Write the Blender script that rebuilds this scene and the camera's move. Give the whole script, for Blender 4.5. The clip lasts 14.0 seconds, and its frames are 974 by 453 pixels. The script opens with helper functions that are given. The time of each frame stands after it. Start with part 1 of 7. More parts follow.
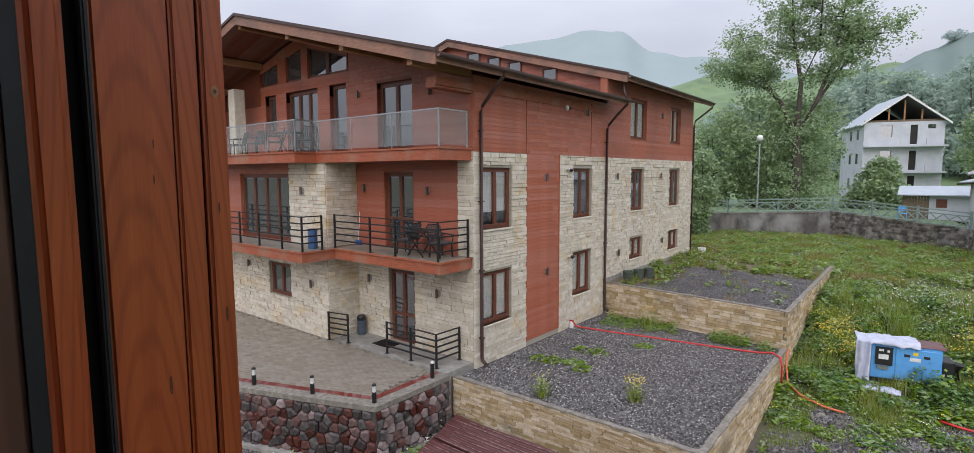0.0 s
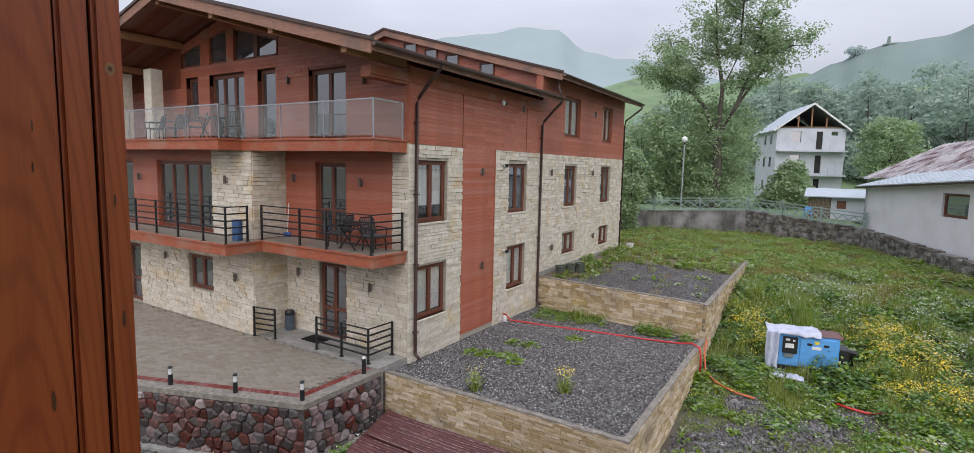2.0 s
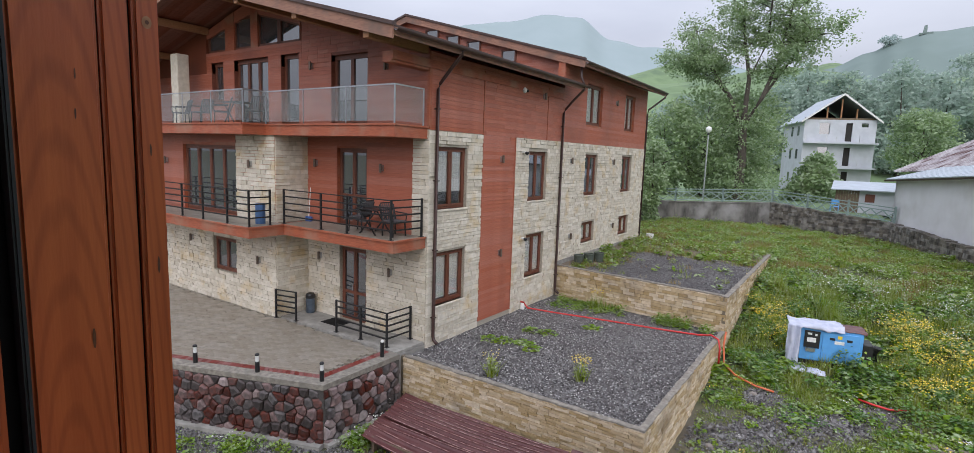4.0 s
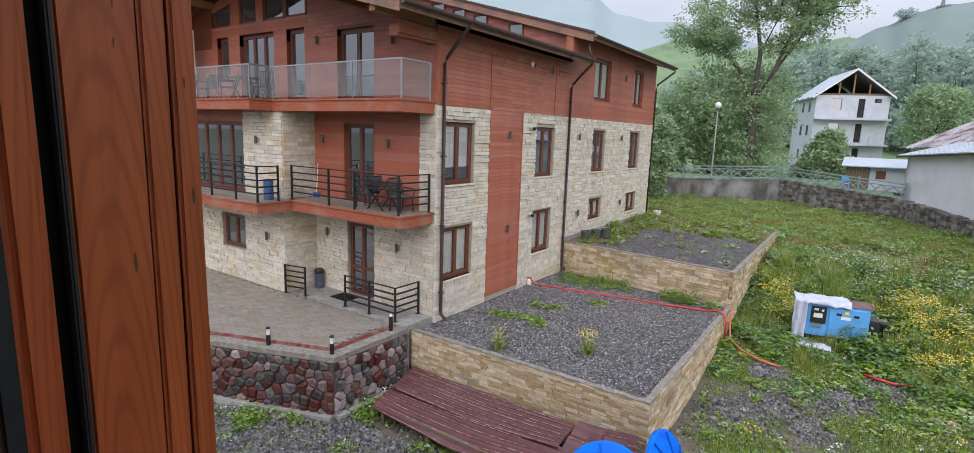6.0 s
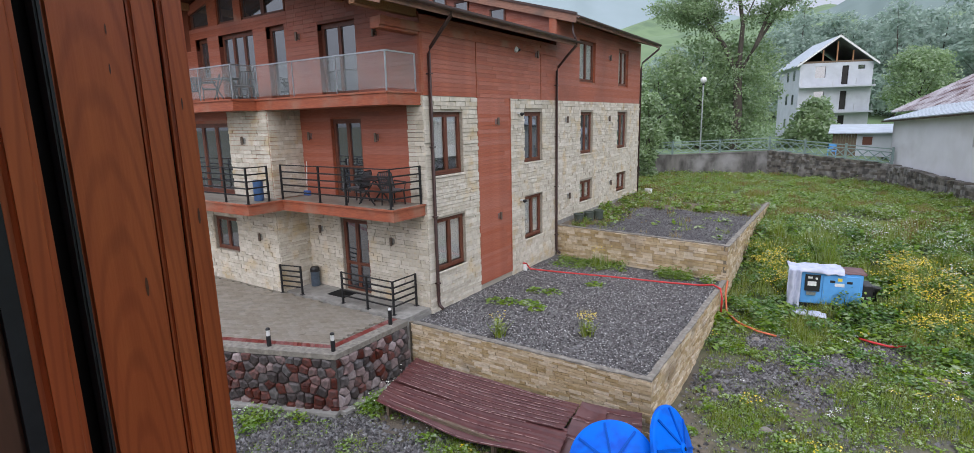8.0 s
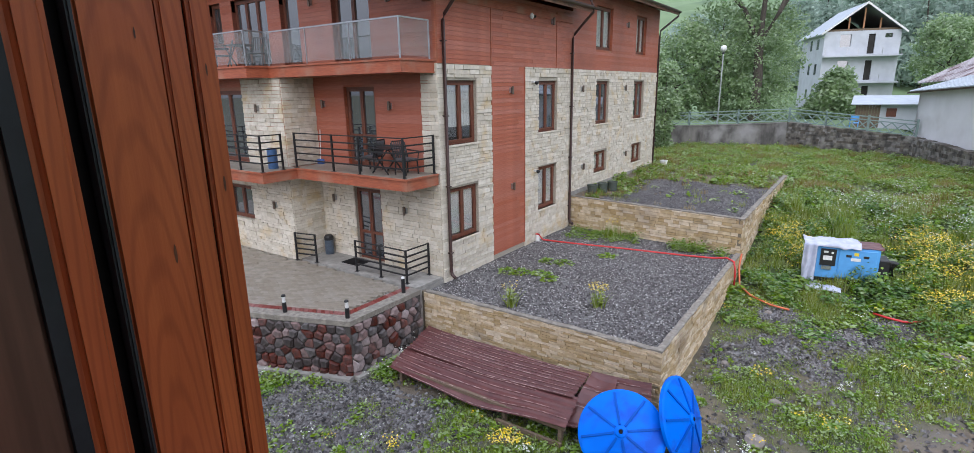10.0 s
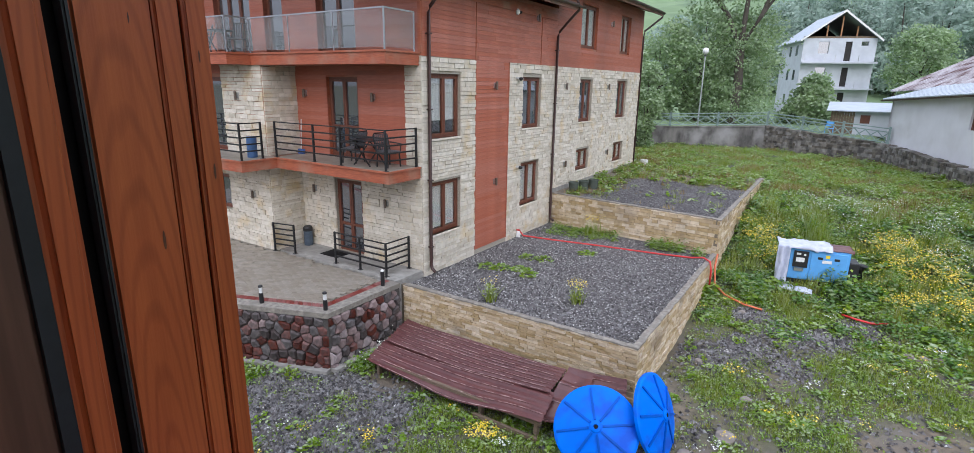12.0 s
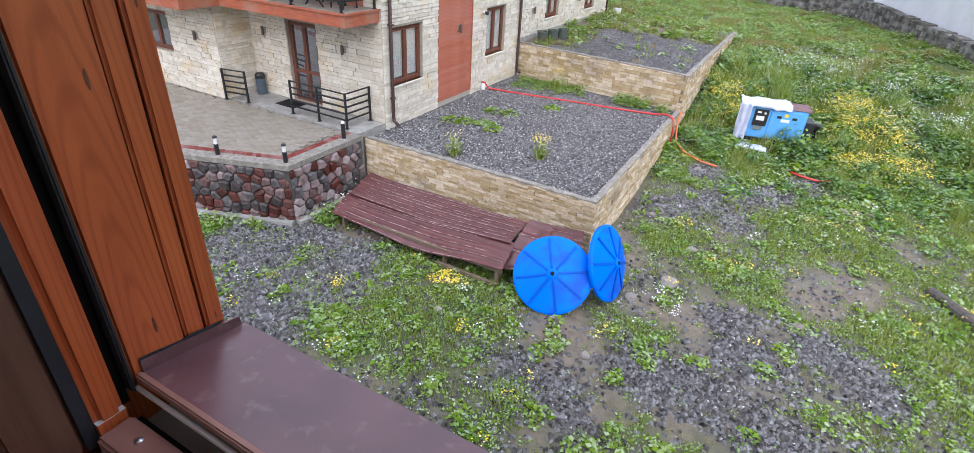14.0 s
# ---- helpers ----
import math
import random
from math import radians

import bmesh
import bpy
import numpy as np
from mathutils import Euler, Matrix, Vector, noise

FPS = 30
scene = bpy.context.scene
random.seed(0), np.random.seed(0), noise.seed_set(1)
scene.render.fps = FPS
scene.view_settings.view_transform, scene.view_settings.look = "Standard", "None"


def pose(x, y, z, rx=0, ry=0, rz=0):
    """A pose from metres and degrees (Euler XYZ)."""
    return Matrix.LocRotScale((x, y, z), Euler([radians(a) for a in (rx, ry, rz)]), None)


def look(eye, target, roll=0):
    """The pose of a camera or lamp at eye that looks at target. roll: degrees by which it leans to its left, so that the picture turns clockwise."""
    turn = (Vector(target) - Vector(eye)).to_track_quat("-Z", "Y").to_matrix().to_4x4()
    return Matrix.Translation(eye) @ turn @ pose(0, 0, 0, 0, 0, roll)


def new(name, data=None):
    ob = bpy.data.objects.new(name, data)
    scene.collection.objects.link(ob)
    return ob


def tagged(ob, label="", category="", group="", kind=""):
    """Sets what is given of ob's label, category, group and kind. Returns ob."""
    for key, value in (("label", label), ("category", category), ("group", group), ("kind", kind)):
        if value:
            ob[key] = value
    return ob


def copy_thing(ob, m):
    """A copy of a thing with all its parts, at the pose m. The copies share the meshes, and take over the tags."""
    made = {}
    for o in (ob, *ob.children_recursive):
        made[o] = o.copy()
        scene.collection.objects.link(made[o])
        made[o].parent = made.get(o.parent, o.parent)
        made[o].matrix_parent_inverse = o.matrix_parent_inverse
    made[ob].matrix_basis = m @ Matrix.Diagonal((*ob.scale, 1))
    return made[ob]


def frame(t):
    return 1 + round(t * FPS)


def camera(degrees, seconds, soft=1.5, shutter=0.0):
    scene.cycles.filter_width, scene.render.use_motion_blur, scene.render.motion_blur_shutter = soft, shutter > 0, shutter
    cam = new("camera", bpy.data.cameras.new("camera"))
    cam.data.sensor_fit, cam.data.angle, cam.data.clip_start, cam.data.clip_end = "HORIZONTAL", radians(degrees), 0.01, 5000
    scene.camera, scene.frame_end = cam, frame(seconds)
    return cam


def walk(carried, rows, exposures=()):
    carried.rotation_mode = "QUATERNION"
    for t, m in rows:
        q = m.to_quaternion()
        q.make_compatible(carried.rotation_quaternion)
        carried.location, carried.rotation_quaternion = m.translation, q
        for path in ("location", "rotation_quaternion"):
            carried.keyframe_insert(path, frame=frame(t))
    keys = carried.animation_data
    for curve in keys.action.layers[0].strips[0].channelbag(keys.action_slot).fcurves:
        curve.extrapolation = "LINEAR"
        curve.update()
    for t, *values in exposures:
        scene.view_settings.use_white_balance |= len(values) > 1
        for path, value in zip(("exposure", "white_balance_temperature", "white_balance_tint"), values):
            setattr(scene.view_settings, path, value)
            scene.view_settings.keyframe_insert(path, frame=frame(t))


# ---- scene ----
cam = camera(84.2, 14.0, soft=0.7)
PATH = [
    (0, (9.896, -11.639, 5.707), (8.646, -10.09, 5.512), -0.2),
    (0.5, (9.895, -11.638, 5.715), (8.692, -10.053, 5.514), 0.3),
    (1, (9.882, -11.612, 5.718), (8.747, -9.977, 5.52), 0.7),
    (1.5, (9.869, -11.603, 5.716), (8.792, -9.929, 5.515), 1.1),
    (2, (9.877, -11.606, 5.712), (8.824, -9.92, 5.496), 1.3),
    (2.5, (9.885, -11.613, 5.672), (8.833, -9.928, 5.438), 1.5),
    (3, (9.89, -11.617, 5.662), (8.827, -9.942, 5.417), 1.6),
    (3.5, (9.889, -11.622, 5.663), (8.8, -9.962, 5.418), 1.8),
    (5.8, (9.893, -11.656, 5.61), (8.759, -10.043, 5.274), 2.0),
    (6, (9.89, -11.668, 5.593), (8.771, -10.045, 5.253), 1.9),
    (6.5, (9.871, -11.666, 5.606), (8.778, -10.026, 5.267), 0.9),
    (7, (9.869, -11.681, 5.618), (8.785, -10.035, 5.28), -0.3),
    (7.5, (9.889, -11.696, 5.624), (8.807, -10.051, 5.272), -1.0),
    (8, (9.874, -11.683, 5.619), (8.782, -10.052, 5.233), -1.3),
    (10.5, (9.849, -11.69, 5.618), (8.735, -10.107, 5.114), -0.9),
    (11, (9.858, -11.695, 5.62), (8.771, -10.096, 5.108), -0.4),
    (11.5, (9.852, -11.704, 5.621), (8.784, -10.092, 5.112), 0.3),
    (12, (9.849, -11.709, 5.621), (8.794, -10.088, 5.11), 0.9),
    (12.5, (9.879, -11.72, 5.624), (8.848, -10.107, 5.046), 1.2),
    (13, (9.861, -11.684, 5.625), (8.891, -10.103, 4.877), 0.3),
    (13.5, (9.843, -11.665, 5.620), (8.958, -10.123, 4.704), 0.9),
    (14, (9.834, -11.685, 5.604), (9.012, -10.160, 4.603), 3.4),
]
walk(cam, [(t, look(eye, aim, roll)) for t, eye, aim, roll in PATH],
     exposures=[(0, 0.2, 6500, 10), (1.5, 0.2, 6500, 10), (3.5, 0.22, 6400, 10), (6.0, 0.38, 6320, 10), (7.5, 0.29, 6250, 10), (10.5, 0.47, 6050, 10), (12.5, 0.58, 6050, 10), (13.2, 0.76, 5950, 10), (14, 0.95, 5980, 10)])

# ---- world and light: flat overcast daylight ----
world = bpy.data.worlds.new("overcast_sky")
scene.world = world
world.use_nodes = True
wn, wl = world.node_tree.nodes, world.node_tree.links
bg = wn["Background"]
sky = wn.new("ShaderNodeTexSky")
sky.sky_type, sky.sun_disc = "NISHITA", False
sky.sun_elevation, sky.sun_rotation = radians(36), radians(146)
sky.air_density, sky.dust_density = 1.0, 5.0
cloud = wn.new("ShaderNodeTexNoise")
cloud.inputs["Scale"].default_value, cloud.inputs["Detail"].default_value = 2.2, 5
cramp = wn.new("ShaderNodeValToRGB")
cramp.color_ramp.elements[0].position, cramp.color_ramp.elements[0].color = 0.3, (5.45, 5.7, 6.75, 1)
cramp.color_ramp.elements[1].position, cramp.color_ramp.elements[1].color = 0.75, (7.25, 7.45, 8.45, 1)
wco = wn.new("ShaderNodeTexCoord")
wmap = wn.new("ShaderNodeMapping")
wmap.inputs["Scale"].default_value = (1, 1, 3.5)
wl.new(wco.outputs["Generated"], wmap.inputs["Vector"])
wl.new(wmap.outputs["Vector"], cloud.inputs["Vector"])
wl.new(cloud.outputs["Fac"], cramp.inputs["Fac"])
wmix = wn.new("ShaderNodeMix")
wmix.data_type = "RGBA"
wmix.inputs["Factor"].default_value = 0.9
wl.new(sky.outputs["Color"], wmix.inputs["A"])
wl.new(cramp.outputs["Color"], wmix.inputs["B"])
sep = wn.new("ShaderNodeSeparateXYZ")
wl.new(wco.outputs["Generated"], sep.inputs["Vector"])
lift = wn.new("ShaderNodeMapRange")
lift.inputs["From Min"].default_value, lift.inputs["From Max"].default_value = 0.0, 1.0
lift.inputs["To Min"].default_value, lift.inputs["To Max"].default_value = 0.56, 2.55
wl.new(sep.outputs["Z"], lift.inputs["Value"])
wmul = wn.new("ShaderNodeMix")
wmul.data_type, wmul.blend_type = "RGBA", "MULTIPLY"
wmul.inputs["Factor"].default_value = 1.0
wl.new(wmix.outputs["Result"], wmul.inputs["A"])
wl.new(lift.outputs["Result"], wmul.inputs["B"])
wl.new(wmul.outputs["Result"], bg.inputs["Color"])
bg.inputs["Strength"].default_value = 0.10
sun = new("sun", bpy.data.lights.new("sun", "SUN"))
sun.data.energy, sun.data.angle, sun.data.color = 1.5, radians(70), (1, 0.955, 0.965)
sun.matrix_world = look((17, -25, 22), (0, 0, 0))


# ---- materials ----
def mat(name, col, rough=0.7, metal=0.0, col2=None, scale=6.0, detail=6.0, stretch=(1, 1, 1), bump=0.0, bump_scale=None,
        island=0.0, obj_random=0.0, stain=None, stain_scale=0.7, stain_at=0.55, spec=0.5, lo=0.35, hi=0.65):
    """Two colours mixed by fine noise, a larger stain, piece-to-piece variation and bump, in object metres."""
    m = bpy.data.materials.new(name)
    m.use_nodes = True
    n, l = m.node_tree.nodes, m.node_tree.links
    b = n["Principled BSDF"]
    b.inputs["Roughness"].default_value, b.inputs["Metallic"].default_value = rough, metal
    b.inputs["Specular IOR Level"].default_value = spec
    co = n.new("ShaderNodeTexCoord")
    mp = n.new("ShaderNodeMapping")
    mp.inputs["Scale"].default_value = stretch
    l.new(co.outputs["Object"], mp.inputs["Vector"])
    nz = n.new("ShaderNodeTexNoise")
    nz.inputs["Scale"].default_value, nz.inputs["Detail"].default_value = scale, detail
    l.new(mp.outputs["Vector"], nz.inputs["Vector"])
    rp = n.new("ShaderNodeValToRGB")
    col2 = col2 or tuple(c * 0.75 for c in col)
    rp.color_ramp.elements[0].position, rp.color_ramp.elements[0].color = lo, (*col, 1)
    rp.color_ramp.elements[1].position, rp.color_ramp.elements[1].color = hi, (*col2, 1)
    l.new(nz.outputs["Fac"], rp.inputs["Fac"])
    out = rp.outputs["Color"]
    if stain:
        sz = n.new("ShaderNodeTexNoise")
        sz.inputs["Scale"].default_value, sz.inputs["Detail"].default_value = stain_scale, 4
        l.new(co.outputs["Object"], sz.inputs["Vector"])
        sr = n.new("ShaderNodeValToRGB")
        sr.color_ramp.elements[0].position, sr.color_ramp.elements[1].position = stain_at - 0.08, stain_at + 0.12
        l.new(sz.outputs["Fac"], sr.inputs["Fac"])
        sm = n.new("ShaderNodeMix")
        sm.data_type = "RGBA"
        l.new(sr.outputs["Color"], sm.inputs["Factor"])
        l.new(out, sm.inputs["A"])
        sm.inputs["B"].default_value = (*stain, 1)
        out = sm.outputs["Result"]
    for amount, node, socket in ((island, "ShaderNodeNewGeometry", "Random Per Island"), (obj_random, "ShaderNodeObjectInfo", "Random")):
        if amount:
            r = n.new(node)
            mr = n.new("ShaderNodeMapRange")
            mr.inputs["To Min"].default_value, mr.inputs["To Max"].default_value = 1 - amount, 1 + amount
            l.new(r.outputs[socket], mr.inputs["Value"])
            hs = n.new("ShaderNodeHueSaturation")
            l.new(mr.outputs["Result"], hs.inputs["Value"])
            mh = n.new("ShaderNodeMapRange")
            mh.inputs["To Min"].default_value, mh.inputs["To Max"].default_value = 1 + 1.2 * amount, 1 - amount
            l.new(r.outputs[socket], mh.inputs["Value"])
            l.new(mh.outputs["Result"], hs.inputs["Saturation"])
            l.new(out, hs.inputs["Color"])
            out = hs.outputs["Color"]
    l.new(out, b.inputs["Base Color"])
    if bump:
        bz = n.new("ShaderNodeTexNoise")
        bz.inputs["Scale"].default_value, bz.inputs["Detail"].default_value = bump_scale or scale * 3, 5
        l.new(mp.outputs["Vector"], bz.inputs["Vector"])
        bp = n.new("ShaderNodeBump")
        bp.inputs["Strength"].default_value, bp.inputs["Distance"].default_value = bump, 0.02
        l.new(bz.outputs["Fac"], bp.inputs["Height"])
        l.new(bp.outputs["Normal"], b.inputs["Normal"])
    return m


def glass_mat(name, tint, rough=0.03):
    m = mat(name, tint, rough, 0.0, col2=tuple(c * 1.6 for c in tint), scale=1.3, spec=0.9)
    m.node_tree.nodes["Principled BSDF"].inputs["IOR"].default_value = 2.1
    return m


CEDAR = mat("cedar_siding", (0.40, 0.132, 0.08), 0.5, col2=(0.30, 0.092, 0.056), scale=4, stretch=(0.6, 0.6, 14), bump=0.15, island=0.06,
            stain=(0.25, 0.085, 0.055), stain_scale=0.5)
CEDAR_OBJ = mat("cedar_siding_board", (0.40, 0.132, 0.08), 0.5, col2=(0.30, 0.092, 0.056), scale=4, stretch=(0.6, 0.6, 14), bump=0.15, obj_random=0.06,
                stain=(0.25, 0.085, 0.055), stain_scale=0.5)
STONE_CREAM_OBJ = mat("cream_ledger_stone_piece", (0.60, 0.55, 0.46), 0.85, col2=(0.50, 0.455, 0.37), scale=7, bump=0.5, bump_scale=30, obj_random=0.13, stain=(0.56, 0.45, 0.29), stain_scale=2.2, stain_at=0.62)
CEDAR_TRIM = mat("cedar_trim", (0.36, 0.10, 0.045), 0.55, col2=(0.25, 0.062, 0.03), scale=5, stretch=(1, 1, 8), bump=0.1, stain=(0.30, 0.14, 0.09), stain_scale=1.5)
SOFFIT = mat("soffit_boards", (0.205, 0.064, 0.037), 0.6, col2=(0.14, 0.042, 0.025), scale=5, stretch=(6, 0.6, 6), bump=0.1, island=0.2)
BARGE = mat("weathered_bargeboard", (0.29, 0.15, 0.10), 0.65, col2=(0.20, 0.10, 0.068), scale=5, stretch=(1, 1, 6), bump=0.15, stain=(0.14, 0.09, 0.07), stain_scale=1.2)
BEAM = mat("beam_wood", (0.38, 0.19, 0.09), 0.6, col2=(0.27, 0.12, 0.055), scale=6, stretch=(1, 6, 6), bump=0.1)
ROOF = mat("dark_roof_metal", (0.045, 0.025, 0.02), 0.5, col2=(0.065, 0.035, 0.028), scale=3, island=0.1)
STONE = mat("cream_ledger_stone", (0.60, 0.55, 0.46), 0.85, col2=(0.50, 0.455, 0.37), scale=7, bump=0.5, bump_scale=30, island=0.13,
            stain=(0.54, 0.43, 0.27), stain_scale=1.6, stain_at=0.6)
STONE_OBJ = mat("honey_ledger_stone", (0.52, 0.415, 0.27), 0.8, col2=(0.40, 0.31, 0.195), scale=7, bump=0.6, bump_scale=30, obj_random=0.26)
STONE_HONEY = mat("honey_ledger_stone_rows", (0.52, 0.415, 0.27), 0.8, col2=(0.40, 0.31, 0.195), scale=7, bump=0.6, bump_scale=30, island=0.26,
                  stain=(0.30, 0.24, 0.17), stain_scale=1.2, stain_at=0.6)
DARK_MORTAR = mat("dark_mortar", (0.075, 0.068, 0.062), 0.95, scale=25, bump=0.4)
# Darker than MORTAR: shade in the stone recesses is put into this colour.
JOINT_SHADE = mat("shaded_joint_mortar", (0.17, 0.14, 0.10), 0.95, scale=25, bump=0.4)
MORTAR = mat("mortar", (0.37, 0.335, 0.27), 0.95, scale=25, bump=0.4)
CONCRETE = mat("grey_concrete", (0.30, 0.29, 0.26), 0.9, col2=(0.21, 0.20, 0.18), scale=5, bump=0.35, bump_scale=40, stain=(0.21, 0.2, 0.18), stain_scale=1.5)
OLD_CONCRETE = mat("old_stained_concrete", (0.17, 0.162, 0.15), 0.95, col2=(0.045, 0.043, 0.04), scale=1.6, stretch=(1, 1, 0.4), bump=0.5, bump_scale=20, stain=(0.24, 0.235, 0.23), stain_scale=0.8)
OLD_STONE = mat("old_grey_stone", (0.20, 0.18, 0.155), 0.9, col2=(0.06, 0.055, 0.05), scale=3, bump=0.6, bump_scale=20, island=0.5)
RUBBLE_PALE = mat("pale_pink_rubble", (0.30, 0.235, 0.225), 0.7, col2=(0.20, 0.155, 0.15), scale=8, bump=0.5, bump_scale=40, obj_random=0.3)
RUBBLE = mat("red_volcanic_rubble", (0.15, 0.05, 0.038), 0.6, col2=(0.06, 0.032, 0.029), scale=6, bump=0.8, bump_scale=30, obj_random=0.55)
RUBBLE_GREY = mat("grey_volcanic_rubble", (0.10, 0.08, 0.077), 0.6, col2=(0.038, 0.033, 0.032), scale=6, bump=0.8, bump_scale=30, obj_random=0.5)
PAVER = mat("wet_grey_paver", (0.265, 0.235, 0.19), 0.5, col2=(0.19, 0.168, 0.135), scale=4, bump=0.2, island=0.13, stain=(0.22, 0.19, 0.15), stain_scale=0.5)
PAVER_OBJ = mat("wet_grey_paver_piece", (0.265, 0.235, 0.19), 0.5, col2=(0.19, 0.168, 0.135), scale=4, bump=0.2, obj_random=0.13)
PAVER_RED = mat("red_paver", (0.20, 0.055, 0.045), 0.6, col2=(0.14, 0.04, 0.035), scale=9, bump=0.2, island=0.2)
FRAME = mat("brown_window_frame", (0.15, 0.05, 0.027), 0.45, col2=(0.11, 0.036, 0.02), scale=6, stretch=(4, 4, 0.6))
PANE = glass_mat("window_pane", (0.035, 0.04, 0.045))
CURTAIN = mat("grey_curtain", (0.72, 0.68, 0.64), 0.9, col2=(0.6, 0.56, 0.53), scale=3, stretch=(14, 14, 0.3))
# Near-black: the darkness of unlit interiors is put into this colour.
UNLIT_ROOM = mat("unlit_room_shade", (0.03, 0.027, 0.025), 0.9, scale=2)
BLACK_STEEL = mat("black_painted_steel", (0.012, 0.012, 0.013), 0.45, scale=20)
SPOUT = mat("brown_downpipe", (0.055, 0.028, 0.024), 0.35, scale=9)
STEEL = mat("brushed_steel", (0.55, 0.56, 0.58), 0.3, 0.9, scale=20)
BRONZE = mat("bronze_lamp_metal", (0.16, 0.12, 0.095), 0.4, 0.5, scale=20)
LIGHT_CAP = mat("frosted_lamp_cover", (0.72, 0.72, 0.7), 0.4, scale=9)
GRAVEL = mat("grey_gravel", (0.085, 0.08, 0.08), 0.85, col2=(0.035, 0.033, 0.034), scale=38, bump=0.9, bump_scale=70, island=0.5, stain=(0.13, 0.125, 0.12), stain_scale=0.8)
PEBBLE = mat("gravel_pebbles", (0.11, 0.10, 0.097), 0.5, col2=(0.05, 0.046, 0.045), scale=9, island=0.9)
WHITE_PEBBLE = mat("pale_pebbles", (0.42, 0.41, 0.39), 0.7, scale=9, island=0.4)
YARD_STONE = mat("yard_stones", (0.115, 0.104, 0.10), 0.45, col2=(0.04, 0.037, 0.036), scale=9, island=0.95)
SOIL = mat("meadow_soil", (0.165, 0.13, 0.09), 0.9, col2=(0.095, 0.075, 0.053), scale=5, detail=10, bump=1.0, bump_scale=30, stain=(0.12, 0.105, 0.085), stain_scale=0.9)


def add_cover(m):
    """Mixes bare soil, stony ground and mossy green, darkened for shade under plants, by the ground's own cover map."""
    n, l = m.node_tree.nodes, m.node_tree.links
    b = n["Principled BSDF"]
    src = b.inputs["Base Color"].links[0].from_socket
    at, sp_ = n.new("ShaderNodeAttribute"), n.new("ShaderNodeSeparateColor")
    at.attribute_name = "cover"
    l.new(at.outputs["Color"], sp_.inputs["Color"])
    co, vo = n.new("ShaderNodeTexCoord"), n.new("ShaderNodeTexVoronoi")
    vo.inputs["Scale"].default_value = 16
    l.new(co.outputs["Object"], vo.inputs["Vector"])
    rp = n.new("ShaderNodeValToRGB")
    rp.color_ramp.elements[0].color, rp.color_ramp.elements[1].color = (0.018, 0.017, 0.016, 1), (0.075, 0.069, 0.063, 1)
    l.new(vo.outputs["Color"], rp.inputs["Fac"])
    out = src
    for socket, colour in (("Red", rp.outputs["Color"]), ("Green", None)):
        mx = n.new("ShaderNodeMix")
        mx.data_type = "RGBA"
        l.new(sp_.outputs[socket], mx.inputs["Factor"])
        l.new(out, mx.inputs["A"])
        if colour:
            l.new(colour, mx.inputs["B"])
        else:
            mx.inputs["B"].default_value = (0.045, 0.065, 0.02, 1)
        out = mx.outputs["Result"]
    l.new(out, b.inputs["Base Color"])


add_cover(SOIL)
GRASS = mat("grass_blades", (0.205, 0.29, 0.05), 0.6, col2=(0.29, 0.32, 0.085), scale=0.8, island=0.45, spec=0.25)
DRY_GRASS = mat("dry_grass_blades", (0.34, 0.27, 0.12), 0.7, col2=(0.25, 0.17, 0.08), scale=2, island=0.35, spec=0.2)
DARK_LEAF = mat("dark_weed_leaves", (0.10, 0.19, 0.06), 0.6, col2=(0.14, 0.24, 0.07), scale=1.5, island=0.4, spec=0.3)
LEAFY = mat("broad_leaves", (0.165, 0.275, 0.052), 0.6, col2=(0.235, 0.32, 0.072), scale=1.5, island=0.5, spec=0.3)
YELLOW = mat("yellow_flowers", (0.75, 0.55, 0.02), 0.6, col2=(0.65, 0.5, 0.03), scale=9, island=0.2)
WHITE_FLOWER = mat("white_flowers", (0.72, 0.74, 0.66), 0.6, scale=9, island=0.1)
BARK = mat("tree_bark", (0.09, 0.075, 0.06), 0.9, col2=(0.05, 0.042, 0.035), scale=5, stretch=(3, 3, 0.6), bump=0.6)
# Leaf colours lifted for distance haze, most in the two paler ones.
FOLIAGE = mat("tree_foliage", (0.34, 0.44, 0.24), 0.6, col2=(0.25, 0.34, 0.19), scale=0.5, island=0.3, spec=0.25)
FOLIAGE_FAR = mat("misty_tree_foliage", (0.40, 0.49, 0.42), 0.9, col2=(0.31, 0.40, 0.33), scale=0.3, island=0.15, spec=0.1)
FOLIAGE_HAZE_TINT = mat("pale_haze_tinted_foliage", (0.46, 0.54, 0.52), 1.0, col2=(0.42, 0.49, 0.48), scale=0.3, island=0.08, spec=0.0)
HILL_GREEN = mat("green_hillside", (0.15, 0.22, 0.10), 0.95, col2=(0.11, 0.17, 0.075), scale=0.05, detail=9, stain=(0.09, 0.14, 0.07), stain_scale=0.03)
# Mist over the hills is mixed into these base colours.
HILL_HAZE_TINT = mat("misty_far_hill", (0.27, 0.325, 0.335), 1.0, col2=(0.25, 0.305, 0.31), scale=0.012, detail=9, spec=0.0)
HILL_HAZE_TINT_NEAR = mat("misty_hill", (0.20, 0.25, 0.24), 1.0, col2=(0.165, 0.21, 0.195), scale=0.02, detail=9, spec=0.0)
BLOCK_WALL = mat("pale_block_wall", (0.50, 0.52, 0.56), 0.9, col2=(0.44, 0.46, 0.50), scale=1.2, stain=(0.40, 0.41, 0.44), stain_scale=0.5, stain_at=0.6)
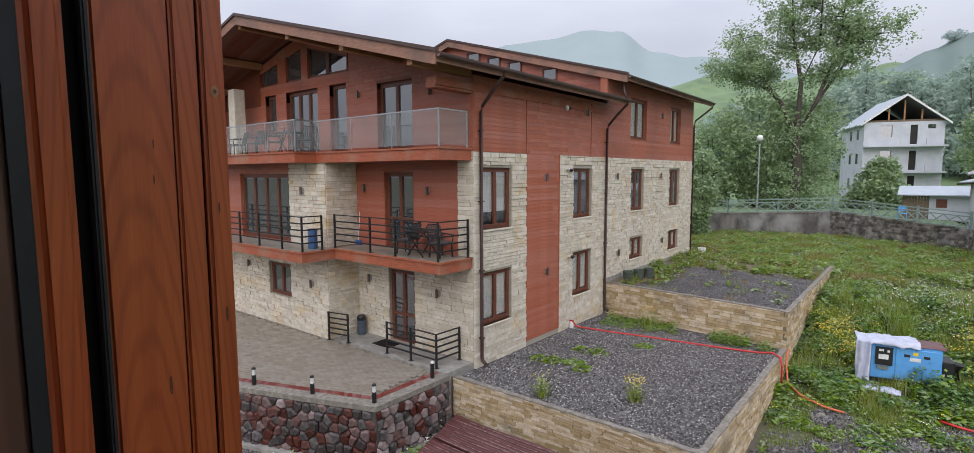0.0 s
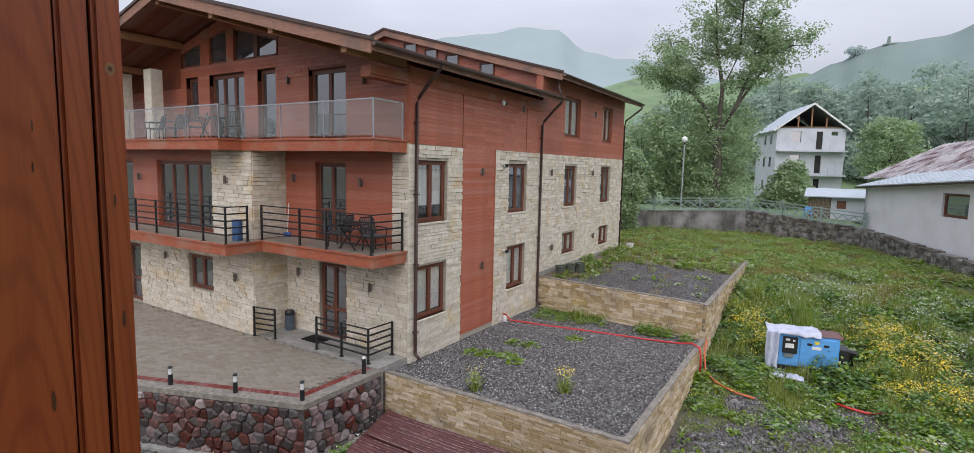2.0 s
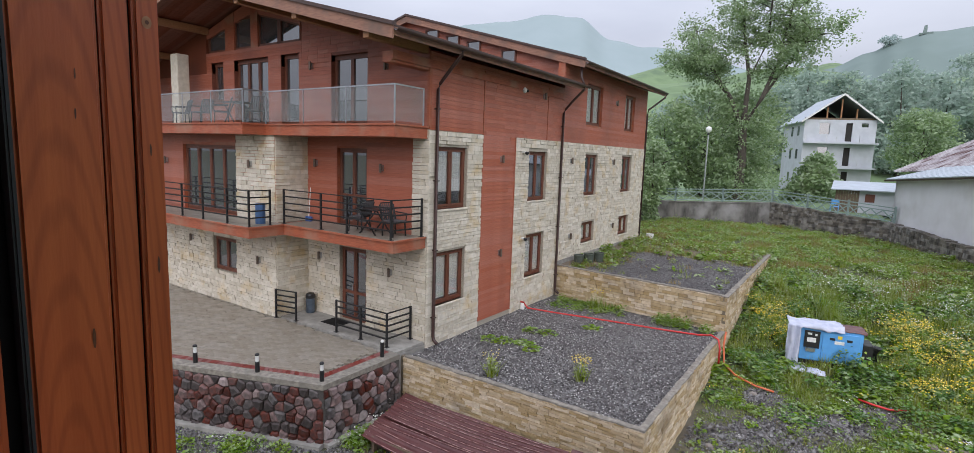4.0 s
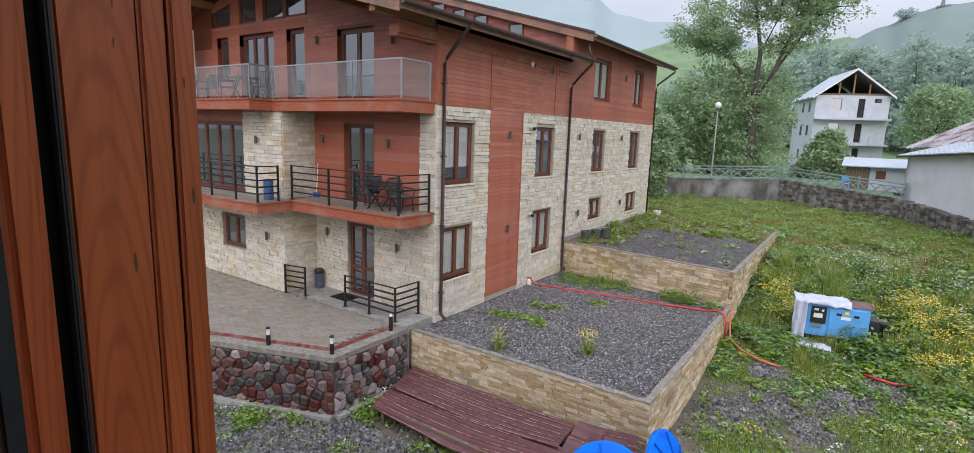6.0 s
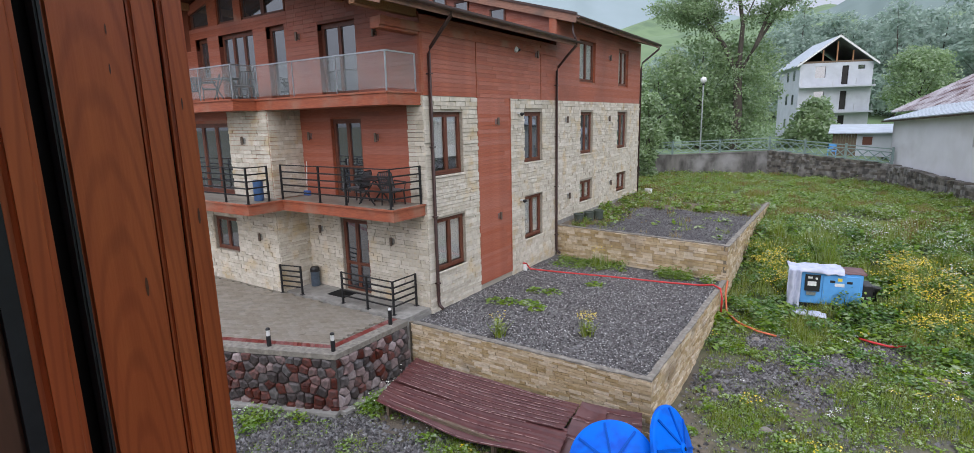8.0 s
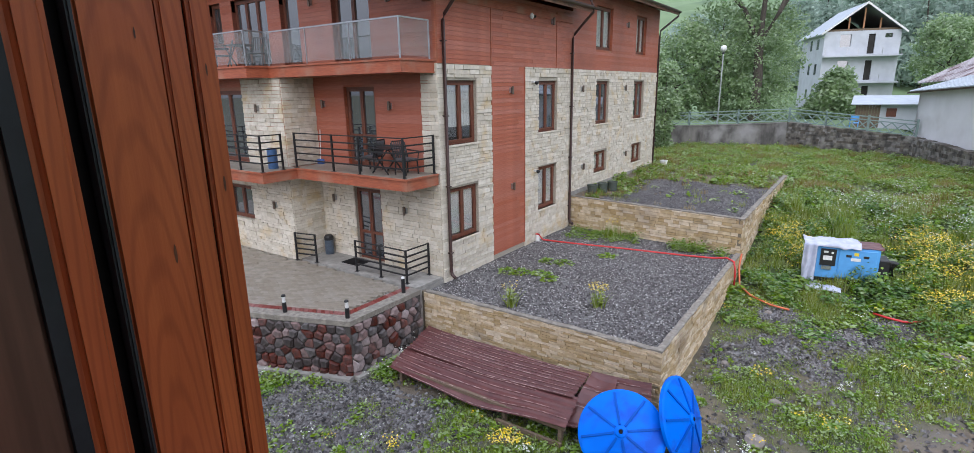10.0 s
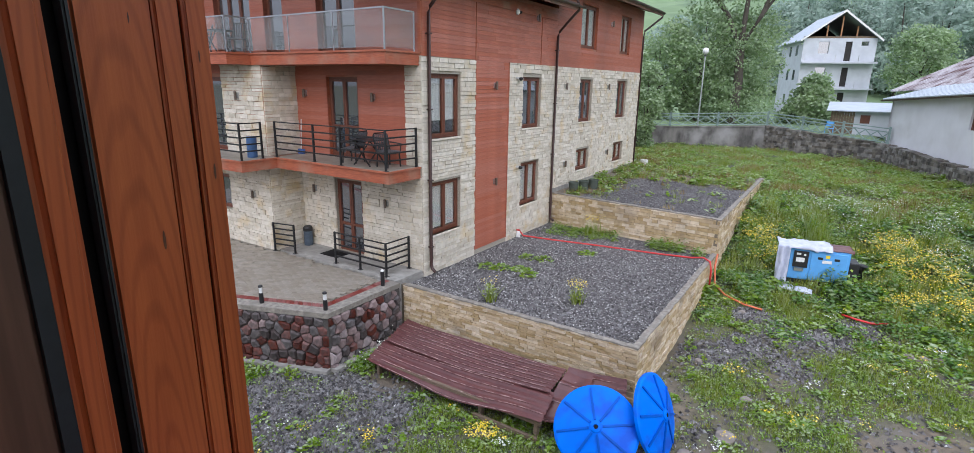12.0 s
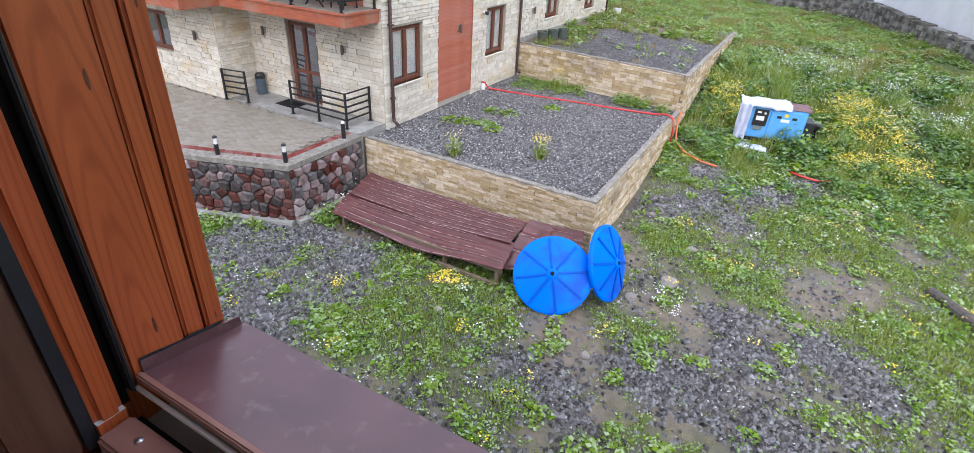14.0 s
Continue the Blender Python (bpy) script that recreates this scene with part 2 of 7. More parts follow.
WHITE_WALL = mat("white_plaster", (0.66, 0.66, 0.68), 0.85, col2=(0.6, 0.6, 0.61), scale=1.2, bump=0.15, bump_scale=20, stain=(0.5, 0.49, 0.48), stain_scale=0.4, stain_at=0.62)
BLUE_ROOF = mat("pale_metal_roof", (0.42, 0.47, 0.52), 0.4, 0.3, col2=(0.36, 0.40, 0.44), scale=2)
RUST_ROOF = mat("maroon_ribbed_roof", (0.46, 0.45, 0.47), 0.5, col2=(0.36, 0.33, 0.35), scale=2.5, island=0.15, stain=(0.13, 0.075, 0.075), stain_scale=1.1, stain_at=0.56)
MAROON = mat("maroon_sheet_metal", (0.105, 0.036, 0.034), 0.4, col2=(0.08, 0.027, 0.027), scale=4, bump=0.1, stain=(0.12, 0.045, 0.04), stain_scale=1.8, island=0.1)
SCRATCH = mat("scuffed_rib_edges", (0.40, 0.27, 0.25), 0.5, scale=9, lo=0.4, hi=0.6, col2=(0.11, 0.04, 0.04))
BLUE_LID = mat("blue_plastic_lid", (0.003, 0.13, 0.66), 0.5, col2=(0.003, 0.145, 0.72), scale=3, bump=0.05, spec=0.12, stain=(0.01, 0.08, 0.5), stain_scale=2.5)
# Same plastic as the lid, darkened to paint the shade along its ribs.
BLUE_RIB_SHADE = mat("blue_plastic_rib_shade", (0.003, 0.085, 0.46), 0.5, scale=3, spec=0.12)
GEN_BLUE = mat("blue_painted_cabinet", (0.10, 0.33, 0.66), 0.4, col2=(0.09, 0.29, 0.6), scale=4)
TARP = mat("white_tarpaulin", (0.46, 0.48, 0.57), 0.6, col2=(0.36, 0.39, 0.49), scale=5, bump=0.6, bump_scale=6)
RED_HOSE = mat("red_hose", (0.55, 0.03, 0.03), 0.4, scale=9)
ORANGE_HOSE = mat("orange_hose", (0.55, 0.13, 0.05), 0.5, scale=9)
FENCE_GREEN = mat("pale_green_fence_paint", (0.22, 0.30, 0.28), 0.6, scale=5)
TIMBER = mat("weathered_timber", (0.17, 0.12, 0.08), 0.8, col2=(0.11, 0.08, 0.055), scale=6, stretch=(1, 8, 8), bump=0.2)
ROCK = mat("field_rock", (0.23, 0.20, 0.17), 0.9, col2=(0.15, 0.13, 0.115), scale=6, bump=0.5, obj_random=0.2)
JAMB = mat("varnished_pine", (0.49, 0.115, 0.032), 0.33, col2=(0.32, 0.063, 0.017), scale=7, detail=8, stretch=(6, 6, 0.4), bump=0.06, bump_scale=40,
           stain=(0.42, 0.085, 0.026), stain_scale=3, lo=0.25, hi=0.8, spec=0.45)


def add_grain(m):
    """Long bowed growth rings over the pine colour."""
    n, l = m.node_tree.nodes, m.node_tree.links
    b = n["Principled BSDF"]
    src = b.inputs["Base Color"].links[0].from_socket
    co, mp, wv = n.new("ShaderNodeTexCoord"), n.new("ShaderNodeMapping"), n.new("ShaderNodeTexWave")
    mp.inputs["Scale"].default_value, mp.inputs["Location"].default_value = (0.05, 1, 0.1), (-0.45, 11.352, -0.488)
    wv.wave_type, wv.rings_direction = "RINGS", "X"
    wv.inputs["Scale"].default_value, wv.inputs["Distortion"].default_value = 32, 2.6
    wv.inputs["Detail"].default_value, wv.inputs["Detail Scale"].default_value = 2, 1.2
    rp, mx = n.new("ShaderNodeValToRGB"), n.new("ShaderNodeMix")
    rp.color_ramp.elements[0].position, rp.color_ramp.elements[0].color = 0.0, (0.62, 0.52, 0.5, 1)
    rp.color_ramp.elements[1].position, rp.color_ramp.elements[1].color = 0.45, (1, 1, 1, 1)
    mx.data_type, mx.blend_type = "RGBA", "MULTIPLY"
    mx.inputs["Factor"].default_value = 0.5
    l.new(co.outputs["Object"], mp.inputs["Vector"])
    l.new(mp.outputs["Vector"], wv.inputs["Vector"])
    l.new(wv.outputs["Fac"], rp.inputs["Fac"])
    l.new(src, mx.inputs["A"])
    l.new(rp.outputs["Color"], mx.inputs["B"])
    l.new(mx.outputs["Result"], b.inputs["Base Color"])


add_grain(JAMB)
KNOT = mat("pine_knot", (0.06, 0.018, 0.01), 0.5, col2=(0.13, 0.04, 0.015), scale=60)
KNOT_PALE = mat("pale_pine_knot", (0.42, 0.2, 0.09), 0.5, col2=(0.25, 0.1, 0.04), scale=60)
SEAL = mat("grey_black_seal", (0.022, 0.024, 0.03), 0.5, scale=30, spec=0.4)
LIP = mat("worn_brown_lip", (0.30, 0.15, 0.115), 0.45, col2=(0.22, 0.10, 0.08), scale=14, stretch=(0.4, 1, 1))
# Darker than the other pine: the inner frame's shade is in this colour.
SHADED_PINE = mat("shade_toned_pine", (0.15, 0.07, 0.044), 0.5, col2=(0.09, 0.04, 0.025), scale=7, stretch=(6, 6, 0.4))
# Black of the rubber mat, and of the shade in gaps and holes.
RUBBER_AND_GAPS = mat("black_rubber_and_gap_shade", (0.006, 0.006, 0.007), 0.7, scale=30, spec=0.15)
SILL_METAL = mat("brown_coated_sill", (0.125, 0.055, 0.06), 0.3, col2=(0.095, 0.042, 0.047), scale=9, bump=0.12, bump_scale=9, stain=(0.2, 0.12, 0.115), stain_scale=26, stain_at=0.67)
ROOM_WALL = mat("room_plaster", (0.5, 0.47, 0.42), 0.9, scale=4)
WICKER = mat("grey_wicker", (0.10, 0.095, 0.10), 0.8, col2=(0.05, 0.048, 0.05), scale=40)


CAP = mat("cement_capping", (0.27, 0.245, 0.205), 0.9, col2=(0.15, 0.135, 0.112), scale=9, bump=0.5, bump_scale=30, stain=(0.17, 0.155, 0.13), stain_scale=2.5)


def translucent(m, share):
    """Lets light pass through thin leaves."""
    n, l = m.node_tree.nodes, m.node_tree.links
    b, out = n["Principled BSDF"], n["Material Output"]
    t, mx = n.new("ShaderNodeBsdfTranslucent"), n.new("ShaderNodeMixShader")
    l.new(b.inputs["Base Color"].links[0].from_socket, t.inputs["Color"])
    mx.inputs["Fac"].default_value = share
    l.new(b.outputs["BSDF"], mx.inputs[1])
    l.new(t.outputs["BSDF"], mx.inputs[2])
    l.new(mx.outputs["Shader"], out.inputs["Surface"])


for m_ in (GRASS, DRY_GRASS, LEAFY, DARK_LEAF, FOLIAGE, FOLIAGE_FAR, FOLIAGE_HAZE_TINT):
    translucent(m_, 0.5 if m_.name.startswith(("tree", "misty", "pale")) else 0.36)


# ---- mesh helpers ----
class Geo:
    """Collects vertices and faces for one mesh."""
    def __init__(self):
        self.v, self.f = [], []

    def add(self, verts, faces):
        k = len(self.v)
        self.v += [tuple(p) for p in verts]
        self.f += [tuple(i + k for i in f) for f in faces]
        return self

    def box(self, x0, y0, z0, x1, y1, z1):
        return self.add([(x0, y0, z0), (x1, y0, z0), (x1, y1, z0), (x0, y1, z0), (x0, y0, z1), (x1, y0, z1), (x1, y1, z1), (x0, y1, z1)],
                        [(0, 3, 2, 1), (4, 5, 6, 7), (0, 1, 5, 4), (1, 2, 6, 5), (2, 3, 7, 6), (3, 0, 4, 7)])

    def bar(self, a, b, w, h=None, up=(0, 0, 1)):
        """A square bar from a to b."""
        a, b = Vector(a), Vector(b)
        d = (b - a).normalized()
        u = Vector(up)
        if abs(d.dot(u)) > 0.95:
            u = Vector((1, 0, 0))
        s = d.cross(u).normalized() * (w / 2)
        t = s.cross(d).normalized() * ((h or w) / 2)
        return self.add([a - s - t, a + s - t, a + s + t, a - s + t, b - s - t, b + s - t, b + s + t, b - s + t],
                        [(0, 3, 2, 1), (4, 5, 6, 7), (0, 1, 5, 4), (1, 2, 6, 5), (2, 3, 7, 6), (3, 0, 4, 7)])

    def tube(self, pts, r, n=10, taper=None):
        pts = [Vector(p) for p in pts]
        rings = []
        for i, p in enumerate(pts):
            d = (pts[min(i + 1, len(pts) - 1)] - pts[max(i - 1, 0)]).normalized()
            u = Vector((0, 0, 1)) if abs(d.z) < 0.9 else Vector((1, 0, 0))
            s = d.cross(u).normalized()
            t = s.cross(d)
            rr = taper[i] if taper else r
            rings.append([p + s * (math.cos(2 * math.pi * k / n) * rr) + t * (math.sin(2 * math.pi * k / n) * rr) for k in range(n)])
        faces = [(i * n + k, i * n + (k + 1) % n, (i + 1) * n + (k + 1) % n, (i + 1) * n + k) for i in range(len(pts) - 1) for k in range(n)]
        faces += [tuple(range(n))[::-1], tuple((len(pts) - 1) * n + k for k in range(n))]
        return self.add([p for r_ in rings for p in r_], faces)

    def lathe(self, profile, n=24, at=(0, 0, 0)):
        v = [(at[0] + r * math.cos(2 * math.pi * k / n), at[1] + r * math.sin(2 * math.pi * k / n), at[2] + z) for r, z in profile for k in range(n)]
        f = [(i * n + k, i * n + (k + 1) % n, (i + 1) * n + (k + 1) % n, (i + 1) * n + k) for i in range(len(profile) - 1) for k in range(n)]
        f += [tuple(range(n))[::-1], tuple((len(profile) - 1) * n + k for k in range(n))]
        return self.add(v, f)

    def prism(self, poly, axis, a, b):
        """A polygon of 2D points drawn out along an axis from a to b."""
        def at(p, w):
            return {"x": (w, p[0], p[1]), "y": (p[0], w, p[1]), "z": (p[0], p[1], w)}[axis]
        n = len(poly)
        return self.add([at(p, a) for p in poly] + [at(p, b) for p in poly],
                        [tuple(range(n))[::-1], tuple(range(n, 2 * n))] + [(i, (i + 1) % n, n + (i + 1) % n, n + i) for i in range(n)])

    def mesh(self, name, material, smooth=False, fix=True):
        me = bpy.data.meshes.new(name)
        me.from_pydata(self.v, [], self.f)
        me.materials.append(material)
        if fix and len(self.v) < 60000:
            bm = bmesh.new()
            bm.from_mesh(me)
            bmesh.ops.recalc_face_normals(bm, faces=bm.faces)
            bm.to_mesh(me)
            bm.free()
        if smooth:
            me.polygons.foreach_set("use_smooth", [True] * len(me.polygons))
        return me


def bevelled(geo, width=0.01, segments=2):
    """Rounds the edges of a small piece's geometry."""
    me = geo.mesh("tmp", FRAME)
    bm = bmesh.new()
    bm.from_mesh(me)
    bmesh.ops.bevel(bm, geom=bm.edges[:], offset=width, segments=segments, affect="EDGES", clamp_overlap=True)
    out = Geo()
    bm.verts.index_update()
    out.add([v.co[:] for v in bm.verts], [[v.index for v in f.verts] for f in bm.faces])
    bm.free()
    bpy.data.meshes.remove(me)
    return out


def part(name, geo, material, parent, label="", smooth=False, kind=""):
    ob = new(name, geo.mesh(name, material, smooth))
    ob.parent = parent
    if label or kind:
        tagged(ob, label=label, kind=kind)
    return ob


def thing(name, label, category, group="", kind="", at=(0, 0, 0)):
    ob = new(name)
    ob.location = at
    return tagged(ob, label, category, group, kind)


def solid(name, geo, material, label, category, group="", kind="", smooth=False):
    return tagged(new(name, geo.mesh(name, material, smooth)), label, category, group, kind)


def window_rows(z0, z1, holes):
    """Free spans of a wall strip between z0 and z1 beside the openings (a0, a1, b0, b1)."""
    return [h for h in holes if h[2] < z1 - 0.01 and h[3] > z0 + 0.01]


def wall_with_holes(geo, to3, a0, a1, z0, z1, holes, t0, t1):
    """A wall slab in (a, z), thick from t0 to t1, cut by openings, as one closed shell; to3 maps (a, t, z) to a place."""
    xs = sorted({a0, a1, *[min(max(v, a0), a1) for h in holes for v in h[:2]]})
    zs = sorted({z0, z1, *[min(max(v, z0), z1) for h in holes for v in h[2:]]})
    nx, nz = len(xs) - 1, len(zs) - 1

    def full(i, k):
        if not (0 <= i < nx and 0 <= k < nz):
            return False
        mx, mz = (xs[i] + xs[i + 1]) / 2, (zs[k] + zs[k + 1]) / 2
        return not any(h[0] < mx < h[1] and h[2] < mz < h[3] for h in holes)
    index = {}

    def at(i, t, k):
        if (i, t, k) not in index:
            index[(i, t, k)] = len(geo.v)
            geo.v.append(to3(xs[i], (t0, t1)[t], zs[k]))
        return index[(i, t, k)]
    for i in range(nx):
        for k in range(nz):
            if not full(i, k):
                continue
            for t in (0, 1):
                geo.f.append((at(i, t, k), at(i + 1, t, k), at(i + 1, t, k + 1), at(i, t, k + 1)))
            for di, dk, e in ((-1, 0, ((i, k), (i, k + 1))), (1, 0, ((i + 1, k), (i + 1, k + 1))), (0, -1, ((i, k), (i + 1, k))), (0, 1, ((i, k + 1), (i + 1, k + 1)))):
                if not full(i + di, k + dk):
                    (p, q), (r, s) = e
                    geo.f.append((at(p, 0, q), at(r, 0, s), at(r, 1, s), at(p, 1, q)))
    return geo


def spans(a0, a1, z0, z1, holes):
    """The stretches of a row that no opening takes."""
    free = [(a0, a1)]
    for h in window_rows(z0, z1, holes):
        free = [s for f in free for s in ((f[0], min(f[1], h[0])), (max(f[0], h[1]), f[1])) if s[1] - s[0] > 0.02]
    return free


def ledger(to3, a0, a1, z0, z1, holes, rng, low=0.07, high=0.16, short=0.18, long=0.55, top=None):
    """Rows of split stone slabs of uneven height, length and depth: a list of boxes (8 corners each)."""
    out, z = [], z0
    while z < z1 - 0.02:
        h = min(rng.uniform(low, high), z1 - z)
        for s0, s1 in spans(a0, a1, z, z + h, holes):
            a = s0
            while a < s1 - 0.01:
                w = min(rng.uniform(short, long), s1 - a)
                if s1 - a - w < 0.1:
                    w = s1 - a
                d, g, q = rng.uniform(0.012, 0.05), 0.005, rng.uniform(-0.006, 0.006)
                if top is None or z + h < top(a):
                    c = [(a + g, -0.02, z + g), (a + w - g, -0.02, z + g), (a + w - g, d, z + g + q), (a + g, d + q, z + g),
                         (a + g, -0.02, z + h - g), (a + w - g, -0.02, z + h - g), (a + w - g, d + q, z + h - g), (a + g, d, z + h - g + q)]
                    out.append([to3(*p) for p in c])
                a += w
        z += h
    return out


BOX = [(0, 3, 2, 1), (4, 5, 6, 7), (0, 1, 5, 4), (1, 2, 6, 5), (2, 3, 7, 6), (3, 0, 4, 7)]


def siding(geo, to3, a0, a1, z0, z1, holes, rng, h=0.125, top=None, length=4.0):
    """Horizontal lapped boards."""
    z, row = z0, 0
    while z < z1 - 0.01:
        hh = min(h, z1 - z)
        for s0, s1 in spans(a0, a1, z, z + hh, holes):
            a = s0
            while a < s1 - 0.01:
                w = min(length * rng.uniform(0.6, 1.0), s1 - a)
                e = a + w
                if top is not None:
                    if top(a) < z and top(e) < z:
                        a = e
                        continue
                    za, ze = min(z + hh, max(top(a), z + 0.003)), min(z + hh, max(top(e), z + 0.003))
                else:
                    za = ze = z + hh
                geo.add([to3(*p) for p in ((a, -0.01, z + 0.003), (e - 0.004, -0.01, z + 0.003), (e - 0.004, 0.018, z + 0.003), (a, 0.018, z + 0.003),
                                           (a, -0.01, za), (e - 0.004, -0.01, ze), (e - 0.004, 0.012, ze), (a, 0.012, za))], BOX)
                a = e
        z += hh
        row += 1
    return geo


def window(name, to3, a0, a1, z0, z1, parent, leaves=2, curtain=0.0, door=False, label="", depth=0.10):
    """A brown framed window of some leaves set back in its opening: frame, sash, panes, curtain."""
    w = part(name, Geo(), FRAME, parent, label)
    g, fw = Geo(), 0.07

    def bx(geo, p0, p1, q0, q1, t0, t1):
        geo.add([to3(*p) for p in ((p0, t0, q0), (p1, t0, q0), (p1, t1, q0), (p0, t1, q0), (p0, t0, q1), (p1, t0, q1), (p1, t1, q1), (p0, t1, q1))], BOX)
    f0, f1 = -depth - 0.07, -depth
    bx(g, a0, a0 + fw, z0, z1, f0, f1)
    bx(g, a1 - fw, a1, z0, z1, f0, f1)
    bx(g, a0 + fw, a1 - fw, z1 - fw, z1, f0, f1)
    bx(g, a0 + fw, a1 - fw, z0, z0 + fw, f0, f1)
    part("frame", g, FRAME, w)
    step = (a1 - a0 - 2 * fw) / leaves
    for i in range(leaves):
        b0, b1 = a0 + fw + i * step + 0.004, a0 + fw + (i + 1) * step - 0.004
        s, sw = Geo(), 0.06
        c0, c1 = z0 + fw + 0.004, z1 - fw - 0.004
        for q in ((b0, b0 + sw, c0, c1), (b1 - sw, b1, c0, c1), (b0 + sw, b1 - sw, c1 - sw, c1), (b0 + sw, b1 - sw, c0, c0 + sw)):
            bx(s, *q, f0 + 0.01, f1 + 0.018)
        if door:
            m = c0 + (c1 - c0) * 0.36
            bx(s, b0 + sw, b1 - sw, m, m + 0.09, f0 + 0.01, f1 + 0.018)
        part("sash", s, FRAME, w)
        p = Geo()
        bx(p, b0 + sw, b1 - sw, c0 + sw, c1 - sw, f0 + 0.03, f0 + 0.042)
        part("pane", p, PANE if not curtain else THIN, w)
        if curtain:
            k = Geo()
            n = 12
            low = c0 + sw + (c1 - c0) * (0.22 if curtain < 1 else 0.02)
            for j in range(n):
                u0, u1 = b0 + (b1 - b0) * j / n, b0 + (b1 - b0) * (j + 1) / n
                d0, d1 = f0 - 0.012 * (j % 2), f0 - 0.012 * ((j + 1) % 2)
                k.add([to3(u0, d0, low), to3(u1, d1, low), to3(u1, d1, c1), to3(u0, d0, c1)], [(0, 1, 2, 3)])
            part("curtain", k, CURTAIN, w, "pale grey drawn curtain")
    # Near-black panel close behind the panes stands for the unlit room.
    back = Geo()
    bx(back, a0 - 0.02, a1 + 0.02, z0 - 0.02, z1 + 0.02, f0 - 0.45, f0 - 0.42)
    part("room_back", back, UNLIT_ROOM, w)
    if door:
        hd = Geo()
        am = (a0 + a1) / 2
        bx(hd, am - 0.09, am - 0.06, z0 + 1.0, z0 + 1.2, f1 + 0.02, f1 + 0.06)
        part("handle", hd, STEEL, w, "small steel door handle")
    return w


def pane_glass():
    m = bpy.data.materials.new("clear_pane")
    m.use_nodes = True
    n, l = m.node_tree.nodes, m.node_tree.links
    tr, gl, mx, fr = n.new("ShaderNodeBsdfTransparent"), n.new("ShaderNodeBsdfGlossy"), n.new("ShaderNodeMixShader"), n.new("ShaderNodeLayerWeight")
    pw = n.new("ShaderNodeMapRange")
    tr.inputs["Color"].default_value = (0.93, 0.95, 0.95, 1)
    gl.inputs["Roughness"].default_value = 0.03
    pw.inputs["From Min"].default_value, pw.inputs["To Min"].default_value, pw.inputs["To Max"].default_value = 0.2, 0.06, 0.4
    l.new(fr.outputs["Facing"], pw.inputs["Value"])
    l.new(pw.outputs["Result"], mx.inputs["Fac"])
    l.new(tr.outputs["BSDF"], mx.inputs[1])
    l.new(gl.outputs["BSDF"], mx.inputs[2])
    l.new(mx.outputs["Shader"], n["Material Output"].inputs["Surface"])
    return m


THIN = pane_glass()
RAIL_GLASS = mat("balcony_glass", (0.45, 0.5, 0.5), 0.06, scale=2, spec=0.8)
_b = RAIL_GLASS.node_tree.nodes["Principled BSDF"]
_b.inputs["Alpha"].default_value = 0.15


# ---- levels ----
PATIO = 0.2          # paved patio and lower gravel bed
SLAB1, SLAB2 = 3.32, 6.42   # balcony floors
STONE_TOP = 6.34
FAR = 18.45          # far end of the long facade
RIDGE_X = -8.5
SLOPE = 0.268
rng = random.Random(4)


def side(a, t, z):
    return (t, a, z)


def front(a, t, z):
    return (a, -t, z)


def wing(a, t, z):
    return (a, -1.24 - t, z)


def flank(a, t, z):
    return (-5.25 + t, a, z)


def front_top(x):
    return 8.52 + SLOPE * (0.8 - x) - 0.22 if x > RIDGE_X else 8.52 + SLOPE * (0.8 - 2 * RIDGE_X + x) - 0.22


# ---- terrain ----
def ground_z(x, y):
    prof = [(-60, -1.5), (-3, -1.32), (2, -1.3), (7.3, -0.62), (13, 0.6), (18.3, 1.12), (30, 1.2), (200, 1.2)]
    z = -1.5
    for (y0, z0), (y1, z1) in zip(prof, prof[1:]):
        if y0 <= y <= y1:
            s = (y - y0) / (y1 - y0)
            z = z0 + (z1 - z0) * s
    z += max(0, min(x - 11, 8)) * 0.07 * max(0, min(1, (y - 6) / 10)) * max(0, min(1, (30 - y) / 8))
    return z + 0.06 * noise.noise((x * 0.5, y * 0.5, 0)) + 0.03 * noise.noise((x * 1.7, y * 1.7, 3))


WALL_LINE = [(-16, 28), (-1.6, 31.8), (4.93, 33.95), (12.15, 29.3), (15.4, 19.4), (21.5, 1.0), (30, -24)]


def beyond_wall(x, y):
    """How far a place lies past the old boundary wall."""
    best = -99
    for (x0, y0), (x1, y1) in zip(WALL_LINE, WALL_LINE[1:]):
        if x0 <= x <= x1:
            best = y - (y0 + (y1 - y0) * (x - x0) / (x1 - x0))
    if x < -16:
        best = y - 28
    if x > 30:
        best = y + 24
    return best


def land_z(x, y):
    b = beyond_wall(x, y)
    if b < 0.35:
        return ground_z(x, y)
    far = (2.35 if x < 12 else max(0.8, 2.15 - (x - 12) * 0.14)) + 0.08 * noise.noise((x * 0.1, y * 0.1, 0))
    d = math.hypot(x - 10, y + 11)
    hill = max(0, d - 100) * 0.17
    return far + hill * (1 + 0.35 * noise.noise((x * 0.012, y * 0.012, 5)))


def ramp(v, a, b):
    v = max(0.0, min(1.0, (v - a) / (b - a)))
    return v * v * (3 - 2 * v)


def blobs(x, y, spots):
    """The strongest of some soft round patches (x, y, radius)."""
    return max(math.exp(-((x - cx) ** 2 + (y - cy) ** 2) / r ** 2) for cx, cy, r in spots)


